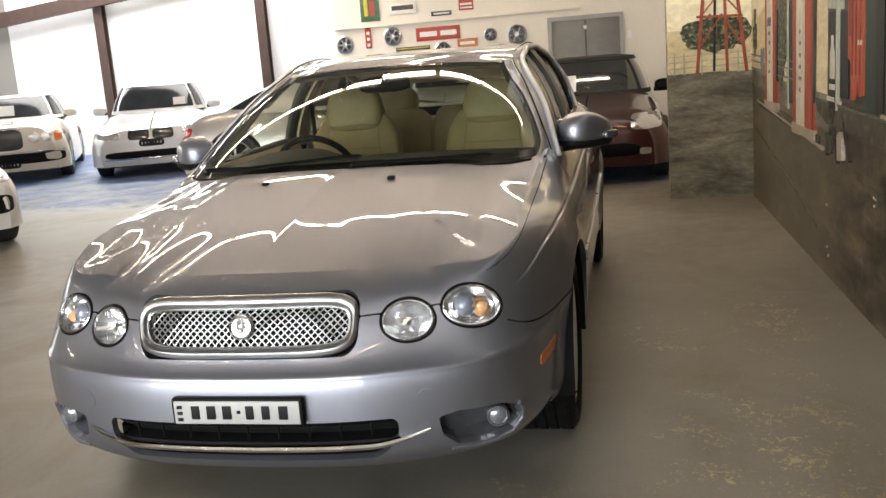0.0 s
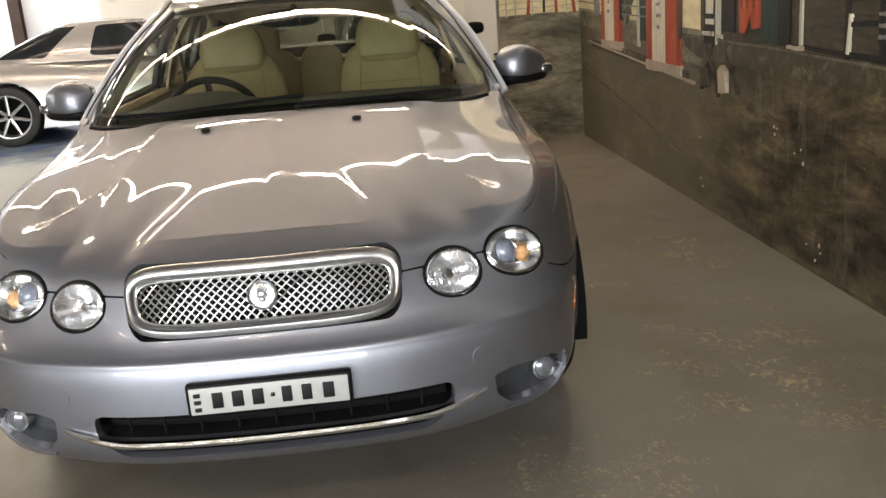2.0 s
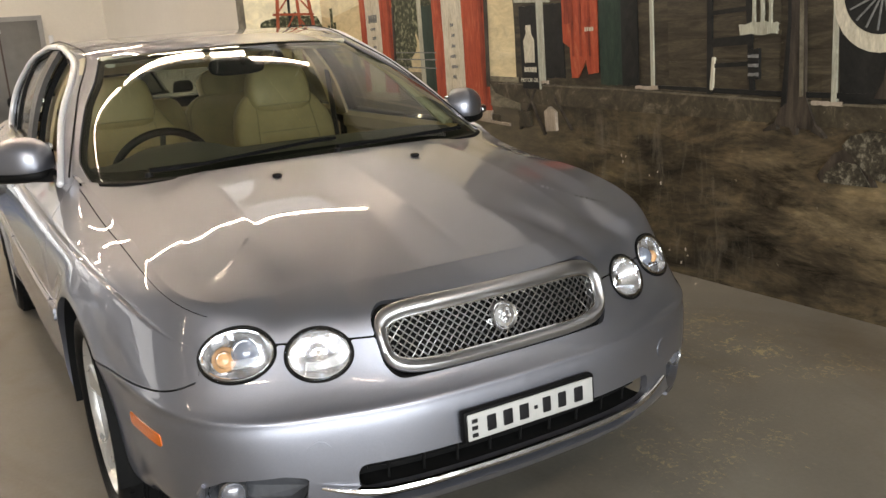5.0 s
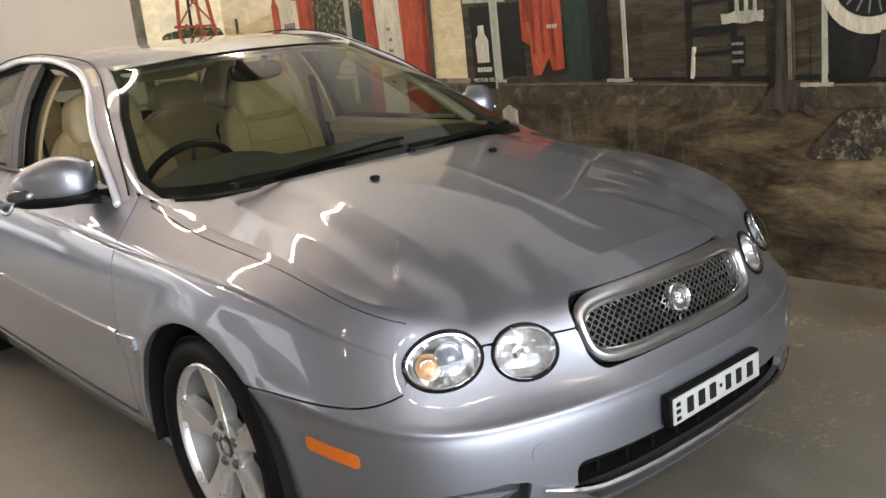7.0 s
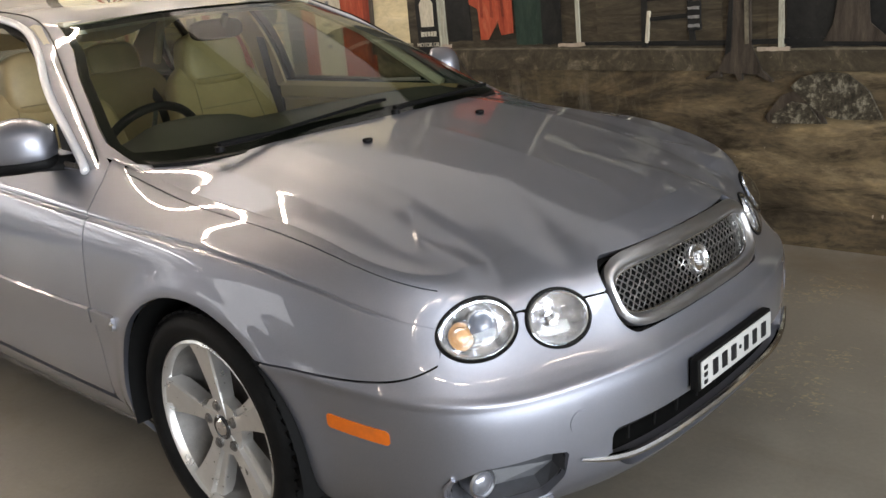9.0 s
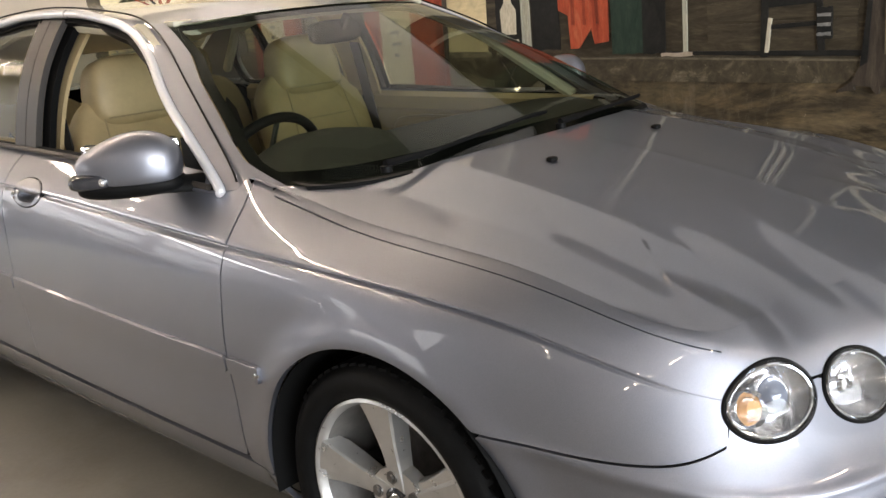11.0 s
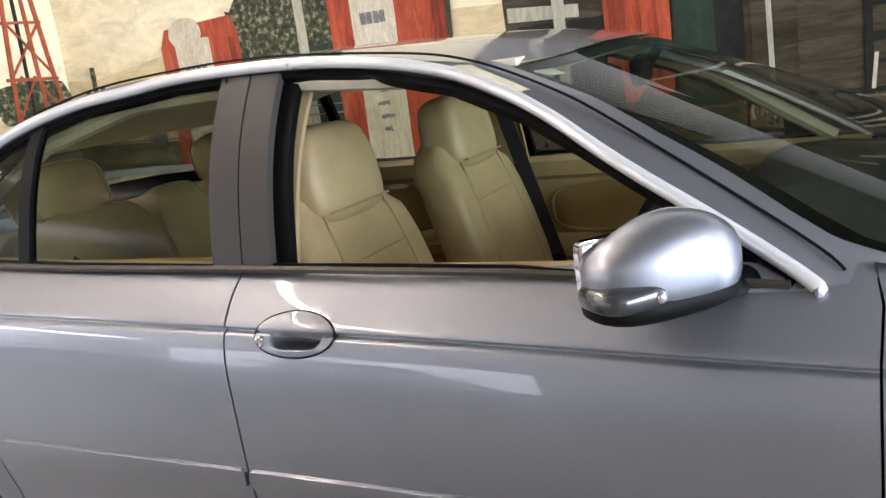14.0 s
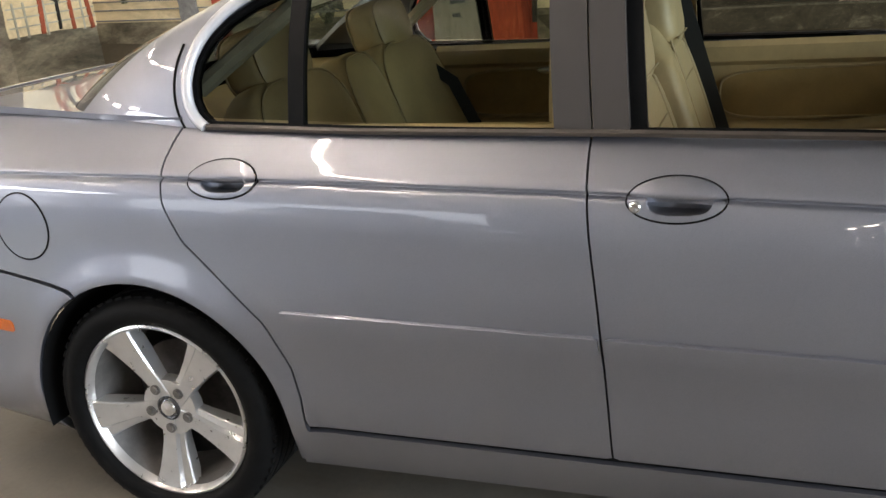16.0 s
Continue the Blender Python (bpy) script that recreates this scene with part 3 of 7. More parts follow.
def r_bonnet_lip(a, u, p):
    z = p[..., 2]
    f = np.maximum(np.where(a < A_LAMPEND, bumper_top(a) - z + GAP, (KNOT[6] - u) * 0.5 + 0.0015), a - A_BONNET)
    f = np.maximum(f, -grille_sdf(a, z, 0.004))
    return np.maximum(f, -lamps_sdf(a, z, 0.001))


sheet("bonnet_edge", body, A_ALL(0, A_BONNET + 0.02, 0.008), np.linspace(0.66, 1.0, 60), r_bonnet_lip, M_PAINT, CAR, (1, -1), 0.014)
sheet("bonnet", lambda x, y: bonnet(x, y), np.linspace(-0.80, 0.80, 161), np.linspace(-0.02, 1.30, 121), lambda x, y, p: poly_sdf(x, y, BON_OUT) - 0.004, M_PAINT, CAR, (1,), 0.0, 0.0)

# ---- cabin: a band of glass and pillars between the belt and the roof, then the roof ----
BELT_PTS = [(0, 1.035, .948), (.3, 1.05, .946), (.52, 1.09, .943), (.64, 1.145, .940), (.70, 1.22, .938), (.750, 1.33, .932), (.782, 1.42, .926), (.773, 1.9, .957),
            (.765, 2.4, .972), (.758, 3.0, .988), (.746, 3.4, 1.004), (.70, 3.7, 1.03), (.58, 3.9, 1.04), (.3, 4.0, 1.045), (0, 4.02, 1.045)]
ROOF_PTS = [(0, 1.85, 1.326), (.25, 1.865, 1.322), (.42, 1.90, 1.312), (.485, 1.945, 1.309), (.521, 1.995, 1.313), (.545, 2.07, 1.327), (.560, 2.16, 1.342), (.568, 2.3, 1.361),
            (.573, 2.55, 1.384), (.570, 2.8, 1.384), (.578, 3.0, 1.372), (.590, 3.27, 1.318), (.52, 3.48, 1.258), (.3, 3.56, 1.25), (0, 3.58, 1.25)]
S_KNOT = np.r_[0, np.cumsum(np.linalg.norm(np.diff(np.array(BELT_PTS), axis=0), axis=1))]
BELT, ROOF = Spline(S_KNOT, BELT_PTS), Spline(S_KNOT, ROOF_PTS)
S_END = S_KNOT[-1]


def cabin(s, v):
    s, v = np.broadcast_arrays(np.asarray(s, float), np.asarray(v, float))
    b, r = BELT(s), ROOF(s)
    e = 1e-3
    t = BELT(s + e) - BELT(s - e)
    n = np.stack([t[..., 1], -t[..., 0], 0 * t[..., 0]], -1)
    n /= np.linalg.norm(n, axis=-1)[..., None] + 1e-9
    k = np.asarray(v)[..., None]
    full = np.interp(s, [S_KNOT[2], S_KNOT[5]], [0.50, 1.0])
    return b + (r - b) * k + n * (0.024 * full)[..., None] * np.sin(np.pi * np.clip(k, 0, 1)) + np.stack([0 * v, 0 * v, 0.018 * full * np.sin(np.pi * np.clip(v, 0, 1))], -1)


SCREEN_W = S_KNOT[4]


def screen_edge(v):
    """The side edge of the windscreen, along the belt, at a height."""
    return SCREEN_W + np.interp(v, [0, 0.06, 0.12, 0.22, 0.4, 0.55, 0.75, 0.9, 1], [0.03, 0.06, 0.085, 0.078, 0.05, 0.03, -0.02, -0.03, -0.03])


DLO = [(1.415, .925), (1.425, .94), (1.55, 1.025), (1.68, 1.105), (1.785, 1.172), (1.89, 1.233), (2.045, 1.299), (2.21, 1.339), (2.38, 1.36), (2.56, 1.368), (2.75, 1.368), (2.88, 1.356),
       (3.02, 1.346), (3.17, 1.316), (3.283, 1.281), (3.345, 1.248), (3.393, 1.205), (3.421, 1.16), (3.434, 1.113), (3.430, 1.065), (3.412, 1.03), (3.385, 1.008), (3.0, .990), (2.6, .977), (2.4, .973), (1.91, .957)]


def dlo_sdf(p, grow=0.0):
    return poly_sdf(p[..., 1], p[..., 2], DLO) - grow


S_SIDE = S_KNOT[3]
s_all = np.linspace(S_SIDE - 0.05, S_KNOT[12] + 0.1, 300)
v_all = np.linspace(0, 1, 46)
REAR_S = S_KNOT[11] + 0.12
for s in (1, -1):
    sheet("cabin_frame", cabin, s_all, v_all, lambda a, v, p: np.maximum(np.maximum(screen_edge(v) - a + 0.004, a - REAR_S), np.where(a > S_KNOT[4], -dlo_sdf(p), -1)), M_PAINT, CAR, (s,), 0.03)
# screens
scr = sheet("windscreen", cabin, np.linspace(0, SCREEN_W + 0.12, 80), np.linspace(0, 1, 40), lambda a, v, p: a - screen_edge(v), M_GLASS, CAR, (1, -1), 0.005, -0.004)
rear_scr = sheet("rear_screen", cabin, np.linspace(REAR_S - 0.1, S_END, 50), np.linspace(0, 1, 24), lambda a, v, p: REAR_S - a + 0.004, M_REARGLASS, CAR, (1, -1), 0.005, -0.004)
# dark ceramic borders behind the screens
sheet("screen_border", cabin, np.linspace(0, SCREEN_W + 0.12, 120), np.linspace(0, 1, 60), lambda a, v, p: np.maximum(a - screen_edge(v), np.minimum(np.minimum(screen_edge(v) - 0.040 - a, (v - 0.07) * 0.9), (0.958 - v) * 0.9)), M_BLACK, CAR, (1, -1), 0.0, -0.008)
ring = ROOF(np.linspace(0, S_END, 60))
roofc = np.vstack([ring, np.array([(0, 2.05, 1.362), (0, 2.3, 1.386), (0, 2.6, 1.400), (0, 2.9, 1.388), (0, 3.2, 1.358), (.3, 2.05, 1.356), (.3, 2.3, 1.381), (.3, 2.6, 1.396), (.3, 2.9, 1.384), (.3, 3.2, 1.352)])])
RTOP = Plate(roofc, 2e-4)
rp = [tuple(q[:2]) for q in ring]
ROOF_OUT = rp + [(-x, y) for x, y in rp[::-1][1:-1]]
sheet("roof", lambda x, y: np.stack([x, y, RTOP(x, y)], -1), np.linspace(-0.62, 0.62, 63), np.linspace(1.80, 3.62, 80), lambda x, y, p: poly_sdf(x, y, ROOF_OUT) - 0.002, M_PAINT, CAR, (1,), 0.0)
sheet("roof_lining", lambda x, y: np.stack([x, y, RTOP(x, y) - 0.035], -1), np.linspace(-0.62, 0.62, 31), np.linspace(1.80, 3.62, 40), lambda x, y, p: poly_sdf(x, y, ROOF_OUT) + 0.01, M_LINING, CAR, (1,), 0.0, flip=True)
# boot lid
e7 = rail(7, np.linspace(a_at(3.66), A_END, 60))
bl = BELT(np.linspace(S_KNOT[11], S_END, 24))
BOOT = Plate(np.vstack([rail(7, np.linspace(a_at(3.6), A_END, 40)), bl, [(0, 4.3, 1.06), (.4, 4.25, 1.058), (0, 4.1, 1.055)]]), 2e-4)
bo = [tuple(q[:2]) for q in e7] + [tuple(q[:2]) for q in bl[::-1]]
sheet("boot_lid", lambda x, y: np.stack([x, y, BOOT(x, y)], -1), np.linspace(0, 0.86, 50), np.linspace(3.5, 4.72, 70), lambda x, y, p: poly_sdf(x, y, bo) - 0.003, M_PAINT, CAR, (1, -1), 0.0)


# ---- the saloon: wheels, lamps, grille, trim ----
def body_az(a, z, out=0.0):
    """The place on the skin at a way along the plan and a height, moved outwards."""
    a, z = np.broadcast_arrays(np.asarray(a, float), np.asarray(z, float))
    lo, hi = np.zeros(a.shape), np.ones(a.shape)
    for _ in range(26):
        mid = (lo + hi) / 2
        up = body(a, mid)[..., 2] < z
        lo, hi = np.where(up, mid, lo), np.where(up, hi, mid)
    u, e = (lo + hi) / 2, 1e-3
    p = body(a, u)
    n = np.cross(body(a + e, u) - body(a - e, u), body(a, u + e) - body(a, u - e))
    return p + n / (np.linalg.norm(n, axis=-1)[..., None] + 1e-12) * np.asarray(out)[..., None]


def mirrored(pts, s):
    return [(x * s, y, z) for x, y, z in pts]


M_BARREL = plain("dusty_wheel_metal", (0.20, 0.19, 0.18), 0.5, 0.5, 0.2, 30)
M_NUT = plain("dull_nut_steel", (0.22, 0.21, 0.20), 0.4, 0.9, 0.1, 60)


def wheel(at, turn, flip):
    """An alloy wheel with five broad spokes; its axle is the local z, outwards."""
    m0 = Matrix.Translation(at) @ pose(0, 0, 0, 0, 90 * flip, 0) @ pose(0, 0, 0, 0, 0, turn)
    w = new("wheel")
    w.parent = CAR
    w.matrix_world = m0
    R = 0.312
    side = [(0.236, 0.083), (0.245, 0.098), (0.262, 0.108), (0.285, 0.106), (0.300, 0.094), (0.308, 0.080)]
    tread = []
    for k in range(5):
        z = 0.074 - k * 0.037
        tread += [(R, z), (R, z - 0.024), (R - 0.007, z - 0.027), (R - 0.007, z - 0.034)]
    prof = side + tread + [(r, -h) for r, h in side[::-1]]
    part("tyre", lathe_bm(prof, 72), M_RUBBER, w)
    blocks = bmesh.new()
    for k in range(64):
        for sgn in (1, -1):
            c = Matrix.Rotation(2 * math.pi * k / 64, 4, "Z") @ Matrix.Translation((0.3085, 0, sgn * 0.074)) @ Matrix.Rotation(0.25 * sgn, 4, "X") @ Matrix.Diagonal((0.006, 0.017, 0.022, 1))
            bmesh.ops.create_cube(blocks, size=1, matrix=c)
    tagged(part("tread", blocks, M_RUBBER, w, smooth=False), kind="stuff")
    rim = [(0.236, 0.082), (0.237, 0.090), (0.231, 0.093), (0.226, 0.088), (0.220, 0.072)]
    part("rim", lathe_bm(rim, 72), M_ALLOY, w, "silver alloy rim")
    part("barrel", lathe_bm([(0.220, 0.072), (0.213, 0.045), (0.206, 0.0), (0.200, -0.09)], 72), M_BARREL, w, "dull inner rim")
    part("brake_disc", cyl_bm(0.150, 0.02, Matrix.Translation((0, 0, -0.035)), 40), plain("worn_iron", (0.10, 0.09, 0.085), 0.45, 0.8, 0.3, 40), w)
    # added black disc, painted as the shade behind the spokes
    part("wheel_shade_disc", cyl_bm(0.215, 0.01, Matrix.Translation((0, 0, -0.085)), 40), M_VOID, w)
    part("caliper", box_bm(-0.06, 0.06, 0.085, 0.165, -0.05, 0.01, 0.015), M_BLACK, w)
    for k in range(5):
        bm = bmesh.new()
        # sections along the spoke: radius, half width, face height, depth
        secs = [(0.020, 0.026, 0.066, 0.030), (0.060, 0.028, 0.067, 0.035), (0.095, 0.029, 0.069, 0.040), (0.140, 0.036, 0.074, 0.045), (0.185, 0.046, 0.079, 0.045), (0.212, 0.054, 0.083, 0.035), (0.228, 0.062, 0.086, 0.02)]
        rings = []
        for r, hw, h, dp in secs:
            rings.append([bm.verts.new(q) for q in ((r, -hw * 1.06, h - dp), (r, -hw, h - 0.005), (r, -hw * 0.92, h), (r, hw * 0.34, h), (r, hw * 0.48, h - 0.011), (r, hw * 0.92, h - 0.013), (r, hw * 1.0, h - 0.017), (r, hw * 1.08, h - dp))])
        for a, b in zip(rings, rings[1:]):
            for i in range(7):
                bm.faces.new((a[i], a[i + 1], b[i + 1], b[i]))
            bm.faces.new((a[7], a[0], b[0], b[7]))
        bm.faces.new(rings[-1])
        bmesh.ops.rotate(bm, verts=bm.verts[:], cent=(0, 0, 0), matrix=Matrix.Rotation(2 * math.pi * k / 5, 3, "Z"))
        part("spoke", bm, M_ALLOY, w, smooth=False)
        a = 2 * math.pi * k / 5
        c = Matrix.Translation((0.057 * math.cos(a), 0.057 * math.sin(a), 0.066))
        nut = cyl_bm(0.0105, 0.018, c, 6, 0.009)
        cyl_bm(0.0140, 0.006, Matrix.Translation((0.057 * math.cos(a), 0.057 * math.sin(a), 0.0672)), 20, bm=nut)
        part("wheel_nut", nut, M_NUT, w)
    part("hub_boss", cyl_bm(0.080, 0.03, Matrix.Translation((0, 0, 0.0485)), 40, 0.076), M_ALLOY, w)
    part("hub_cap", lathe_bm([(0.033, 0.055), (0.033, 0.069), (0.028, 0.073), (0.023, 0.070), (0.0, 0.071)], 32), M_GLOSSBLACK, w, "round black hub cap")
    part("cap_emblem", lathe_bm([(0.022, 0.0705), (0.019, 0.074), (0.010, 0.075), (0.0, 0.077)], 24), M_CHROME, w)
    return w


for s in (-1, 1):
    wheel((s * 0.752, 0.88, 0.312), 8 if s < 0 else 30, s)
    wheel((s * 0.765, 3.585, 0.312), 103 if s < 0 else 12, s)
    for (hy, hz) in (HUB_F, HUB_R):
        # arch liner, coloured near-black as the shade of the wheel well
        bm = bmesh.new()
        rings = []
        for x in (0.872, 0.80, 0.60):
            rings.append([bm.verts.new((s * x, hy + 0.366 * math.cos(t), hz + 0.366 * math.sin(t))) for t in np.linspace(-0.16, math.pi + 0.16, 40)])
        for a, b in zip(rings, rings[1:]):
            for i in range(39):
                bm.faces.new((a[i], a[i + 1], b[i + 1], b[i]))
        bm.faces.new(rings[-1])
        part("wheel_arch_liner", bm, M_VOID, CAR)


# lamps
def lamp(s, c, outer):
    ca, cz, ra, rz = c
    k = np.linspace(0, 2 * np.pi, 64, endpoint=False)
    ob = sheet("headlamp" if outer else "inner_headlamp", lambda a, z: body_az(a, z, 0.004 + 0.022 * np.clip(1 - ((a - ca) / ra) ** 2 - ((z - cz) / rz) ** 2, 0, 1) ** 0.75), np.linspace(ca - ra - .01, ca + ra + .01, 40),
               np.linspace(cz - rz - .01, cz + rz + .01, 30), lambda a, z, p: ell_sdf(a, z, ca, cz, ra - 0.002, rz - 0.002), M_LENS, CAR, (s,), 0.006)
    ob.visible_shadow = False
    ring = [tuple(q) for q in body_az(ca + (ra - 0.001) * np.cos(k), cz + (rz - 0.001) * np.sin(k), 0.001)]
    part("seal", tube_bm(mirrored(ring, s), 0.0038, 8, closed=True), M_BLACK, ob, "black rubber seal")
    ring = [tuple(q) for q in body_az(ca + (ra - 0.009) * np.cos(k), cz + (rz - 0.008) * np.sin(k), 0.001)]
    part("bezel", tube_bm(mirrored(ring, s), 0.0035, 8, closed=True), M_CHROME, ob)
    # bowl
    rr = np.linspace(1, 0, 9)
    bowl = bmesh.new()
    rows = []
    for r in rr:
        q = body_az(ca + (ra - 0.006) * r * np.cos(k), cz + (rz - 0.006) * r * np.sin(k), np.full(64, -0.006 - 0.052 * (1 - r * r)))
        rows.append([bowl.verts.new((x * s, y, z)) for x, y, z in q])
    for a, b in zip(rows, rows[1:]):
        for i in range(64):
            bowl.faces.new((a[i], a[(i + 1) % 64], b[(i + 1) % 64], b[i]))
    bmesh.ops.remove_doubles(bowl, verts=bowl.verts[:], dist=1e-5)
    part("reflector", bowl, M_REFLECT, ob)
    mid = body_az(ca, cz, 0.0)
    nrm = Vector(body_az(ca, cz, 0.01) - mid).normalized()
    nrm.x *= s

    def spot(da, dz, depth):
        q = body_az(ca + da, cz + dz, depth)
        return Vector((q[0] * s, q[1], q[2]))

    def facing(p):
        return Matrix.Translation(p) @ nrm.to_track_quat("Z", "Y").to_matrix().to_4x4()

    if outer:
        p = spot(-0.022, 0.006, -0.014)
        part("projector", lathe_bm([(0.034, -0.03), (0.034, -0.004), (0.031, 0.0), (0.027, -0.003)], 32, facing(p)), M_CHROME, ob)
        part("projector_lens", lathe_bm([(0.027, -0.003), (0.022, 0.008), (0.013, 0.014), (0.0001, 0.016)], 32, facing(p)), M_LENSBLUE, ob)
        p = spot(0.040, -0.006, -0.012)
        part("indicator_bulb", lathe_bm([(0.019, -0.02), (0.018, -0.004), (0.013, 0.004), (0.0001, 0.008)], 28, facing(p)), M_AMBERBULB, ob, "amber indicator")
        part("indicator_ring", lathe_bm([(0.031, -0.02), (0.030, 0.0), (0.020, -0.008)], 28, facing(p)), M_CHROME, ob)
    else:
        p = spot(0, 0.0, -0.035)
        part("bulb_shield", lathe_bm([(0.018, -0.02), (0.018, 0.006), (0.012, 0.012), (0.0001, 0.013)], 24, facing(p)), M_CHROME, ob)
    # faceted reflector ribs
    for i in range(7):
        t = -0.75 + 0.25 * i
        hz = math.sqrt(max(0.02, 1 - t * t))
        pts = [tuple(spot(ra * 0.86 * t, rz * 0.8 * hz * v, -0.022 - 0.03 * (1 - t * t - (0.8 * hz * v) ** 2 if 1 - t * t - (0.8 * hz * v) ** 2 > 0 else 0))) for v in np.linspace(-1, 1, 9)]
        part("reflector_rib", tube_bm(pts, 0.0022, 5), M_REFLECT, ob)


for s in (1, -1):
    lamp(s, LAMP_O, True)
    lamp(s, LAMP_I, False)

# grille: satin surround, woven mesh, round badge
grille = new("grille")
grille.parent = CAR


def grille_at(f, z, out):
    """f: -1 to 1 across the half width at that height."""
    half = A_GRILLE - 0.022 * np.clip((0.69 - z) / 0.13, 0, 1)
    f = np.asarray(f, float)
    q = body_az(np.abs(f) * half, z, out)
    return np.stack([q[..., 0] * np.sign(f), q[..., 1], q[..., 2]], -1)


def ring_pts(grow, out, n=120):
    t = np.linspace(0, 2 * np.pi, n, endpoint=False)
    hx, hz, e = 1.0 + grow / A_GRILLE, 0.079 + grow, 0.30
    c, sn = np.cos(t), np.sin(t)
    fx, fz = hx * np.sign(c) * np.abs(c) ** e, hz * np.sign(sn) * np.abs(sn) ** 0.55
    return grille_at(fx, 0.631 + fz, np.full(n, out))


bm = bmesh.new()
loops = [[bm.verts.new(tuple(q)) for q in ring_pts(g, o)] for g, o in ((0.001, -0.012), (0.001, 0.006), (-0.004, 0.012), (-0.012, 0.014), (-0.018, 0.011), (-0.022, 0.006), (-0.024, -0.002), (-0.025, -0.03))]
for a, b in zip(loops, loops[1:]):
    for i in range(120):
        bm.faces.new((a[i], a[(i + 1) % 120], b[(i + 1) % 120], b[i]))
part("grille_surround", bm, M_SATIN, grille, "satin silver grille surround")
t = np.linspace(0, 2 * np.pi, 90, endpoint=False)
part("grille_inner_ring", tube_bm([tuple(q) for q in ring_pts(-0.027, -0.006)], 0.003, 6, closed=True), M_CHROME, grille)
# near-black sheet: painted shade behind the mesh
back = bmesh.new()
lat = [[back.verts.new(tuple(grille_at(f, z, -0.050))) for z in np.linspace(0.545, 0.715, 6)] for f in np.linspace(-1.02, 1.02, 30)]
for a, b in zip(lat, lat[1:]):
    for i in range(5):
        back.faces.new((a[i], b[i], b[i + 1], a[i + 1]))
part("grille_shade_back", back, M_VOID, grille)
Z_LO, Z_HI, HW = 0.631 - 0.053, 0.631 + 0.053, 0.326
for k in range(-6, 32):
    for slope in (1, -1):
        pts = []
        for q in np.linspace(0, 1, 13):
            x = slope * (-HW + k * 0.0225 + q * 0.118 - 0.02)
            z = Z_LO + (Z_HI - Z_LO) * q
            lim = HW - 0.006 - 0.02 * max(0, (0.60 - z) / 0.03) ** 2 * 0.5 - 0.014 * max(0, (abs(z - 0.631) - 0.036) / 0.014) ** 2
            if abs(x) < lim:
                wave = 0.0022 * math.cos(math.pi * 10 * q + (0 if slope > 0 else math.pi))
                pts.append(tuple(grille_at(x / A_GRILLE * 1.03, z, -0.014 + wave)))
        if len(pts) > 1:
            part("grille_bar", tube_bm(pts, 0.0018, 5), M_WIRE, grille)
nb = Vector(grille_at(0.0, 0.634, 0.01) - grille_at(0.0, 0.634, 0.0)).normalized()
mb = Matrix.Translation(Vector(grille_at(1e-6, 0.634, -0.004))) @ nb.to_track_quat("Z", "Y").to_matrix().to_4x4()
part("badge", lathe_bm([(0.036, -0.012), (0.036, 0.006), (0.033, 0.010), (0.029, 0.007), (0.027, 0.004), (0.012, 0.005), (0.0001, 0.006)], 40, mb), M_CHROME, grille, "round chrome badge")
emb = bmesh.new()
for x, y, r in ((0, 0.004, 0.013), (-0.008, 0.012, 0.006), (0.008, 0.012, 0.006), (0, -0.009, 0.010), (-0.009, -0.002, 0.006), (0.009, -0.002, 0.006)):
    ball_bm(r, r * 0.9, 0.006, mb @ Matrix.Translation((x, y, 0.007)), 12, 8, bm=emb)
part("badge_relief", emb, M_SATIN, grille)

# lower mouth with slats and chrome blade; the shade of its insides is painted black
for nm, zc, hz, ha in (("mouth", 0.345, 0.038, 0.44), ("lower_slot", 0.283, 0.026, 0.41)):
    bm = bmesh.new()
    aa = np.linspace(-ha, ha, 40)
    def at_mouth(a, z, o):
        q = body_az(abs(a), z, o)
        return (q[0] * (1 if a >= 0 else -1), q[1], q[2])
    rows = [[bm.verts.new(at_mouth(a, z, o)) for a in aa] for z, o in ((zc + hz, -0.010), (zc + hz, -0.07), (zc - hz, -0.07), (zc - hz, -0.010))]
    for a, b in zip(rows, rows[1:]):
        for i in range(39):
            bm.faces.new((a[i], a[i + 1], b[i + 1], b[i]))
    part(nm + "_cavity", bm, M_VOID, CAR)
for i in range(9):
    a = -0.36 + i * 0.09
    part("mouth_slat", tube_bm([at_mouth(a, 0.316, -0.03), at_mouth(a, 0.374, -0.03)], 0.004, 6), M_BLACK, CAR)
part("mouth_bar", tube_bm([at_mouth(a, 0.352, -0.035) for a in np.linspace(-0.41, 0.41, 30)], 0.006, 6), M_BLACK, CAR)
blade = [at_mouth(a, 0.306 + 0.034 * max(0, (abs(a) - 0.36) / 0.16) ** 1.6, 0.006) for a in np.linspace(-0.52, 0.52, 60)]
part("chrome_blade", tube_bm(blade, [0.004 + 0.006 * min(1, (1 - abs(i / 29.5 - 1)) * 6) for i in range(60)], 8), M_CHROME, CAR, "thin chrome blade across the bumper")

# number plate with its black frame; the characters are plain bars
plate = new("number_plate")
plate.parent = CAR
part("plate_frame", box_bm(-0.190, 0.190, -0.084, -0.060, 0.383, 0.462, 0.006), M_BLACK, plate, "black plate frame")
part("plate_sheet", box_bm(-0.182, 0.182, -0.0875, -0.083, 0.390, 0.455, 0.003), M_PLATE, plate, "white number plate")
for x, w in ((-0.118, 0.034), (-0.072, 0.036), (-0.026, 0.036), (0.040, 0.032), (0.086, 0.032), (0.136, 0.036)):
    part("plate_bar", box_bm(x - w * 0.36, x + w * 0.36, -0.0895, -0.0872, 0.404, 0.442, 0.002), M_INK, plate)
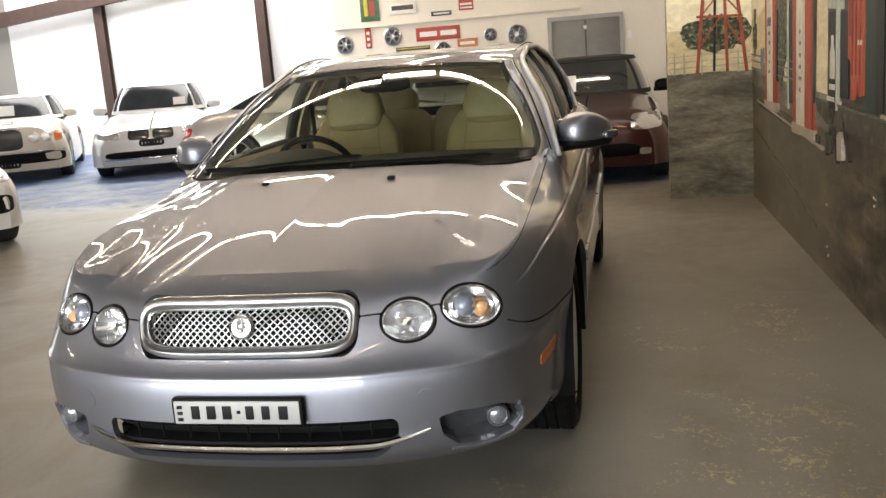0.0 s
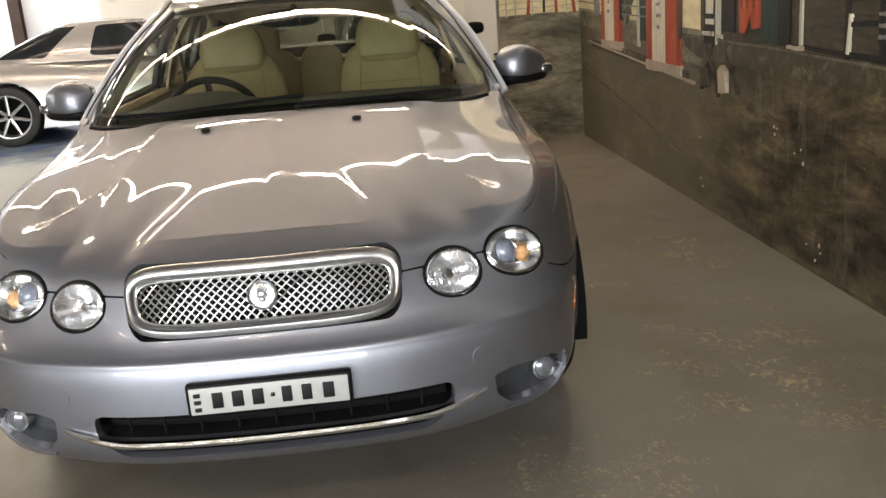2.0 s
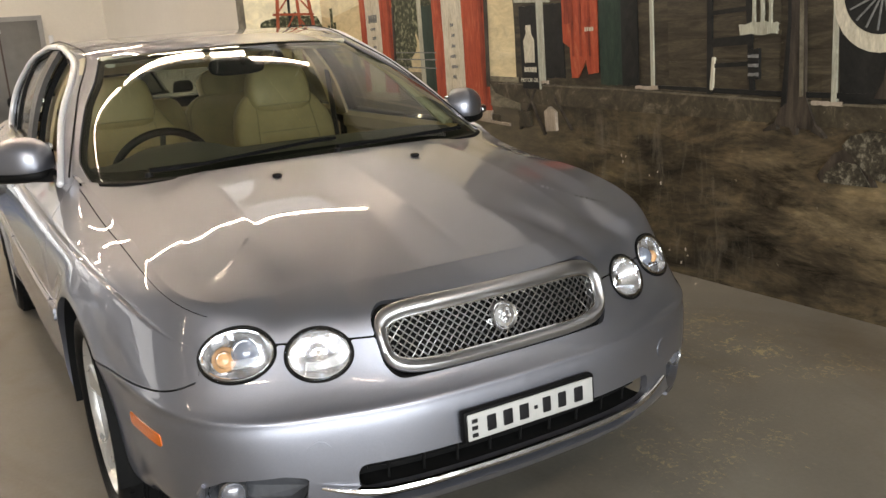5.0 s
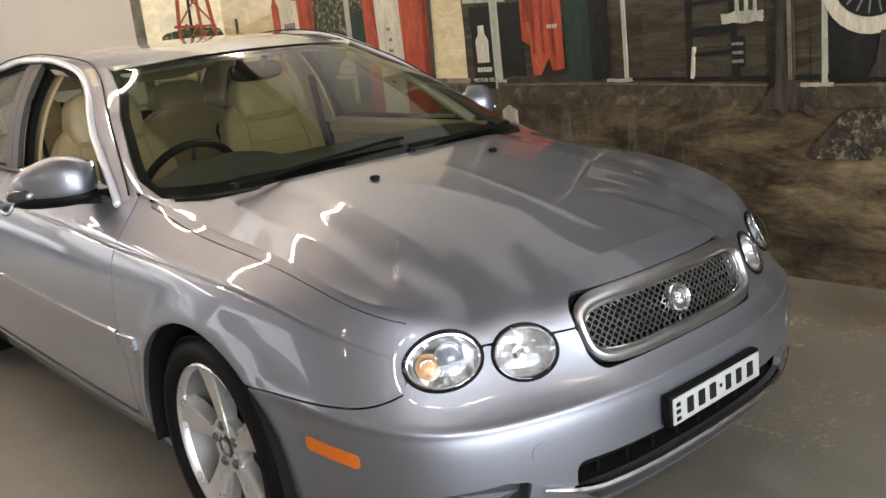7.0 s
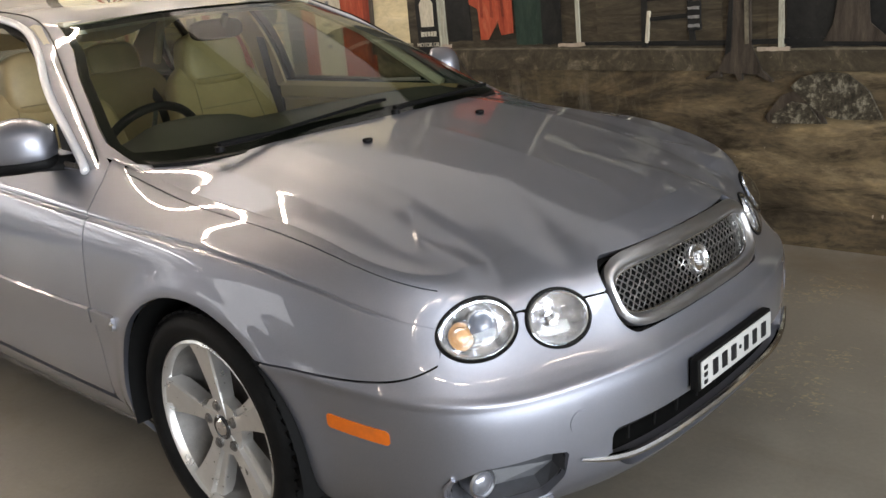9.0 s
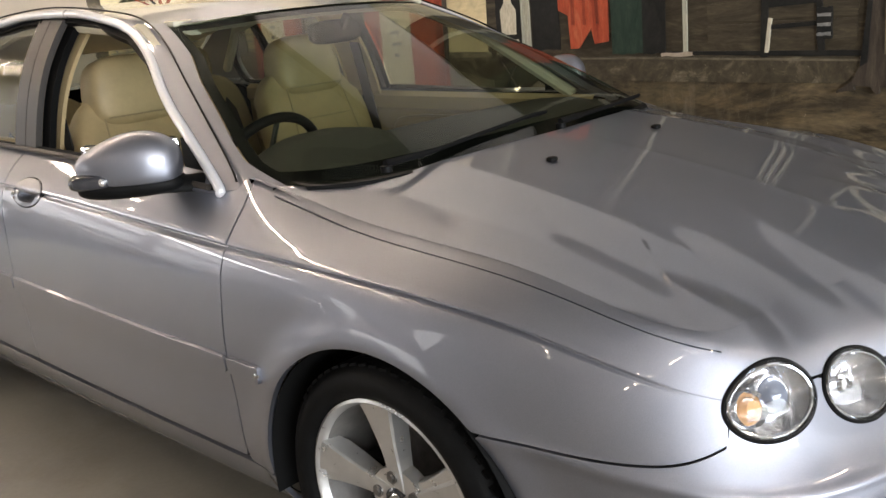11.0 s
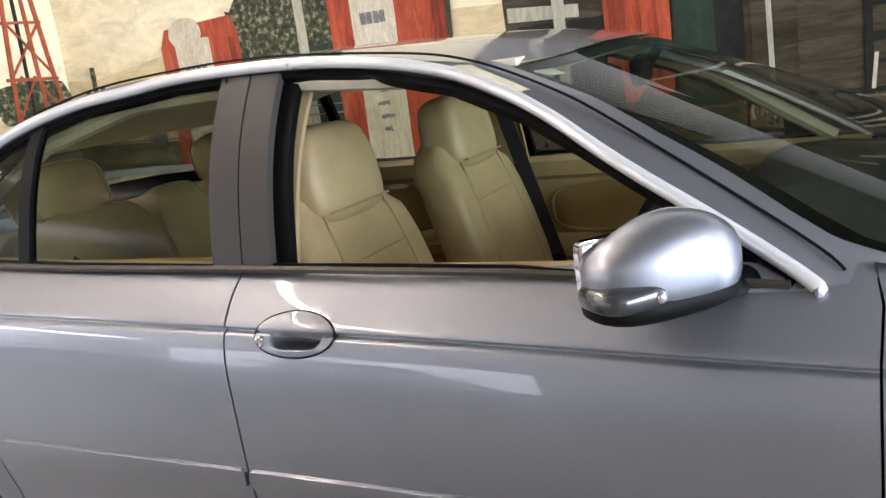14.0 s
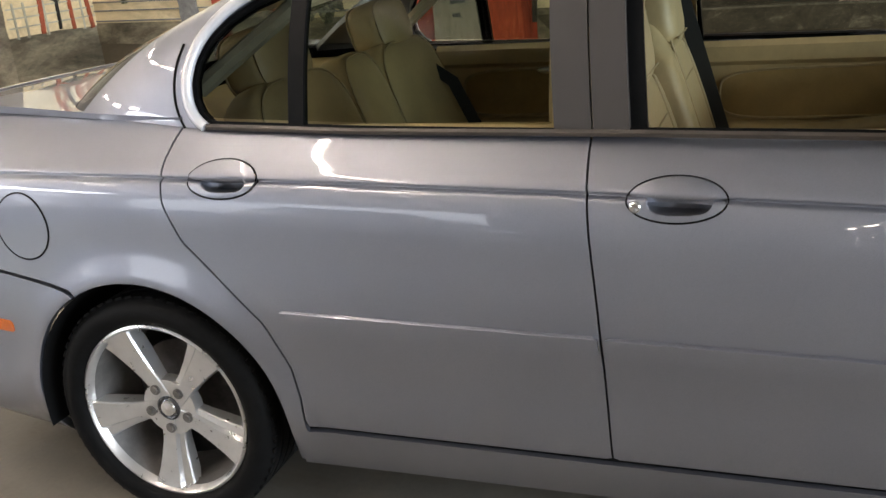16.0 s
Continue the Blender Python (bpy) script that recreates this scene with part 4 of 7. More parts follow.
part("plate_dot", box_bm(0.003, 0.013, -0.0895, -0.0872, 0.420, 0.429, 0.002), M_INK, plate)
for z in (0.403, 0.421, 0.438):
    part("plate_mark", box_bm(-0.172, -0.156, -0.0895, -0.0872, z - 0.005, z + 0.005, 0.001), M_INK, plate)

for s in (1, -1):
    # fog lamp recess
    bm = bmesh.new()
    deep = [[bm.verts.new((q[0] * s, q[1], q[2])) for q in (body_az(a, z, -0.002 if k == 0 else -0.055) for a, z in FOG_OUT)] for k in (0, 1)]
    n = len(FOG_OUT)
    for i in range(n):
        bm.faces.new((deep[0][i], deep[0][(i + 1) % n], deep[1][(i + 1) % n], deep[1][i]))
    bm.faces.new(deep[1])
    part("fog_recess", bm, M_RECESS, CAR, smooth=False)
    q = body_az(0.745, 0.318, -0.03)
    c = Vector((q[0] * s, q[1], q[2]))
    m = Matrix.Translation(c) @ Vector((0.25 * s, -1, 0)).to_track_quat("Z", "Y").to_matrix().to_4x4()
    fog = part("fog_lamp", lathe_bm([(0.031, -0.03), (0.033, 0.012), (0.029, 0.016), (0.026, 0.010)], 32, m), M_SATIN, CAR, "round fog lamp")
    part("fog_lens", lathe_bm([(0.027, 0.010), (0.020, 0.017), (0.010, 0.020), (0.0001, 0.021)], 28, m), M_FOGLENS, fog)
    # bright lower rim of the recess
    pts = [(q[0] * s, q[1], q[2]) for q in (body_az(a, z, 0.003) for a, z in ((0.58, 0.262), (0.66, 0.254), (0.74, 0.256), (0.79, 0.268), (0.822, 0.30), (0.82, 0.33), (0.80, 0.352)))]
    part("recess_lip", tube_bm(pts, 0.006, 6), M_PAINT, CAR)
    # side repeaters in the bumpers
    for y0, y1, zz0, zz1, col in ((0.285, 0.437, 0.437, 0.457, M_AMBER), (3.985, 4.10, 0.530, 0.54, M_AMBER)):
        sheet("side_marker", lambda a, z: body_az(a, z, 0.0022), np.linspace(a_at(y0) - 0.02, a_at(y1) + 0.02, 30), np.linspace(zz0 - 0.04, zz1 + 0.04, 20),
              lambda a, z, p: rrect_sdf(a, z - (zz0 + (zz1 - zz0) * (a - a_at(y0)) / (a_at(y1) - a_at(y0))), (a_at(y0) + a_at(y1)) / 2, 0, (a_at(y1) - a_at(y0)) / 2, 0.0165, 0.008), col, CAR, (s,), 0.008, label="amber side marker lamp")
    # round towing eye cover
    sheet("tow_cover", lambda a, z: body_az(a, z, 0.0022), np.linspace(a_nose(0.506) - 0.04, a_nose(0.506) + 0.04, 24), np.linspace(0.425 - 0.04, 0.425 + 0.04, 24),
          lambda a, z, p: np.hypot(a - a_nose(0.506), z - 0.425) - 0.027, M_PAINT, CAR, (s,), 0.004)


# bodyside rubbing strips, in the car's colour
def strip_z(y):
    return np.interp(y, [1.2, 1.7, 2.47, 3.2], [0.548, 0.556, 0.580, 0.602])


for s in (1, -1):
    for y0, y1, par in ((1.208, 1.329, None), (1.337, 2.465, DOORS["f", s]), (2.478, 3.185, DOORS["r", s])):
        sheet("rubbing_strip", lambda a, w: body_az(a, strip_z(PLAN(a)[..., 1]) + w, 0.001 + 0.009 * np.clip((0.021 - w) / 0.0025, 0, 1)), np.linspace(a_at(y0) - 0.01, a_at(y1) + 0.01, 70), np.r_[np.linspace(-0.025, 0.012, 12), np.linspace(0.014, 0.025, 14)],
              lambda a, w, p: rrect_sdf(PLAN(a)[..., 1], w, (y0 + y1) / 2, 0, (y1 - y0) / 2, 0.021, 0.010), M_PAINT, par or CAR, (s,), 0.010)
    part("strip_gem", ball_bm(0.004, 0.010, 0.006, Matrix.Translation((s * 0.893, 1.215, 0.549)), 10, 8), M_CHROME, CAR)
    # door handles: a flap over the upper half of an oval dish
    for (hy, hz, ry, rz), par in zip(HANDLES, (DOORS["f", s], DOORS["r", s])):
        ha = a_at(hy)
        t = np.linspace(0, 2 * np.pi, 48, endpoint=False)
        r2 = lambda a, z: np.clip(1 - ((a - ha) / ry) ** 2 - ((z - hz) / rz) ** 2, 0, 1)
        part("handle_gap", tube_bm(mirrored([tuple(q) for q in body_az(ha + ry * np.cos(t), hz + rz * np.sin(t), 0.0)], s), 0.0011, 6, closed=True), M_BLACK, par)
        brow = lambda a: hz - 0.002 + 0.004 * ((a - ha) / ry)
        h = sheet("door_handle", lambda a, z: body_az(a, z, 0.0015 + 0.0075 * r2(a, z) ** 0.7), np.linspace(ha - ry, ha + ry, 70), np.linspace(hz - rz, hz + rz, 60),
                  lambda a, z, p: np.maximum(ell_sdf(a, z, ha, hz, ry - 0.003, rz - 0.003), np.maximum(brow(a) - z, -1)), M_PAINT, par, (s,), 0.012)
        inner = lambda a, z: np.clip(1 - ((a - ha + 0.006) / (ry * 0.64)) ** 4 - ((z - hz) / (rz * 0.62)) ** 2, 0, 1)
        sheet("handle_dish", lambda a, z: body_az(a, z, 0.0015 + 0.005 * r2(a, z) - 0.040 * inner(a, z) ** 0.55), np.linspace(ha - ry, ha + ry, 60), np.linspace(hz - rz, hz + rz, 50),
              lambda a, z, p: np.maximum(ell_sdf(a, z, ha, hz, ry - 0.003, rz - 0.003), z - brow(a) - 0.006), M_PAINT, par, (s,), 0.004)
        if s < 0 and hy < 3:
            flat = body_az(ha + 0.074, hz - 0.010)
            m = Matrix.Translation((-(flat[0] + 0.004), flat[1], flat[2])) @ pose(0, 0, 0, 0, -90, 0)
            part("lock", lathe_bm([(0.011, -0.01), (0.011, 0.004), (0.008, 0.006), (0.0001, 0.005)], 20, m), M_CHROME, h, "round chrome door lock")

# fuel flap in the right rear quarter
t = np.linspace(0, 2 * np.pi, 64, endpoint=False)
flap = sheet("fuel_flap", lambda a, z: body_az(a, z, 0.0018), np.linspace(FUEL[0] - 0.09, FUEL[0] + 0.09, 40), np.linspace(FUEL[1] - 0.09, FUEL[1] + 0.09, 40), lambda a, z, p: np.hypot(a - FUEL[0], z - FUEL[1]) - 0.080, M_PAINT, CAR, (-1,), 0.006)
part("flap_gap", tube_bm(mirrored([tuple(q) for q in body_az(FUEL[0] + 0.0825 * np.cos(t), FUEL[1] + 0.0825 * np.sin(t), 0.0006)], -1), 0.0022, 6, closed=True), M_BLACK, flap)

# ---- glass, pillars and trim of the cabin ----
_s, _v = np.meshgrid(np.linspace(S_KNOT[4], S_KNOT[12], 700), np.linspace(0, 1, 140), indexing="ij")
_grid = cabin(_s, _v)


def cabin_at(y, z):
    """The place on the cabin's side at y and z."""
    i = np.unravel_index(np.argmin((_grid[..., 1] - y) ** 2 + (_grid[..., 2] - z) ** 2), _s.shape)
    return _grid[i][0] + 0.007, y, z + 0.006 * min(1, max(0, (z - 1.15) / 0.15))


for s in (1, -1):
    win = np.linspace(S_KNOT[4], REAR_S + 0.05, 420)
    vv = np.linspace(0, 1, 150)
    rim = [q for q in DLO if q[1] > np.interp(q[0], [1.4, 1.9, 2.4, 3.0, 3.36, 3.42], [0.90, 0.975, 0.992, 1.006, 1.012, 0.99])]
    rim = Spline(range(len(rim)), rim)(np.linspace(0, len(rim) - 1, 160))
    bead = np.array([cabin_at(y, z) for y, z in rim])
    for _ in range(6):
        bead[1:-1] = 0.25 * bead[:-2] + 0.5 * bead[1:-1] + 0.25 * bead[2:]
    part("window_chrome", tube_bm([(s * x, y, z) for x, y, z in bead], 0.0125, 12), M_BRIGHT, CAR, "bright satin window surround")
    sheet("window_rubber", cabin, win, vv, lambda a, v, p: np.maximum(dlo_sdf(p) + 0.003, -dlo_sdf(p) - 0.014), M_BLACK, CAR, (s,), 0.02, -0.010)
    for nm, y0, y1, lean, off, mt in (("pillar_cover_front", 2.426, 2.496, 0.06, -0.001, M_BPOST), ("pillar_cover_rear", 2.500, 2.574, 0.06, -0.001, M_BPOST), ("window_channel", 2.395, 2.445, 0.06, -0.030, M_BLACK), ("quarter_bar", 3.136, 3.174, 0.0, -0.004, M_BLACK)):
        sheet(nm, cabin, win, vv, lambda a, v, p: np.maximum(dlo_sdf(p) + 0.008, np.maximum(y0 + lean * (p[..., 2] - 1.0) - p[..., 1], p[..., 1] - y1 - lean * (p[..., 2] - 1.0))), mt, CAR, (s,), 0.02, off)
    for nm, y0, y1 in (("rear_window", 2.58, 3.15), ("quarter_window", 3.16, 3.46)) + ((("front_window", 1.40, 2.40),) if s > 0 else ()):
        sheet(nm, cabin, win[::3], vv[::3], lambda a, v, p: np.maximum(dlo_sdf(p) + 0.02, np.maximum(y0 - p[..., 1], p[..., 1] - y1)), M_QUARTERGLASS if nm == "quarter_window" else M_SIDEGLASS, CAR, (s,), 0.004, -0.014, label="tinted glass pane")
    # rubber waist seal
    yy = np.linspace(1.45, 3.38, 60)
    zz = np.interp(yy, [1.4, 1.9, 2.4, 3.0, 3.4], [0.931, 0.961, 0.977, 0.993, 1.010])
    xx = np.interp(yy, [1.4, 1.9, 2.4, 3.0, 3.4], [0.790, 0.781, 0.772, 0.766, 0.752])
    part("waist_seal", tube_bm([(s * x, y, z) for x, y, z in zip(xx, yy, zz)], 0.008, 6), M_SEAL, CAR)
    # the rear door frame's gap runs down outside the bright surround
    tan = np.gradient(rim, axis=0)
    tan /= np.linalg.norm(tan, axis=1)[:, None]
    out = np.stack([-tan[:, 1], tan[:, 0]], 1)
    out *= np.sign((out * (rim - np.array([2.6, 1.1]))).sum(1))[:, None]
    fg = [q for q in rim + 0.042 * out if q[0] > 3.30 and 1.0 < q[1] < 1.19]
    fg = np.array([cabin_at(y, z) for y, z in fg])
    for _ in range(8):
        fg[1:-1] = 0.25 * fg[:-2] + 0.5 * fg[1:-1] + 0.25 * fg[2:]
    part("frame_gap", tube_bm([(s * (x - 0.006), y, z) for x, y, z in fg], 0.003, 6), M_BLACK, CAR)
    # dark gutter between the door frames and the roof
    gut = Spline(range(11), [(.757, 1.375, .944), (.730, 1.453, 1.007), (.646, 1.708, 1.171), (.593, 1.85, 1.250), (.544, 2.03, 1.322), (.549, 2.2, 1.358), (.559, 2.4, 1.381), (.562, 2.6, 1.392), (.564, 2.8, 1.389),
                             (.569, 3.0, 1.376), (.580, 3.2, 1.340)])(np.linspace(0, 10, 76))
    part("roof_gutter", tube_bm([(s * (x + 0.004), y, z + 0.003) for x, y, z in gut], 0.0028, 6), M_BLACK, CAR)
    pb = [tuple(cabin(np.array(np.interp(2.478, [2.4, 3.0], [S_KNOT[8], S_KNOT[9]])), np.array(v))) for v in np.linspace(0.90, 1.0, 6)]
    part("frame_gap", tube_bm([(s * x * 1.001, y, z) for x, y, z in pb], 0.0025, 6), M_BLACK, CAR)
    part("cheater_panel", prism_bm([(1.41, 0.915), (1.52, 0.938), (1.60, 0.943), (1.60, 1.04), (1.55, 1.015)], 0.012, Matrix(((0, 0, s, s * 0.742), (1, 0, 0, 0), (0, 1, 0, 0), (0, 0, 0, 1)))), M_BLACK, CAR)

# door mirrors
M_SMOKED = plain("smoked_clear_lens", (0.035, 0.035, 0.04), 0.15, 0.0, 0.15, 60, coat=0.6)
for s in (1, -1):
    mir = new("door_mirror")
    mir.parent = CAR
    turn = Matrix.Translation((s * 0.887, 1.620, 0.984)) @ pose(0, 0, 0, 0, 0, 42 * s) @ Matrix.Diagonal((s, 1, 1, 1))
    bm = ball_bm(0.124, 0.075, 0.082, Matrix.Identity(4), 40, 24, 0.78)
    for v in bm.verts:
        x, y, z = v.co
        if y > 0.03:
            y = 0.03 + (y - 0.03) * 0.25
        if z < -0.035:
            z = -0.035 + (z + 0.035) * 0.25
        if z > 0:
            z *= 0.98 - 0.34 * smooth01((x + 0.03) / 0.16) - 0.06 * smooth01((-0.06 - x) / 0.07)
        y *= 1 - 0.2 * (x / 0.13)
        v.co = turn @ Vector((x, y, z + 0.012))
    part("mirror_shell", bm, M_PAINT, mir)
    bm = ball_bm(0.126, 0.070, 0.028, Matrix.Translation((0, 0.0, -0.034)), 36, 14, 0.75)
    for v in bm.verts:
        v.co = turn @ v.co
    part("mirror_base", bm, M_BLACK, mir)
    bm = box_bm(-0.115, 0.115, 0.034, 0.044, -0.035, 0.065, 0.012)
    bmesh.ops.transform(bm, matrix=turn, verts=bm.verts[:])
    part("mirror_glass", bm, plain("mirror_silver", (0.8, 0.8, 0.8), 0.02, 1.0, 0.01) if s == 1 else bpy.data.materials["mirror_silver"], mir)
    bm = ball_bm(0.058, 0.056, 0.021, Matrix.Translation((0.078, -0.018, -0.012)), 24, 14, 0.62)
    for v in bm.verts:
        v.co = turn @ v.co
    rep = part("mirror_indicator", bm, M_SMOKED, mir, "clear indicator lens")
    for k in range(3):
        bm = ball_bm(0.009, 0.008, 0.010, Matrix.Translation((0.050 + 0.024 * k, -0.071 + 0.006 * k * k, -0.012)), 12, 8)
        bmesh.ops.transform(bm, matrix=turn, verts=bm.verts[:])
        part("lens_bulb", bm, M_REFLECT, rep)
    bm = tube_bm([(s * 0.740, 1.495, 0.938), (s * 0.79, 1.53, 0.940), (s * 0.86, 1.575, 0.948)], [0.030, 0.026, 0.030], 12, flat=0.5)
    part("mirror_arm", bm, M_BLACK, mir)

# wipers, washer jets, the sticker and the aerial seal
for x0, y0, x1, y1, f in ((-0.57, 1.085, 0.06, 1.105, 0), (0.04, 1.045, 0.55, 1.110, 0)):
    pts = []
    for k in np.linspace(0, 1, 12):
        x, y = x0 + (x1 - x0) * k, y0 + (y1 - y0) * k
        z = 0.962 + 0.46 * max(0, y - 1.05 - 0.10 * abs(x)) * 1.0
        pts.append((x, y - 0.01, z + 0.006))
    w = part("wiper", tube_bm(pts, [0.009] * 3 + [0.0055] * 9, 6), M_BLACK, CAR)
    part("wiper_blade", tube_bm([(x * 1.04 - 0.012, y + 0.010, z - 0.004) for x, y, z in pts[3:]], 0.006, 6), M_BLACK, w)
    part("wiper_pivot", cyl_bm(0.013, 0.014, Matrix.Translation((x0, y0 - 0.012, 0.957)), 14), M_BLACK, w)
for x in (-0.24, 0.235):
    z = float(bonnet_z(np.array(x), np.array(0.862)))
    part("washer_jet", ball_bm(0.014, 0.012, 0.007, Matrix.Translation((x, 0.862, z + 0.004)), 12, 8, 0.7), M_BLACK, CAR)
sheet("screen_sticker", cabin, np.linspace(SCREEN_W - 0.14, SCREEN_W, 40), np.linspace(0.80, 0.98, 30), lambda a, v, p: rrect_sdf(p[..., 0], p[..., 2], 0.487, 1.297, 0.017, 0.014, 0.004), M_PAPER, CAR, (-1,), 0.0, -0.009, label="small white paper sticker")
cowl = bmesh.new()
ca_ = [[cowl.verts.new((x, np.interp(abs(x), [0, .15, .35, .5, .61, .70], [1.00, 1.005, 1.025, 1.055, 1.095, 1.19]) + dy, 0.938 + dz)) for x in np.linspace(-0.70, 0.70, 41)] for dy, dz in ((0.0, -0.02), (0.012, -0.004), (0.06, 0.006))]
for a, b in zip(ca_, ca_[1:]):
    for i in range(40):
        cowl.faces.new((a[i], a[i + 1], b[i + 1], b[i]))
part("cowl_panel", cowl, M_BLACK, CAR)
# tail lamps
for s in (1, -1):
    sheet("tail_lamp", body, np.linspace(A_END - 0.95, A_END - 0.3, 40), U_FINE, lambda a, u, p: np.maximum(np.maximum((A_END - 0.915) - a, 0.745 - p[..., 2]), np.maximum(p[..., 2] - 0.925, a - (A_END - 0.40))), plain("red_lens", (0.45, 0.01, 0.01), 0.15, 0, 0.1, 40, coat=0.8) if s == 1 else bpy.data.materials["red_lens"], CAR, (s,), 0.02, 0.002, label="red tail lamp")
part("boot_back", box_bm(-0.50, 0.50, 4.56, 4.62, 0.70, 0.95, 0.02), M_PAINT, CAR)
part("underbody", box_bm(-0.60, 0.60, 0.30, 4.4, 0.19, 0.23), M_VOID, CAR)


# ---- the saloon: inside ----
def cushion(name, sx, sy, sz, m, parent, mat=None, power=0.45, label="", piping=True):
    """An upholstered block with soft corners."""
    bm = ball_bm(sx, sy, sz, Matrix.Identity(4), 32, 20, power)
    for v in bm.verts:
        v.co = m @ v.co
    ob = part(name, bm, mat or M_TAN, parent, label)
    if piping:
        t = np.linspace(0, 2 * np.pi, 48, endpoint=False)
        f = lambda c: math.copysign(abs(c) ** power, c)
        for k in (0.55, -0.55):
            pts = [m @ Vector((f(math.cos(q)) * sx * 0.93, f(k) * sy * 0.98, f(math.sin(q)) * sz * 0.95)) for q in t]
            part("piping", tube_bm([tuple(p) for p in pts], 0.003, 5, closed=True), M_SEAM, ob)
    return ob


def front_seat(x):
    st = new("front_seat")
    st.parent = CAR
    cushion("seat_cushion", 0.26, 0.27, 0.085, Matrix.Translation((x, 2.18, 0.50)) @ pose(0, 0, 0, 8, 0, 0), st)
    back = Matrix.Translation((x, 2.465, 0.79)) @ pose(0, 0, 0, -17, 0, 0)
    bm = ball_bm(0.255, 0.085, 0.33, Matrix.Identity(4), 36, 26, 0.55)
    for v in bm.verts:
        c = v.co
        c.x *= 1 - 0.16 * max(0, c.z / 0.33) ** 2
        c.y -= 0.03 * (abs(c.x) / 0.25) ** 3 * (c.z < 0.2)
        v.co = back @ c
    b = part("backrest", bm, M_TAN, st, "tan leather backrest")
    for sx in (-0.155, 0.155):
        part("piping", tube_bm([tuple(back @ Vector((sx * (1 - 0.2 * max(0, z / 0.33)), -0.088 + 0.02 * abs(z / 0.33) ** 3, z))) for z in np.linspace(-0.28, 0.27, 12)], 0.003, 5), M_SEAM, b)
    part("seam", tube_bm([tuple(back @ Vector((q, -0.086, 0.10))) for q in np.linspace(-0.155, 0.155, 8)], 0.0025, 5), M_SEAM, b)
    head = Matrix.Translation((x, 2.515, 1.106)) @ pose(0, 0, 0, -10, 0, 0)
    bm = ball_bm(0.155, 0.075, 0.118, Matrix.Identity(4), 36, 24, 0.48)
    for v in bm.verts:
        c = v.co
        c.x *= 1 - 0.14 * (c.z / 0.108) * (c.z > 0)
        v.co = head @ c
    h = part("headrest", bm, M_TAN, st, "padded tan headrest")
    part("piping", tube_bm([tuple(head @ Vector((q, -0.070, -0.085))) for q in np.linspace(-0.13, 0.13, 10)], 0.003, 5), M_SEAM, h)
    for q in (-0.05, 0.05):
        part("headrest_post", cyl_bm(0.007, 0.14, Matrix.Translation((x + q, 2.535, 1.04)), 10), M_CHROME, st)


for x in (-0.375, 0.375):
    front_seat(x)
bench = new("rear_bench")
bench.parent = CAR
cushion("bench_cushion", 0.66, 0.27, 0.09, Matrix.Translation((0, 3.03, 0.50)) @ pose(0, 0, 0, 6, 0, 0), bench, power=0.4)
for x, w in ((-0.38, 0.265), (0.38, 0.265), (0, 0.13)):
    m = Matrix.Translation((x, 3.305, 0.78)) @ pose(0, 0, 0, -20, 0, 0)
    cushion("bench_back", w, 0.085, 0.30, m, bench, power=0.5)
    if w > 0.2:
        cushion("rear_headrest", 0.145, 0.075, 0.088, Matrix.Translation((x, 3.42, 1.11)) @ pose(0, 0, 0, -14, 0, 0), bench, power=0.6)
part("parcel_shelf", box_bm(-0.66, 0.66, 3.42, 3.86, 0.97, 0.99, 0.01), M_TANDARK, CAR)
part("floor_pan", box_bm(-0.70, 0.70, 1.0, 3.6, 0.26, 0.30), M_DASH, CAR)
part("bulkhead", box_bm(-0.70, 0.70, 1.15, 1.20, 0.30, 0.86), M_VOID, CAR)
# dash with a curved top, instruments and wheel
bm = bmesh.new()
sec = [(1.15, 0.905), (1.27, 0.940), (1.45, 0.955), (1.58, 0.950), (1.64, 0.925), (1.655, 0.88), (1.645, 0.78), (1.60, 0.60), (1.45, 0.45)]
rows = []
for x in np.linspace(-0.715, 0.715, 40):
    hood = 0.045 * math.exp(-((x + 0.37) / 0.17) ** 4)
    rows.append([bm.verts.new((x, y + 0.1 * max(0, abs(x) - 0.45) * (y < 1.3), z + hood * (1 if 1.4 < y < 1.65 else 0) - 0.01 * (x / 0.7) ** 2)) for y, z in sec])
for a, b in zip(rows, rows[1:]):
    for i in range(len(sec) - 1):
        bm.faces.new((a[i], a[i + 1], b[i + 1], b[i]))
part("dashboard", bm, M_DASH, CAR, "dark dashboard")
part("dash_vent", box_bm(-0.16, 0.16, 1.645, 1.662, 0.80, 0.86, 0.01), M_BLACK, CAR)
part("centre_console", box_bm(-0.12, 0.12, 1.62, 2.5, 0.30, 0.56, 0.03), M_TANDARK, CAR)
part("console_lid", box_bm(-0.10, 0.10, 2.15, 2.5, 0.56, 0.64, 0.03), M_TAN, CAR)
wheel_m = Matrix.Translation((-0.37, 1.80, 0.865)) @ pose(0, 0, 0, -62, 0, 0)
sw = part("steering_wheel", tube_bm([tuple(wheel_m @ Vector((0.185 * math.cos(t), 0.185 * math.sin(t), 0))) for t in np.linspace(0, 6.283, 48, endpoint=False)], 0.015, 10, closed=True), M_BLACK, CAR, "black leather steering wheel")
bm = cyl_bm(0.062, 0.05, wheel_m @ Matrix.Translation((0, 0, -0.015)), 24, 0.05)
part("wheel_hub", bm, M_DASH, sw)
for a in (0, 180, 270):
    d = Vector((math.cos(radians(a)), math.sin(radians(a)), 0))
    part("wheel_spoke", tube_bm([tuple(wheel_m @ (d * 0.04)), tuple(wheel_m @ (d * 0.18))], 0.016, 8, flat=0.5), M_DASH, sw)
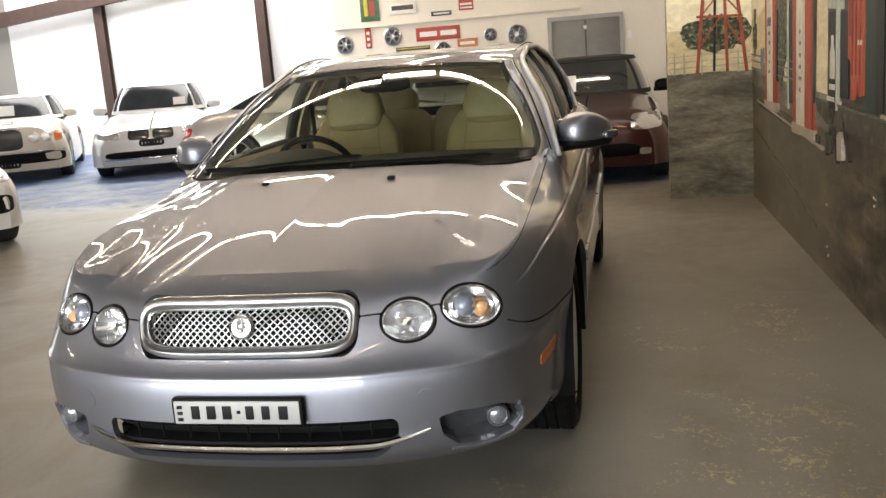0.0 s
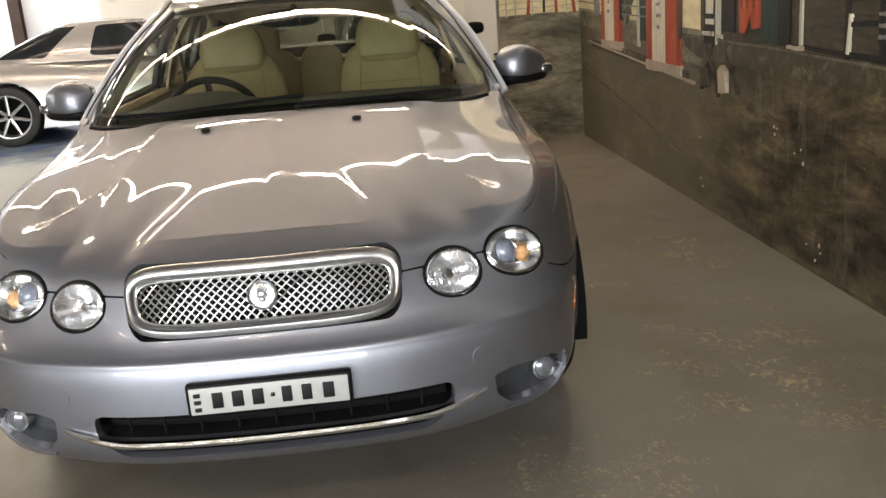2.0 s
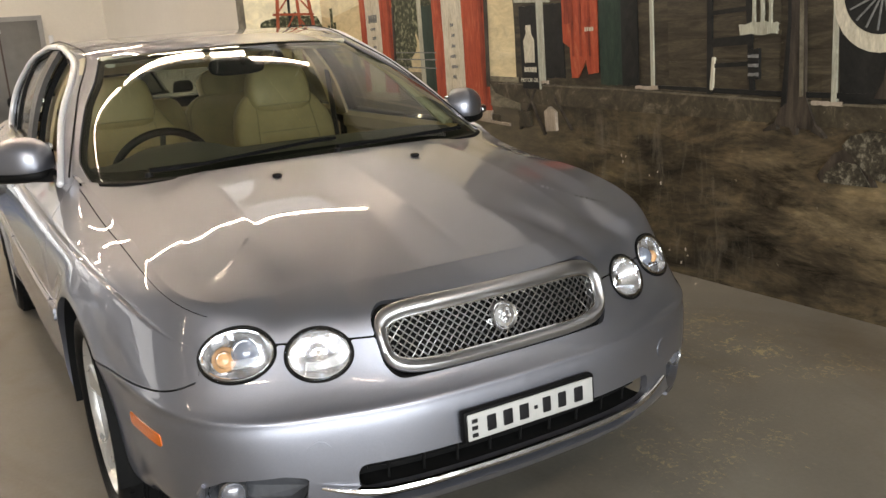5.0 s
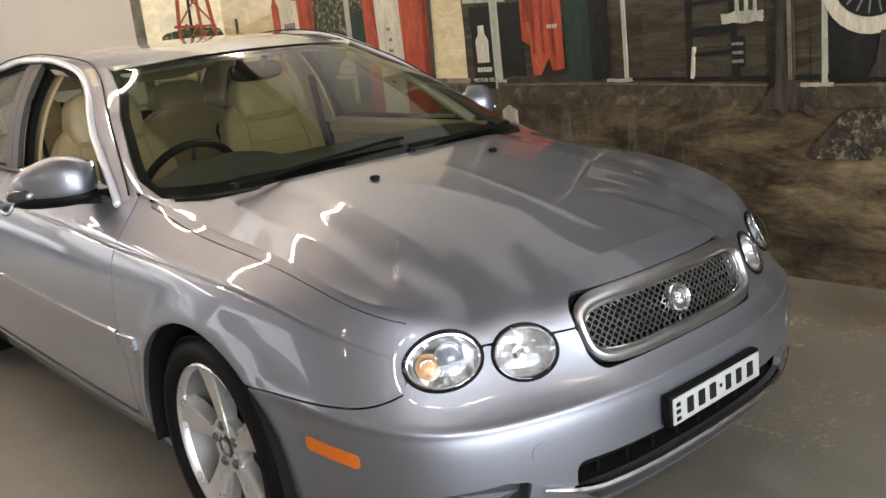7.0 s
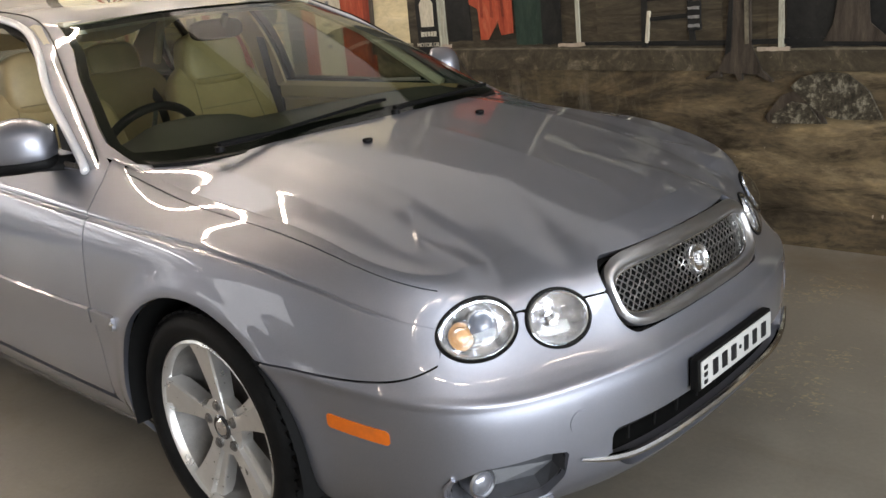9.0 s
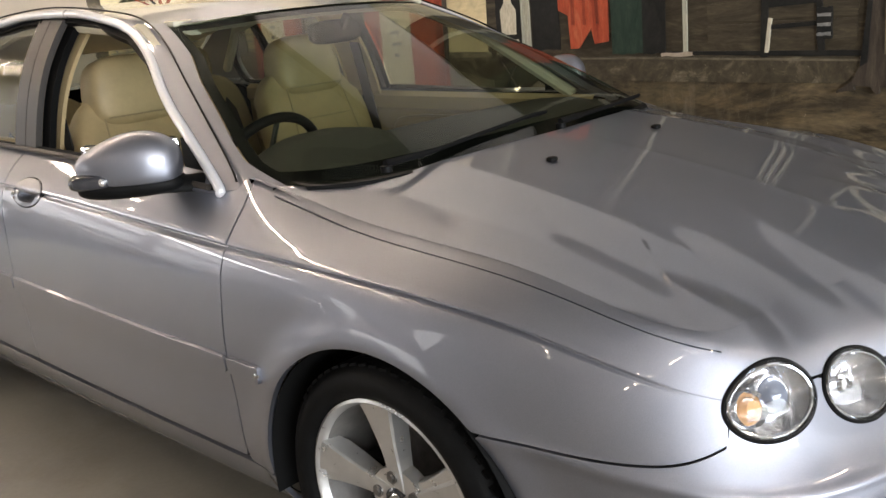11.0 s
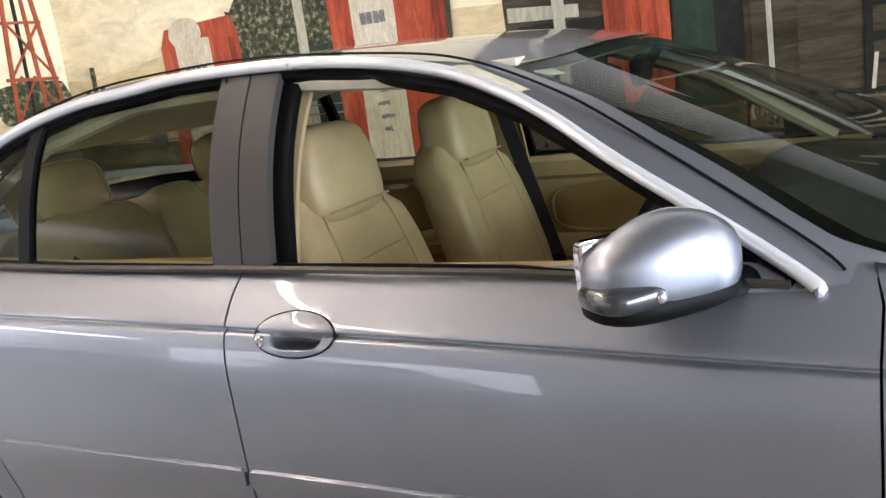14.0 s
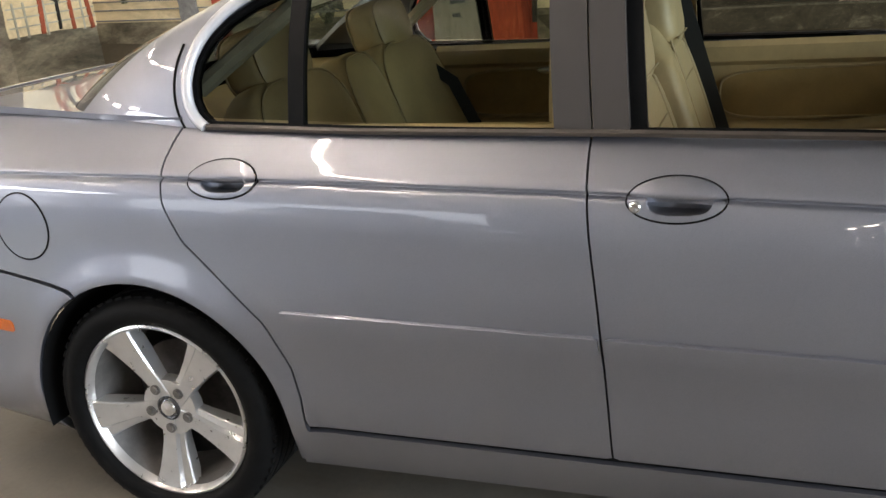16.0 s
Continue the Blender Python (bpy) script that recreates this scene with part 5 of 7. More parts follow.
part("steering_column", tube_bm([(-0.37, 1.78, 0.85), (-0.37, 1.58, 0.80)], 0.05, 12), M_DASH, CAR)
# lining of each side
for s in (1, -1):
    for y0, y1, nm in ((1.36, 2.44, "front_door_lining"), (2.52, 3.34, "rear_door_lining")):
        ztop = 0.955 if y0 < 2 else 0.975
        bm = bmesh.new()
        yy = np.linspace(y0, y1, 24)
        prof = [(0.735, ztop), (0.700, ztop + 0.006), (0.678, ztop - 0.012), (0.675, ztop - 0.06), (0.690, ztop - 0.075), (0.690, ztop - 0.26), (0.640, ztop - 0.275), (0.620, ztop - 0.295), (0.630, ztop - 0.33), (0.680, ztop - 0.35), (0.690, 0.32)]
        rows = [[bm.verts.new((s * (x + 0.028 * (abs((y - (y0 + y1) / 2) / (y1 - y0) * 2) ** 6) * (i in (6, 7, 8))), y, z + 0.03 * (y - 2.0) * 0.5)) for i, (x, z) in enumerate(prof)] for y in yy]
        for a, b in zip(rows, rows[1:]):
            for i in range(len(prof) - 1):
                bm.faces.new((a[i], a[i + 1], b[i + 1], b[i]))
        card = part(nm, bm, M_TAN, CAR, "tan door lining with an armrest")
        c, h = (y0 + y1) / 2, (y1 - y0) / 2
        n = 40
        o = [(c + (h - 0.10) * math.copysign(abs(math.cos(t)) ** 0.35, math.cos(t)), ztop - 0.165 + 0.082 * math.copysign(abs(math.sin(t)) ** 0.5, math.sin(t)) + 0.015 * (c - 2.0)) for t in np.linspace(0, 6.283, n, endpoint=False)]
        part("lining_panel", prism_bm(o, 0.014, Matrix(((0, 0, -s, s * 0.692), (1, 0, 0, 0), (0, 1, 0, 0), (0, 0, 0, 1))), bevel=0.005), M_TANDARK, card, "darker inset panel")
        part("panel_piping", tube_bm([(s * 0.679, y, z) for y, z in o], 0.005, 6, closed=True), M_SEAM, card)
        part("armrest_sweep", tube_bm([(s * 0.655, y0 + (y1 - y0) * q, ztop - 0.30 + 0.10 * (1 - q) ** 2.2) for q in np.linspace(0.12, 0.92, 16)], 0.030, 10, flat=0.8), M_TAN, card)
        part("inner_handle", ball_bm(0.012, 0.045, 0.014, Matrix.Translation((s * 0.670, y0 + 0.40, ztop - 0.075)), 14, 8), M_CHROME, card)
    # middle pillar trim with its belt
    sheet("pillar_trim", cabin, np.linspace(S_KNOT[7], S_KNOT[10], 60), np.linspace(0, 1, 40), lambda a, v, p: np.maximum(2.410 - p[..., 1], p[..., 1] - 2.60), M_TAN, CAR, (s,), 0.012, -0.070)
    bm = bmesh.new()
    top, low = Vector((s * 0.635, 2.50 if s > 0 else 2.53, 1.27)), Vector((s * 0.60, 2.31 if s > 0 else 2.50, 0.62))
    rows = []
    for k in np.linspace(0, 1, 10):
        p = top.lerp(low, k)
        rows.append([bm.verts.new(p + Vector((0, q, 0.2 * q))) for q in (-0.028, 0.028)] + [bm.verts.new(p + Vector((-s * 0.004, q, 0.2 * q))) for q in (0.028, -0.028)])
    for a, b in zip(rows, rows[1:]):
        for i in range(4):
            bm.faces.new((a[i], a[(i + 1) % 4], b[(i + 1) % 4], b[i]))
    part("seat_belt", bm, M_BELT, CAR, "black seat belt", smooth=False)
    part("belt_buckle", box_bm(*(sorted((s * 0.585, s * 0.615))), 2.29 if s > 0 else 2.48, 2.335 if s > 0 else 2.525, 0.59, 0.65, 0.01), M_BLACK, CAR)
    part("rear_belt", tube_bm([(s * 0.52, 3.42, 1.03), (s * 0.50, 3.22, 0.90), (s * 0.48, 3.10, 0.66)], 0.022, 6, flat=0.12), M_BELT, CAR)
    part("pillar_lining", tube_bm([(s * 0.715, 1.46, 0.95), (s * 0.62, 1.78, 1.18), (s * 0.555, 2.03, 1.295), (s * 0.545, 2.5, 1.335), (s * 0.545, 2.9, 1.33), (s * 0.57, 3.2, 1.26), (s * 0.66, 3.45, 1.08)], 0.022, 8), M_LINING, CAR)
# mirror under the screen, visors
rm = part("cabin_mirror", ball_bm(0.118, 0.022, 0.036, Matrix.Translation((-0.02, 1.83, 1.243)) @ pose(0, 0, 0, 0, 0, 8), 28, 16, 0.6), M_BLACK, CAR, "black rear-view mirror")
part("mirror_stem", tube_bm([(0, 1.82, 1.25), (0, 1.79, 1.29)], 0.012, 8), M_BLACK, rm)
for x in (-0.32, 0.32):
    part("sun_visor", box_bm(x - 0.19, x + 0.19, 1.95, 2.10, 1.300, 1.318, 0.008), M_LINING, CAR)


# ---- the hall ----
WALL_X, JOG_X, JOG_Y, BACK_Y, WEST_X, SOUTH_Y = 2.12, 1.41, 6.04, 16.45, -15.0, -9.0


def floor_mat():
    """Painted concrete: worn grey in front, blue bays at the back, flaked yellow patches beside the wall."""
    m, n, l, bs = mat_new("worn_painted_concrete")
    nt = m.node_tree
    vec = obj_vec(nt)
    sep = n.new("ShaderNodeSeparateXYZ")
    l.new(vec, sep.inputs[0])
    big, mid, fine = noise_tex(nt, 0.55, 5, 0.6, vec), noise_tex(nt, 4.0, 6, 0.65, vec, 0.6), noise_tex(nt, 60, 4, 0.7, vec)
    base = mix_col(nt, 1.0, ramp(nt, big.outputs[0], ((0.3, (0.205, 0.185, 0.155)), (0.7, (0.315, 0.285, 0.235)))), ramp(nt, mid.outputs[0], ((0.25, (0.72, 0.72, 0.74)), (0.7, (1, 1, 1)))), "MULTIPLY")
    base = mix_col(nt, 1.0, base, ramp(nt, fine.outputs[0], ((0.3, (0.88, 0.88, 0.88)), (0.7, (1, 1, 1)))), "MULTIPLY")

    def math_node(op, a, b=None):
        k = n.new("ShaderNodeMath")
        k.operation = op
        for i, v in enumerate((a, b)):
            if v is None:
                continue
            if isinstance(v, (int, float)):
                k.inputs[i].default_value = v
            else:
                l.new(v, k.inputs[i])
        return k.outputs[0]

    # a paler band, then the blue bays
    edge = math_node("ADD", sep.outputs[1], math_node("MULTIPLY", math_node("SUBTRACT", mid.outputs[0], 0.5), 1.6))
    pale = ramp(nt, math_node("MULTIPLY", math_node("SUBTRACT", edge, 4.6), 0.4), ((0.0, (0, 0, 0)), (1.0, (1, 1, 1))))
    west = ramp(nt, math_node("MULTIPLY", math_node("SUBTRACT", -0.2, sep.outputs[0]), 0.7), ((0.0, (0, 0, 0)), (1.0, (1, 1, 1))))
    base = mix_col(nt, mix_col(nt, 1.0, pale, west, "MULTIPLY"), base, (0.40, 0.46, 0.45))
    blue = ramp(nt, math_node("SUBTRACT", edge, 7.1), ((0.0, (0, 0, 0)), (0.6, (1, 1, 1))))
    wear = ramp(nt, noise_tex(nt, 1.6, 6, 0.7, vec).outputs[0], ((0.42, (1, 1, 1)), (0.60, (0.35, 0.35, 0.35))))
    base = mix_col(nt, mix_col(nt, 1.0, blue, wear, "MULTIPLY"), base, (0.045, 0.13, 0.36))
    # flaked patches
    spot, clump = noise_tex(nt, 34, 5, 0.7, obj_vec(nt, (1.0, 0.7, 1)), 1.6), noise_tex(nt, 5.5, 4, 0.6, vec, 0.5)
    for cx, cy, sx, sy in ((1.62, 0.95, 0.34, 0.62), (1.58, 0.42, 0.36, 0.34), (0.76, 0.16, 0.50, 0.34), (1.36, 0.75, 0.35, 0.55), (1.70, 2.1, 0.34, 0.8), (1.15, 1.9, 0.3, 0.4), (0.62, -0.55, 0.3, 0.3)):
        dx = math_node("DIVIDE", math_node("SUBTRACT", sep.outputs[0], cx), sx)
        dy = math_node("DIVIDE", math_node("SUBTRACT", sep.outputs[1], cy), sy)
        near = math_node("SUBTRACT", 1.0, math_node("ADD", math_node("MULTIPLY", dx, dx), math_node("MULTIPLY", dy, dy)))
        k = math_node("ADD", math_node("MULTIPLY", near, 0.13), math_node("ADD", math_node("SUBTRACT", spot.outputs[0], 0.68), math_node("MULTIPLY", math_node("SUBTRACT", clump.outputs[0], 0.5), 0.55)))
        base = mix_col(nt, ramp(nt, math_node("MULTIPLY", k, 11.0), ((0.0, (0, 0, 0)), (1.0, (0.7, 0.7, 0.7)))), base, (0.47, 0.37, 0.21))
    # brown traffic stains
    soil = noise_tex(nt, 0.9, 6, 0.7, obj_vec(nt, (1, 0.6, 1)), 1.0)
    base = mix_col(nt, ramp(nt, soil.outputs[0], ((0.48, (0, 0, 0)), (0.66, (0.55, 0.55, 0.55)))), base, mix_col(nt, 1.0, base, (0.62, 0.50, 0.36), "MULTIPLY"))
    l.new(base, bs.inputs["Base Color"])
    l.new(ramp(nt, mid.outputs[0], ((0.3, (0.34,) * 3), (0.7, (0.58,) * 3))), bs.inputs["Roughness"])
    bump_to(nt, bs, fine.outputs[0], 0.12, 0.003)
    return m


def wall_paint(name, col, stain=0.06):
    m, n, l, bs = mat_new(name)
    nt = m.node_tree
    vec = obj_vec(nt)
    a, b = noise_tex(nt, 0.6, 5, 0.6, vec), noise_tex(nt, 30, 4, 0.6, vec)
    c = mix_col(nt, 1.0, ramp(nt, a.outputs[0], ((0.3, tuple(x * (1 - stain) for x in col)), (0.7, col))), ramp(nt, b.outputs[0], ((0.3, (0.95,) * 3), (0.7, (1,) * 3))), "MULTIPLY")
    l.new(c, bs.inputs["Base Color"])
    bs.inputs["Roughness"].default_value = 0.6
    bump_to(nt, bs, b.outputs[0], 0.1, 0.003)
    return m


def mural_paint(name, stops, scale=(1, 1, 1), size=6.0, dist=1.5, rough=0.55, fleck=0.0, wet=None, grain=0.22):
    """Brushed wall paint: smeared bands of colour, with flecks of bare wall."""
    m, n, l, bs = mat_new(name)
    nt = m.node_tree
    vec = obj_vec(nt, scale)
    a = noise_tex(nt, size, 7, 0.68, vec, dist)
    c = ramp(nt, a.outputs[0], stops)
    b = noise_tex(nt, size * 7, 5, 0.7, vec, 0.8)
    c = mix_col(nt, 1.0, c, ramp(nt, b.outputs[0], ((0.3, (1 - grain,) * 3), (0.68, (1 + grain * 0.9,) * 3))), "MULTIPLY")
    if fleck:
        f = noise_tex(nt, 26, 6, 0.78, obj_vec(nt), 0.6)
        c = mix_col(nt, ramp(nt, f.outputs[0], ((0.70 - fleck, (0, 0, 0)), (0.76 - fleck * 0.5, (0.8,) * 3))), c, (0.42, 0.37, 0.30))
    if wet:
        # dry sand with dark drifts, then a wet stretch along the wall, streaked by pale runs of paint
        sep = n.new("ShaderNodeSeparateXYZ")
        l.new(obj_vec(nt), sep.inputs[0])

        def span(lo, hi, top):
            g = n.new("ShaderNodeMapRange")
            g.interpolation_type = "SMOOTHSTEP"
            g.inputs[1].default_value, g.inputs[2].default_value, g.inputs[3].default_value, g.inputs[4].default_value = lo, hi, 0.0, top
            l.new(sep.outputs[1], g.inputs[0])
            return g.outputs[0]

        drift = noise_tex(nt, 3.4, 7, 0.72, obj_vec(nt, (1, 0.7, 2.6)), 0.5)
        c = mix_col(nt, 1.0, c, ramp(nt, drift.outputs[0], ((0.36, (0.30, 0.29, 0.28)), (0.47, (0.85, 0.85, 0.85)), (0.60, (1.25, 1.2, 1.1)), (0.72, (1.7, 1.55, 1.35)))), "MULTIPLY")
        c = mix_col(nt, span(*wet, 0.85), c, mix_col(nt, 1.0, c, (0.68, 0.70, 0.70), "MULTIPLY"))
        c = mix_col(nt, span(2.2, 3.4, 0.55), c, (0.165, 0.138, 0.094))
        runs = noise_tex(nt, 3.2, 7, 0.72, obj_vec(nt, (1, 3.6, 0.9)), 1.0)
        far = n.new("ShaderNodeMath")
        far.operation = "SUBTRACT"
        l.new(span(0.9, 1.5, 0.42), far.inputs[0])
        l.new(span(2.0, 2.8, 0.36), far.inputs[1])
        c = mix_col(nt, mix_col(nt, 1.0, ramp(nt, runs.outputs[0], ((0.52, (0, 0, 0)), (0.78, (1, 1, 1)))), far.outputs[0], "MULTIPLY"), c, (0.27, 0.235, 0.185))
    l.new(c, bs.inputs["Base Color"])
    bs.inputs["Roughness"].default_value = rough
    bs.inputs["Specular IOR Level"].default_value = 0.18
    bump_to(nt, bs, b.outputs[0], 0.25, 0.004)
    return m


M_FLOOR = floor_mat()
M_WHITE = wall_paint("white_cladding", (0.80, 0.80, 0.80))
M_GREYWALL = wall_paint("grey_wall", (0.24, 0.23, 0.21))
M_CREAM = wall_paint("cream_wall", (0.76, 0.70, 0.60))
M_DIRT = mural_paint("mural_dirt", ((0.30, (0.022, 0.018, 0.013)), (0.46, (0.080, 0.061, 0.040)), (0.58, (0.150, 0.113, 0.068)), (0.72, (0.26, 0.195, 0.12))), (1, 0.55, 1.7), 2.2, 0.7, 0.40, 0.05, wet=(1.0, 1.9), grain=0.3)
M_PLANK = mural_paint("mural_dark_boards", ((0.3, (0.015, 0.012, 0.008)), (0.5, (0.047, 0.037, 0.024)), (0.75, (0.115, 0.091, 0.060))), (1, 0.5, 3.0), 4, 1.0, 0.5, 0.03)
M_BOARD = mural_paint("mural_grey_boards", ((0.3, (0.026, 0.021, 0.014)), (0.6, (0.068, 0.054, 0.036)), (0.8, (0.135, 0.108, 0.074))), (1, 0.6, 4.0), 5, 1.0)
M_SAND = mural_paint("mural_sand", ((0.3, (0.52, 0.41, 0.24)), (0.6, (0.66, 0.54, 0.33)), (0.8, (0.76, 0.65, 0.45))), (1, 0.5, 1.6), 1.6, 1.0)
M_SKYP = mural_paint("mural_sky", ((0.3, (0.70, 0.61, 0.41)), (0.7, (0.84, 0.77, 0.58))), (1, 0.5, 1.2), 1.2, 0.8)
M_KERB = mural_paint("mural_kerb", ((0.3, (0.034, 0.027, 0.018)), (0.55, (0.070, 0.056, 0.037)), (0.74, (0.21, 0.175, 0.12))), (1, 1.2, 1.1), 5, 1.6, 0.5, 0.07)
M_KERBTOP = mural_paint("mural_kerb_top", ((0.3, (0.06, 0.05, 0.035)), (0.7, (0.20, 0.17, 0.12))), (1, 1, 1), 9, 0.4)
M_FOOT = mural_paint("mural_pump_foot", ((0.3, (0.30, 0.24, 0.18)), (0.7, (0.46, 0.37, 0.29))), (1, 2.0, 0.6), 8, 0.4)
M_ROADP = mural_paint("mural_wet_road", ((0.3, (0.034, 0.029, 0.020)), (0.46, (0.12, 0.103, 0.070)), (0.70, (0.30, 0.26, 0.18))), (0.7, 1, 2.2), 2.6, 0.5, 0.40, 0.05, grain=0.3)
M_REDP = mural_paint("mural_red", ((0.3, (0.24, 0.035, 0.018)), (0.55, (0.42, 0.075, 0.035)), (0.8, (0.50, 0.17, 0.09))), (1, 2.5, 0.5), 7, 1.0)
M_REDDK = mural_paint("mural_deep_red", ((0.3, (0.13, 0.025, 0.014)), (0.7, (0.36, 0.06, 0.03))), (1, 2.5, 0.5), 7, 1.0)
M_IVORY = mural_paint("mural_ivory", ((0.3, (0.42, 0.37, 0.27)), (0.6, (0.60, 0.54, 0.42)), (0.8, (0.70, 0.66, 0.56))), (1, 2.0, 0.6), 6, 1.0)
M_POST = mural_paint("mural_post", ((0.3, (0.26, 0.25, 0.19)), (0.7, (0.50, 0.48, 0.38))), (1, 2.5, 0.5), 8, 1.0)
M_GREEND = mural_paint("mural_dark_green", ((0.3, (0.012, 0.028, 0.020)), (0.7, (0.030, 0.052, 0.038))), (1, 2, 0.6), 5, 0.3)
M_LEAFP = mural_paint("mural_foliage", ((0.35, (0.015, 0.018, 0.010)), (0.52, (0.06, 0.065, 0.035)), (0.62, (0.25, 0.25, 0.16))), (1, 1, 1), 30, 0.0, grain=0.5)
M_HEAP = mural_paint("mural_heap", ((0.35, (0.020, 0.017, 0.012)), (0.52, (0.060, 0.050, 0.035)), (0.62, (0.20, 0.18, 0.135))), (1, 1, 1), 34, 0.0, grain=0.5)
M_TRUNK = mural_paint("mural_trunk", ((0.3, (0.018, 0.014, 0.011)), (0.7, (0.085, 0.066, 0.050))), (1, 3, 0.5), 7, 0.5)
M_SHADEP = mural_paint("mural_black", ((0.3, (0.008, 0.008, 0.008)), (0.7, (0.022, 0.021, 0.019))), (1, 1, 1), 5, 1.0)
M_GREYP = mural_paint("mural_grey", ((0.3, (0.10, 0.10, 0.095)), (0.7, (0.26, 0.255, 0.24))), (1, 1, 1), 9, 1.0)
M_TOWER = mural_paint("mural_rust", ((0.3, (0.20, 0.045, 0.02)), (0.7, (0.42, 0.10, 0.05))), (1, 1, 1), 12, 1.0)
M_BEAM = plain("brown_steel", (0.055, 0.030, 0.024), 0.5, 0.1, 0.2, 6)
M_ROOFSHEET = plain("weathered_roof_sheet", (0.30, 0.295, 0.28), 0.6, 0.0, 0.12, 1.5)

tagged(part("floor", box_bm(WEST_X, WALL_X, SOUTH_Y, BACK_Y, -0.2, 0), M_FLOOR), "worn grey concrete floor with blue painted bays", "floor", kind="structure")
east = tagged(part("wall_east", box_bm(WALL_X, WALL_X + 0.2, SOUTH_Y, JOG_Y + 0.2, 0, ROOF_Z), M_DIRT), "long wall painted with a dusty roadside mural", "wall", kind="structure")
jog = tagged(part("wall_jog", box_bm(JOG_X, WALL_X, JOG_Y, JOG_Y + 0.2, 0, ROOF_Z), M_ROADP), "short wall painted with a desert and drill tower", "wall", kind="structure")
tagged(part("wall_return", box_bm(WALL_X, WALL_X + 0.2, JOG_Y + 0.2, BACK_Y, 0, ROOF_Z), M_CREAM), "plain cream wall", "wall", kind="structure")
tagged(part("wall_north", box_bm(-4.9, WALL_X + 0.2, BACK_Y, BACK_Y + 0.2, 0, ROOF_Z), M_CREAM), "cream wall hung with signs and hub caps", "wall", kind="structure")
tagged(part("wall_north_west", box_bm(-12.6, -4.9, BACK_Y + 0.06, BACK_Y + 0.2, 0, ROOF_Z), M_WHITE), "white clad wall between steel posts", "wall", kind="structure")
# unseen end of the white wall, greyed so the car's flank reflects less light
tagged(part("wall_north_dimmed_end", box_bm(WEST_X, -12.6, BACK_Y + 0.06, BACK_Y + 0.2, 0, ROOF_Z), M_GREYWALL), "unseen wall end, made grey to dim its reflection", "wall", kind="structure")
# out of view: grey to keep reflections dark, with an added opening for the fill lamp
for nm, y0, y1, z0 in (("wall_west", SOUTH_Y, 6.7, 0), ("wall_west_end", 15.3, BACK_Y + 0.2, 0), ("wall_west_head", 6.7, 15.3, 3.55)):
    tagged(part(nm, box_bm(WEST_X - 0.2, WEST_X, y0, y1, z0, ROOF_Z), M_GREYWALL), "unseen grey wall beside an added door opening", "wall", kind="structure")
for nm, x0, x1, z0, z1 in (("wall_south_east", 1.6, WALL_X + 0.2, 0, ROOF_Z), ("wall_south_west", WEST_X, -9.0, 0, ROOF_Z), ("wall_south_head", -9.0, 1.6, 3.7, ROOF_Z)):
    tagged(part(nm, box_bm(x0, x1, SOUTH_Y - 0.2, SOUTH_Y, z0, z1), M_CREAM), "plain cream wall beside the roller door opening", "wall", kind="structure")
# roof with its openings for daylight; the far north-west one is added for fill
roof = bmesh.new()
xs, ys = (WEST_X, -12.7, -5.7, -3.8, -1.7, 1.1, 2.1, WALL_X + 0.2), (SOUTH_Y - 0.2, 2.6, 4.4, 5.3, 7.9, 9.0, 13.5, 15.7, BACK_Y + 0.2)
for i in range(7):
    for j in range(8):
        if (i, j) in ((5, 3), (1, 6)):
            continue
        box_bm(xs[i], xs[i + 1], ys[j], ys[j + 1], ROOF_Z, ROOF_Z + 0.08, bm=roof)
tagged(part("ceiling", roof, M_ROOFSHEET, smooth=False), "weathered metal roof sheets", "ceiling", kind="structure")
for y in (-6.0, -1.0, 2.2, 9.2, 13.2):
    bm = box_bm(WEST_X, WALL_X, y - 0.06, y + 0.06, ROOF_Z - 0.30, ROOF_Z - 0.27)
    box_bm(WEST_X, WALL_X, y - 0.06, y + 0.06, ROOF_Z - 0.03, ROOF_Z - 0.002, bm=bm)
    box_bm(WEST_X, WALL_X, y - 0.008, y + 0.008, ROOF_Z - 0.27, ROOF_Z - 0.03, bm=bm)
    tagged(part("rafter", bm, M_BEAM, smooth=False), "brown steel rafter under the roof", "beam", "roof rafters", "structure")
for x in (-13.9, -10.2, -6.45):
    bm = box_bm(x - 0.10, x + 0.10, BACK_Y - 0.02, BACK_Y + 0.01, 0, ROOF_Z)
    box_bm(x - 0.10, x + 0.10, BACK_Y - 0.17, BACK_Y - 0.14, 0, ROOF_Z, bm=bm)
    box_bm(x - 0.012, x + 0.012, BACK_Y - 0.14, BACK_Y - 0.02, 0, ROOF_Z, bm=bm)
    tagged(part("wall_post", bm, M_BEAM, smooth=False), "brown steel wall post", "post", "wall posts", "structure")
bm = bmesh.new()
bmesh.ops.create_cube(bm, size=1, matrix=Matrix.Translation((-11.2, BACK_Y - 0.25, 3.24)) @ pose(0, 0, 0, 0, -5.8, 0) @ Matrix.Diagonal((7.6, 0.14, 0.30, 1)))
tagged(part("sloping_beam", bm, M_BEAM, smooth=False), "brown steel beam sloping along the wall", "beam", kind="structure")
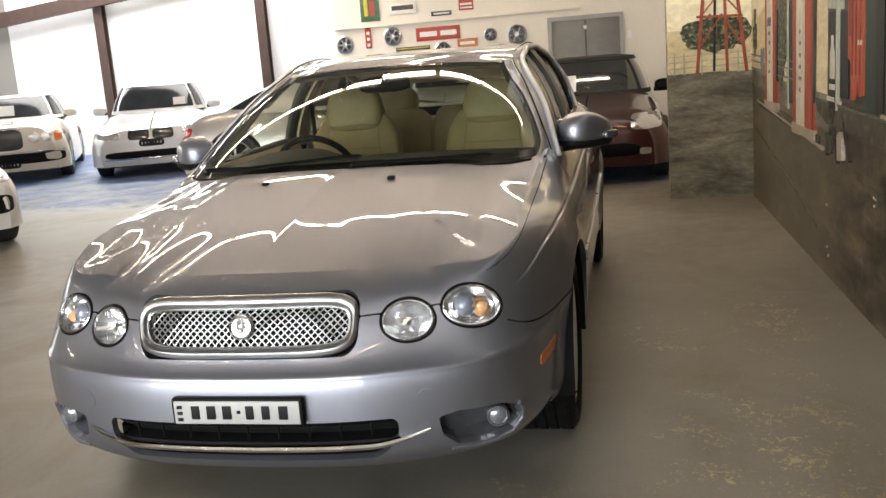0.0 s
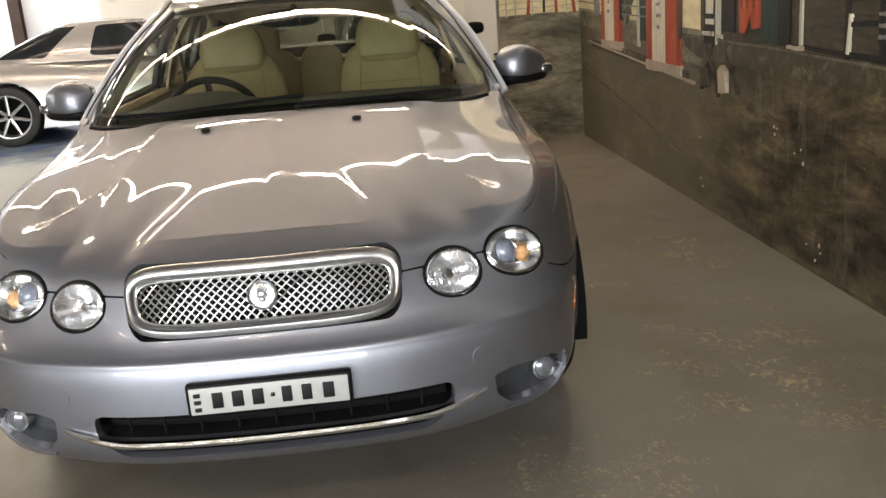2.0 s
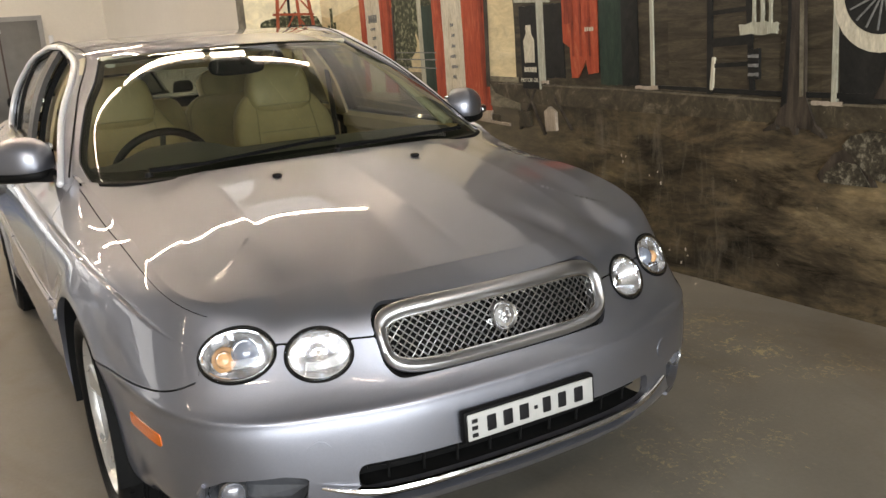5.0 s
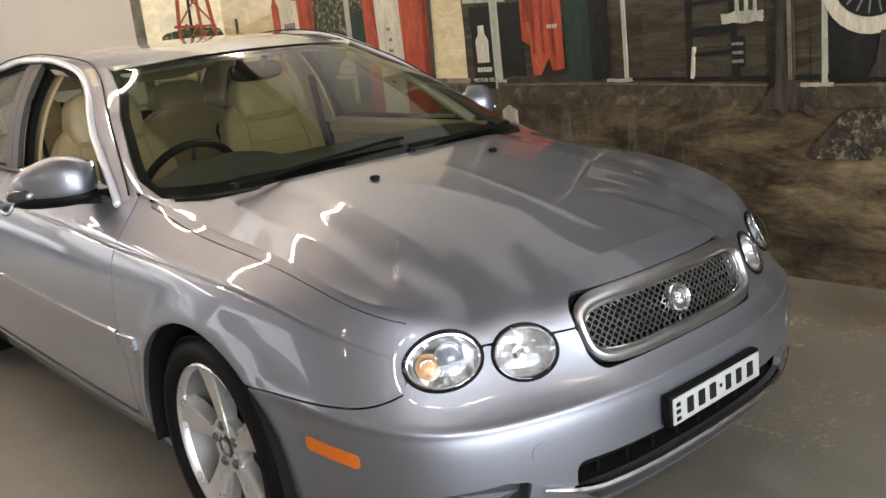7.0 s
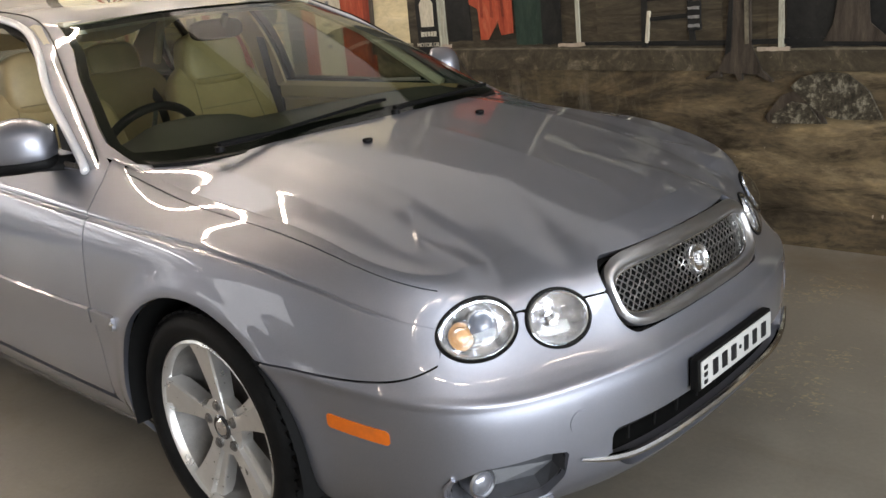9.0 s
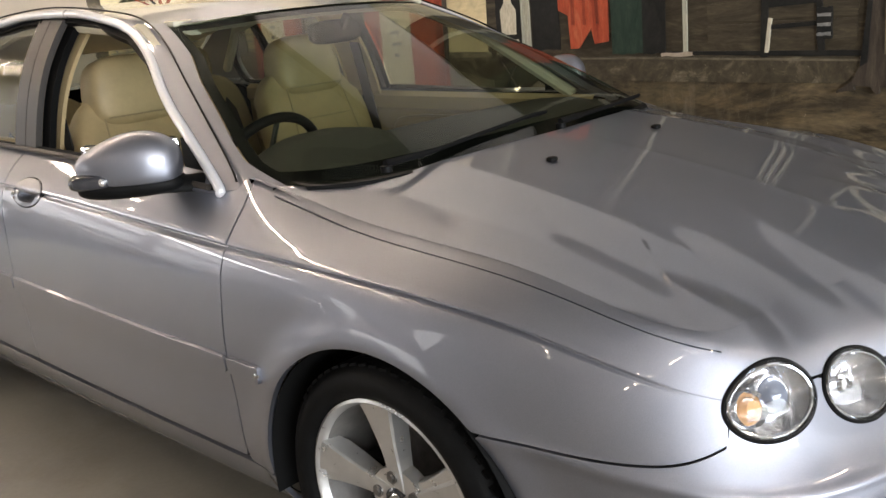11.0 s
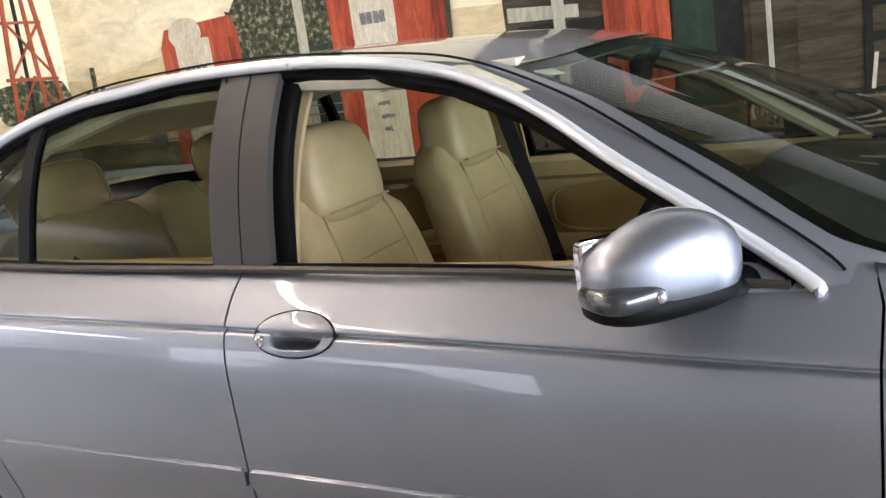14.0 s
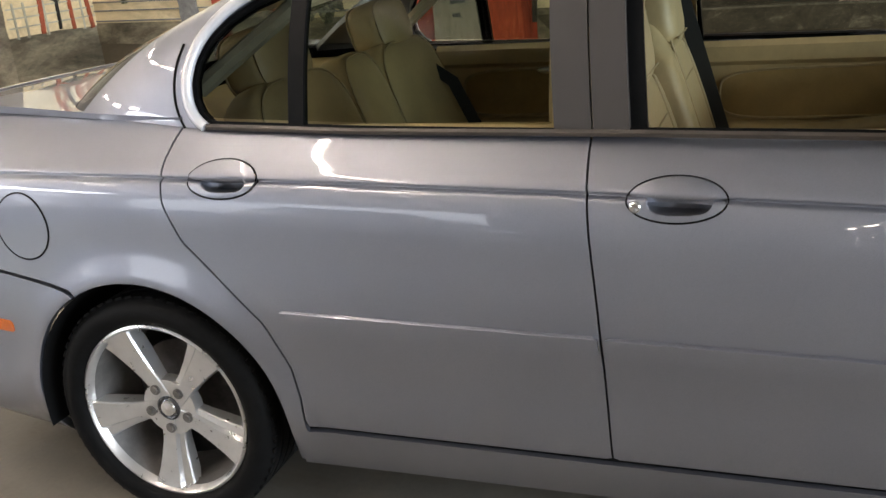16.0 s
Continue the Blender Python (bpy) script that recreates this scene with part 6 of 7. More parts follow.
# fluorescent rows
for y, xs in ((4.65, np.arange(-4.75, 1.6, 1.25)), (8.9, np.arange(-5.4, 0.6, 1.9)), (12.6, np.arange(-5.4, 1.5, 2.4)), (0.6, np.arange(-13.0, -7.0, 2.4)), (-4.2, np.arange(-13.0, 1.5, 2.4))):
    for x in xs:
        lampo = thing("tube_lamp", "white fluorescent lamp fixed under the roof on two rods", "lamp", "ceiling tubes", Matrix.Translation((x, y, ROOF_Z - 0.45)))
        part("housing", box_bm(-0.61, 0.61, -0.05, 0.05, 0.02, 0.07, 0.01), M_FIX, lampo)
        part("tube", box_bm(-0.585, 0.585, -0.024, 0.024, -0.03, 0.018, 0.012), M_TUBE, lampo)
        for q in (-0.5, 0.5):
            part("rod", box_bm(q - 0.006, q + 0.006, -0.006, 0.006, 0.07, 0.45), M_FIX, lampo)


# ---- the mural on the east wall: flat painted shapes, each a few millimetres of paint ----
COATS = [0]


def painted(name, poly, mat, layer=1, wall="east", parent=None, label=""):
    """poly as (along, height); the east wall is seen from the west, the short wall from the south."""
    m = Matrix(((0, 0, -1, WALL_X - 0.0005), (1, 0, 0, 0), (0, 1, 0, 0), (0, 0, 0, 1))) if wall == "east" else Matrix(((1, 0, 0, 0), (0, 0, -1, JOG_Y - 0.0005), (0, 1, 0, 0), (0, 0, 0, 1)))
    COATS[0] += 1
    return part(name, prism_bm(poly, 0.003 * layer + 0.000012 * COATS[0], m), mat, parent or (east if wall == "east" else jog), label, smooth=False)


def rect(a0, a1, z0, z1, jag=0.0, n=6):
    """A hand-painted rectangle with slightly uneven edges."""
    r = random.uniform
    p = [(a0 + (a1 - a0) * k / n, z0 + r(-jag, jag)) for k in range(n)]
    p += [(a1 + r(-jag, jag), z0 + (z1 - z0) * k / n) for k in range(n)]
    p += [(a1 + (a0 - a1) * k / n, z1 + r(-jag, jag)) for k in range(n)]
    p += [(a0 + r(-jag, jag), z1 + (z0 - z1) * k / n) for k in range(n)]
    return p


def disc(cx, cz, rx, rz=None, n=28, jag=0.0):
    return [(cx + (rx + random.uniform(-jag, jag)) * math.cos(2 * math.pi * k / n), cz + ((rz or rx) + random.uniform(-jag, jag)) * math.sin(2 * math.pi * k / n)) for k in range(n)]


def stroke(a0, z0, a1, z1, w, w2=None):
    d = Vector((a1 - a0, z1 - z0)).normalized()
    q = Vector((-d.y, d.x))
    w2 = w if w2 is None else w2
    return [(a0 + q.x * w, z0 + q.y * w), (a0 - q.x * w, z0 - q.y * w), (a1 - q.x * w2, z1 - q.y * w2), (a1 + q.x * w2, z1 + q.y * w2)]


painted("painted_sky", rect(2.98, JOG_Y - 0.002, 1.30, 3.3), M_SKYP, 1)
painted("painted_sand", [(2.98, 0.98), (3.6, 0.98), (4.6, 1.02), (JOG_Y - 0.002, 1.10), (JOG_Y - 0.002, 1.52), (5.8, 1.50), (5.2, 1.58), (4.6, 1.52), (4.0, 1.60), (2.98, 1.55)], M_SAND, 2)
painted("painted_far_road", [(2.98, 0.80), (4.2, 0.86), (JOG_Y - 0.002, 0.98), (JOG_Y - 0.002, 1.10), (4.6, 1.04), (2.98, 1.0)], M_ROADP, 3)
painted("painted_facade", rect(-8.9, 3.0, 0.93, 3.3, 0.004, 14), M_PLANK, 2)
painted("painted_top_band", rect(-8.9, JOG_Y - 0.004, 2.62, ROOF_Z - 0.32), M_WHITE, 10, label="plain cream band above the mural")
painted("painted_kerb", [(-8.9, 0.86), (0.08, 0.895), (1.8, 0.945), (3.32, 0.975), (3.25, 0.90), (3.0, 0.845), (1.4, 0.815), (0.08, 0.795), (-8.9, 0.78)], M_KERB, 3)
painted("painted_island", [(3.20, 0.70), (5.6, 0.80), (5.6, 0.86), (4.4, 0.82), (3.22, 0.76)], M_KERB, 3)
painted("painted_kerb_block", rect(-0.34, 0.07, 0.77, 0.925, 0.006), M_POST, 4)
# boards of the shed front
for k in range(7):
    painted("painted_board", rect(0.98, 1.66, 1.0 + 0.095 * k, 1.085 + 0.095 * k, 0.005), M_BOARD, 3)
for k in range(9):
    painted("painted_board", rect(-3.4, -0.35, 1.0 + 0.16 * k, 1.14 + 0.16 * k, 0.006), M_BOARD, 3)
painted("painted_awning", [(-0.4, 1.62), (1.72, 1.66), (1.72, 1.74), (-0.4, 1.70)], M_POST, 4)
painted("painted_sill", [(2.62, 1.43), (2.98, 1.45), (2.98, 1.52), (2.62, 1.49)], M_POST, 4)
for y0, y1, z0 in ((1.765, 1.85, 0.955), (0.695, 0.765, 0.905), (-0.40, -0.33, 0.87), (2.695, 2.735, 0.975)):
    post = painted("painted_post", rect(y0, y1, z0, 3.2, 0.003), M_PLANK if y1 - y0 > 0.06 else M_POST, 4)
    painted("painted_post_light", rect(y0 - 0.004, y0 + 0.020, z0, 3.2, 0.003), M_POST, 5)
    painted("painted_post_foot", rect(y0 - 0.03, y1 + 0.05, z0 - 0.010, z0 + 0.008, 0.004), M_FOOT, 5)
painted("painted_door", rect(2.00, 2.18, 0.965, 2.6, 0.004), M_GREEND, 4)
painted("painted_doorway", rect(1.88, 2.0, 0.96, 2.6, 0.004), M_SHADEP, 4)
painted("painted_doorway", rect(0.10, 0.68, 0.905, 2.4, 0.005), M_SHADEP, 4)
painted("painted_window", rect(2.50, 2.68, 1.0, 1.42, 0.004), M_SHADEP, 4)
# drinks machine
painted("painted_machine", [(2.20, 1.03), (2.28, 1.02), (2.30, 1.10), (2.38, 1.0), (2.43, 1.0), (2.44, 1.17), (2.50, 1.20), (2.50, 1.80), (2.19, 1.80)], M_REDP, 5)
for q in (2.25, 2.33, 2.40):
    painted("painted_machine_stripe", rect(q, q + 0.018, 1.12, 1.8, 0.004), M_REDDK, 6)
for k in range(4):
    painted("painted_machine_bar", rect(2.225 + 0.02 * k, 2.238 + 0.02 * k, 1.255, 1.275, 0.002), M_IVORY, 6)
painted("painted_machine_panel", rect(2.42, 2.48, 1.30, 1.50, 0.004), M_REDDK, 6)
# oil sign board with plain marks
painted("painted_sign", rect(2.745, 2.925, 0.935, 1.42, 0.004), M_SHADEP, 5)
painted("painted_bottle", [(2.785, 1.09), (2.885, 1.09), (2.89, 1.22), (2.86, 1.26), (2.86, 1.31), (2.81, 1.31), (2.81, 1.26), (2.78, 1.22)], M_IVORY, 6)
for k in range(5):
    a = 2.77 + 0.026 * k
    painted("painted_sign_bar", rect(a, a + 0.019, 1.035, 1.062, 0.003), M_IVORY, 6)
txt = bpy.data.curves.new("sign_words", "FONT")
txt.body, txt.size, txt.align_x, txt.extrude = "MOTOR OIL", 0.034, "CENTER", 0.001
tmp = bpy.data.objects.new("sign_words", txt)
words = bpy.data.meshes.new_from_object(tmp)
bpy.data.objects.remove(tmp)
words.transform(Matrix(((0, 0, -1, WALL_X - 0.024), (-1, 0, 0, 2.835), (0, 1, 0, 0.975), (0, 0, 0, 1))))
words.materials.clear()
words.materials.append(M_IVORY)
new("sign_lettering", words).parent = east
painted("painted_sign_frame", rect(2.738, 2.748, 0.93, 1.6, 0.003), M_POST, 6)
painted("painted_trestle", stroke(2.90, 0.93, 2.72, 0.66, 0.006), M_TRUNK, 6)
painted("painted_trestle", stroke(2.80, 0.93, 2.98, 0.68, 0.006), M_TRUNK, 6)
painted("painted_trestle", stroke(2.62, 0.90, 2.46, 0.70, 0.005), M_TRUNK, 6)
painted("painted_can", rect(2.86, 2.98, 0.70, 0.80, 0.008), M_KERB, 6)


def painted_pump(a0, a1, r0, r1, z0, z1, nm):
    """A fuel pump: ivory front between red sides, with a dial of plain marks."""
    painted(nm + "_side", [(r0, z0), (r1, z0 + 0.01), (r1, z1 - 0.10), (r1 - 0.05, z1), (r0 + 0.04, z1 + 0.02), (r0, z1 - 0.08)], M_REDP, 5)
    painted(nm + "_front", rect(a0, a1, z0 + 0.02, z1 - 0.08, 0.004), M_IVORY, 6)
    painted(nm + "_shade", rect(r0 + 0.03, r0 + 0.07, z0 + 0.03, z1 - 0.1, 0.006), M_REDDK, 6)
    painted(nm + "_foot", rect(r0 - 0.008, r1 + 0.008, z0 - 0.015, z0 + 0.045, 0.006), M_FOOT, 7)
    c = (a0 + a1) / 2
    for k in range(6):
        painted(nm + "_mark", rect(c - 0.03 + random.uniform(-0.02, 0.02), c + 0.02 + random.uniform(-0.01, 0.03), z0 + 0.25 + 0.07 * k, z0 + 0.27 + 0.07 * k, 0.004), M_GREYP, 7)
    for k in range(4):
        painted(nm + "_dial", rect(c - 0.075 + 0.04 * k, c - 0.045 + 0.04 * k, z1 - 0.30, z1 - 0.24, 0.003), M_GREYP, 7)
    painted(nm + "_hose", stroke(r0 - 0.02, z1 - 0.2, r0 + 0.01, z0 + 0.2, 0.012), M_TRUNK, 7)


painted_pump(3.60, 3.86, 3.31, 4.0, 0.74, 1.86, "painted_pump")
painted_pump(4.83, 5.09, 4.62, 5.20, 0.83, 1.72, "painted_far_pump")
painted("painted_pump_cap", disc(5.0, 1.68, 0.12, 0.09), M_IVORY, 7)
painted("painted_bush", disc(4.50, 1.45, 0.24, 0.42, 40, 0.05), M_LEAFP, 4)
painted("painted_tree", disc(4.18, 1.80, 0.30, 0.55, 40, 0.06), M_LEAFP, 4)
painted("painted_pole", rect(4.16, 4.22, 0.86, 3.2, 0.003), M_POST, 5)
painted("painted_gap", rect(4.0, 4.16, 0.90, 1.5, 0.006), M_GREEND, 4)
for q in (0.0, 0.07, -0.06):
    painted("painted_cactus", stroke(5.80 + q, 1.20 + abs(q), 5.80 + q, 1.58 - 2.0 * abs(q), 0.018, 0.014), M_LEAFP, 5)
painted("painted_cactus_arm", stroke(5.74, 1.36, 5.86, 1.34, 0.014), M_LEAFP, 5)
for z in (1.06, 1.12, 1.17):
    painted("painted_fence_rail", stroke(3.98, z, 4.62, z + 0.012, 0.004), M_GREYP, 5)
    painted("painted_fence_rail", stroke(5.2, z + 0.02, 6.03, z + 0.05, 0.004), M_GREYP, 5)
painted("painted_barrel", rect(5.30, 5.42, 1.05, 1.26, 0.006), M_GREYP, 6)
# chair, stool, trunk, wheel and heap in front of the shed
for a in ((1.385, 0.93, 1.375, 1.5, 0.016), (1.13, 0.95, 1.16, 1.52, 0.014), (1.385, 1.165, 1.13, 1.175, 0.02), (1.39, 1.06, 1.14, 1.07, 0.010), (1.37, 1.40, 1.16, 1.41, 0.018), (1.37, 1.30, 1.16, 1.31, 0.010)):
    painted("painted_chair", stroke(*a), M_SHADEP, 5)
painted("painted_chair_light", stroke(1.372, 0.95, 1.355, 1.10, 0.008), M_IVORY, 6)
for k in range(3):
    painted("painted_slat_back", rect(1.02 + 0.045 * k, 1.035 + 0.045 * k, 1.24, 1.6, 0.003), M_POST, 6)
painted("painted_seat", rect(0.99, 1.20, 1.195, 1.245, 0.006), M_POST, 6)
painted("painted_trunk", [(0.78, 0.79), (1.01, 0.80), (0.945, 0.92), (0.93, 1.25), (0.96, 3.2), (0.86, 3.2), (0.845, 1.25), (0.84, 0.93)], M_TRUNK, 6)
painted("painted_whitewall", disc(0.50, 1.32, 0.215), M_IVORY, 5)
painted("painted_wheel", disc(0.50, 1.34, 0.165), M_SHADEP, 6)
for k in range(18):
    a = 2 * math.pi * k / 18
    painted("painted_wheel_spoke", stroke(0.50 + 0.03 * math.cos(a), 1.34 + 0.03 * math.sin(a), 0.50 + 0.15 * math.cos(a + 0.25), 1.34 + 0.15 * math.sin(a + 0.25), 0.0035), M_GREYP, 7)
painted("painted_wheel_hub", disc(0.50, 1.34, 0.035), M_GREYP, 7)
painted("painted_stump", [(0.24, 0.92), (0.52, 0.93), (0.48, 1.0), (0.46, 1.12), (0.34, 1.12), (0.33, 1.0)], M_TRUNK, 6)
painted("painted_far_tyre", disc(0.27, 1.16, 0.20, 0.26), M_SHADEP, 4)
painted("painted_side_post", rect(0.015, 0.125, 0.93, 3.2, 0.004), M_TRUNK, 6)
painted("painted_side_post_light", rect(0.02, 0.045, 0.93, 3.2, 0.004), M_POST, 7)
# striped can, light edges of the kerb, dark line under it, roots of the tree
painted("painted_drum", rect(1.085, 1.150, 1.0, 1.135, 0.003), M_SHADEP, 6)
for z in (1.015, 1.055, 1.095):
    painted("painted_drum_band", rect(1.088, 1.147, z, z + 0.014, 0.002), M_GREYP, 7)
painted("painted_kerb_edge", [(-0.33, 0.885), (1.0, 0.912), (2.0, 0.945), (3.2, 0.965), (3.2, 0.957), (2.0, 0.936), (1.0, 0.903), (-0.33, 0.876)], M_KERBTOP, 4)
painted("painted_pavement_shade", [(0.15, 0.925), (0.98, 0.925), (1.9, 0.955), (1.9, 0.97), (0.98, 0.95), (0.15, 0.945)], M_SHADEP, 4)
for a in ((0.80, 0.80, 0.74, 0.76, 0.016, 0.004), (0.99, 0.80, 1.06, 0.775, 0.018, 0.004), (0.90, 0.80, 0.89, 0.765, 0.02, 0.006)):
    painted("painted_root", stroke(*a), M_TRUNK, 7)
painted("painted_trunk_light", [(0.85, 0.93), (0.868, 0.93), (0.874, 1.6), (0.882, 3.2), (0.868, 3.2), (0.855, 1.6)], M_KERBTOP, 7)
painted("painted_trunk_dark", [(0.935, 0.90), (0.965, 0.88), (0.93, 1.25), (0.955, 3.2), (0.93, 3.2), (0.915, 1.25)], M_SHADEP, 7)
painted("painted_heap_shade", [(0.50, 0.575), (0.76, 0.57), (0.78, 0.60), (0.70, 0.70), (0.62, 0.73), (0.54, 0.66)], M_TRUNK, 4)
painted("painted_heap_low", [(0.52, 0.575), (0.74, 0.575), (0.74, 0.61), (0.66, 0.67), (0.58, 0.66)], M_HEAP, 6)
painted("painted_heap", [(0.27, 0.60), (0.44, 0.595), (0.52, 0.61), (0.60, 0.68), (0.66, 0.735), (0.62, 0.775), (0.54, 0.80), (0.42, 0.79), (0.33, 0.72)], M_HEAP, 5)
# chips and splashes of pale paint, some in upright trails
for y0, z0, z1, n in ((1.62, 0.06, 0.16, 4), (2.02, 0.34, 0.60, 3), (3.0, 0.12, 0.5, 3), (1.74, 0.40, 0.55, 3), (0.30, 0.10, 0.22, 4)):
    for k in range(n):
        a, z = y0 + random.gauss(0, 0.05), random.uniform(z0, z1)
        painted("painted_fleck", disc(a, z, random.uniform(0.002, 0.005), random.uniform(0.003, 0.009), 7, 0.002), M_FOOT, 1)

# the pale edge of the painted road, running down towards the corner
for a in ((5.85, 0.60, 4.9, 0.47, 0.012, 0.010), (4.9, 0.47, 4.1, 0.36, 0.010, 0.012), (4.1, 0.36, 3.3, 0.23, 0.012, 0.006)):
    painted("painted_road_edge", stroke(*a), M_KERBTOP, 1)
painted("painted_island_edge", stroke(5.7, 0.845, 3.1, 0.70, 0.006, 0.009), M_FOOT, 4)
painted("painted_white_can", [(2.60, 0.69), (2.70, 0.68), (2.71, 0.80), (2.66, 0.83), (2.60, 0.80)], M_FOOT, 6)

# the short wall: desert, bush and drill tower
painted("painted_sky", rect(JOG_X + 0.002, WALL_X - 0.006, 1.40, 3.3), M_SKYP, 1, "jog")
painted("painted_sand", rect(JOG_X + 0.002, WALL_X - 0.006, 1.09, 1.46, 0.006), M_SAND, 2, "jog")
painted("painted_bush", disc(1.82, 1.42, 0.30, 0.15, 40, 0.03), M_LEAFP, 3, "jog")
for a in ((1.66, 1.09, 1.77, 2.3, 0.014), (2.07, 1.08, 1.93, 2.3, 0.014), (1.80, 1.10, 1.83, 2.3, 0.010), (1.91, 1.09, 1.88, 2.3, 0.012), (1.66, 1.565, 2.04, 1.55, 0.010), (1.70, 1.90, 2.0, 1.90, 0.008), (1.68, 1.30, 1.86, 1.56, 0.006), (2.03, 1.32, 1.88, 1.56, 0.006), (1.70, 1.57, 1.98, 1.90, 0.006), (2.02, 1.57, 1.74, 1.90, 0.006)):
    painted("painted_tower", stroke(*a), M_TOWER if a[0] != 1.80 else M_SHADEP, 5, "jog")
for z in (1.14, 1.19, 1.24):
    painted("painted_fence_rail", stroke(1.42, z, 2.10, z + 0.01, 0.004), M_POST, 4, "jog")
for x in (1.47, 1.55, 1.70, 2.0):
    painted("painted_fence_post", stroke(x, 1.08, x, 1.27, 0.006), M_POST, 4, "jog")


# ---- other cars of the hall ----
M_TYREFAR = plain("plain_tyre", (0.02, 0.02, 0.02), 0.6, 0, 0.2, 20)


def far_car(name, label, paint, m, L=4.8, W=1.85, H=1.45, nose=0.70, hood=0.30, belt=0.95, roof=(0.42, 0.70), tail=(0.88, 0.98), wheel_r=0.33, soft=None, detail=(), glass=None, blunt=1.0):
    """A parked car: lofted body with arches, glazed cabin, wheels, lamps, mirrors. Its nose is at the origin and looks along -y."""
    car = thing(name, label, "car", "parked cars", m)
    hub = (0.18 * L, 0.80 * L)
    topz = Spline([0, 0.06 * L, 0.5 * hood * L, hood * L, 0.5 * L, tail[0] * L, L], [nose, nose + 0.06, belt - 0.10, belt, belt + 0.01, tail[1], tail[1] - 0.10])

    def half_w(y):
        f = np.clip(1 - ((0.42 - y) / 0.42).clip(0, 1) ** 2.4 * 0.20, 0, 1)
        b = np.clip(1 - ((y - (L - 0.40)) / 0.40).clip(0, 1) ** 2.4 * 0.18, 0, 1)
        return W / 2 * f * b

    def bow(x, y, z):
        """How far the rounded ends stand back from their foremost point."""
        r = 0.13 * np.abs(x / (W / 2)) ** 2.2 + 0.10 * ((z - 0.52) / max(0.1, nose - 0.50)).clip(0, 1) ** 2.4 + 0.05 * ((0.40 - z) / 0.2).clip(0, 1) ** 2
        r = r * blunt
        return r * np.clip(1 - y / 0.45, 0, 1) - r * np.clip(1 - (L - y) / 0.45, 0, 1)

    def skin(y, u):
        y, u = np.asarray(y, float), np.asarray(u, float)
        t = np.clip(u, 0, 1) * np.pi / 2
        c, s_ = np.cos(t).clip(1e-6), np.sin(t).clip(0)
        zl, zt = 0.19, topz(y)[..., 0]
        x = half_w(y) * c ** 0.34
        z = zl + (zt - zl) * s_ ** 0.62
        return np.stack([x, y + bow(x, y, z), z], -1)

    YS = np.linspace(0, L, 400)

    def end_y(x, z, rear):
        """Where the skin lies ahead of (or behind) a point of the end view."""
        k = ((z - 0.19) / (topz(YS)[:, 0] - 0.19)).clip(0, 1) ** (1 / 0.62)
        xs = half_w(YS) * np.sqrt((1 - k * k).clip(0)).clip(1e-6) ** 0.34
        ok = YS[(xs >= abs(x)) & (topz(YS)[:, 0] > z)]
        y = (ok.max() if rear else ok.min()) if len(ok) else (L if rear else 0.0)
        return float(y + bow(np.array(x), np.array(y), np.array(z)))

    cut = lambda y, u, p: -np.minimum(*(np.hypot(p[..., 1] - h, p[..., 2] - wheel_r) - wheel_r - 0.045 for h in hub))
    sheet("body", skin, np.linspace(0, L, 90), np.linspace(0, 1, 44), lambda y, u, p: np.where(p[..., 0] > W * 0.36, cut(y, u, p), -1), paint, car, (1, -1), 0.03)
    for y in (0.0, L):
        bm = bmesh.new()
        rows = []
        for x, _, z in skin(np.full(24, y), np.linspace(0, 0.96, 24)):
            rows.append([bm.verts.new((x * f, y + float(bow(np.array(x * f), np.array(y), np.array(z))), z)) for f in np.linspace(-1, 1, 15)])
        for a, b in zip(rows, rows[1:]):
            for i in range(14):
                bm.faces.new((a[i], a[i + 1], b[i + 1], b[i]))
        part("end_panel", bm, paint, car)
    part("floor_pan", box_bm(-W * 0.36, W * 0.36, 0.2, L - 0.2, 0.17, 0.30), M_VOID, car)
    # cabin
    y0, y1, yr0, yr1 = hood * L, tail[0] * L - 0.10, roof[0] * L, roof[1] * L
    wb, wr = W * 0.42, W * 0.31

    def cab(s_, v):
        c, d = np.cos(s_), np.sin(s_)
        e = 0.42
        fx, fy = np.sign(d) * np.abs(d) ** e, -np.sign(c) * np.abs(c) ** e
        k = np.asarray(v)
        yb, yt = (y0 + y1) / 2 + (y1 - y0) / 2 * fy, (yr0 + yr1) / 2 + (yr1 - yr0) / 2 * fy
        zb = belt - 0.02 + (tail[1] - belt) * np.clip(fy, 0, 1) * 0.8
        x = (wb * (1 - k) + wr * k) * fx * (1 + 0.03 * np.sin(np.pi * k.clip(0, 1)))
        return np.stack([x, yb * (1 - k) + yt * k, zb * (1 - k) + (H - 0.035) * k + 0.02 * np.sin(np.pi * k.clip(0, 1))], -1)

    ss, vs = np.linspace(-np.pi, np.pi, 161), np.linspace(0, 1, 18)
    pill = lambda s_, v, w=0.05: np.minimum.reduce([np.abs(np.abs(s_) - a) - w for a in (0.66, 1.62, 2.40)])
    rim = lambda s_, v: np.minimum(pill(s_, v), np.minimum(v - 0.10, 0.90 - v) * 0.5)
    top = soft or paint
    sheet("pillar_frame", cab, ss, vs, lambda s_, v, p: rim(s_, v), top, car, (1,), 0.0)
    sheet("glasshouse", cab, ss, vs, lambda s_, v, p: -rim(s_, v) - 0.004, glass or M_FARGLASS, car, (1,), 0.0, -0.006, label="dark tinted windows")
    ring = cab(np.linspace(-np.pi, np.pi, 40, endpoint=False), np.ones(40))
    bm = bmesh.new()
    r1 = [bm.verts.new(tuple(p)) for p in ring]
    cen = ring.mean(0)
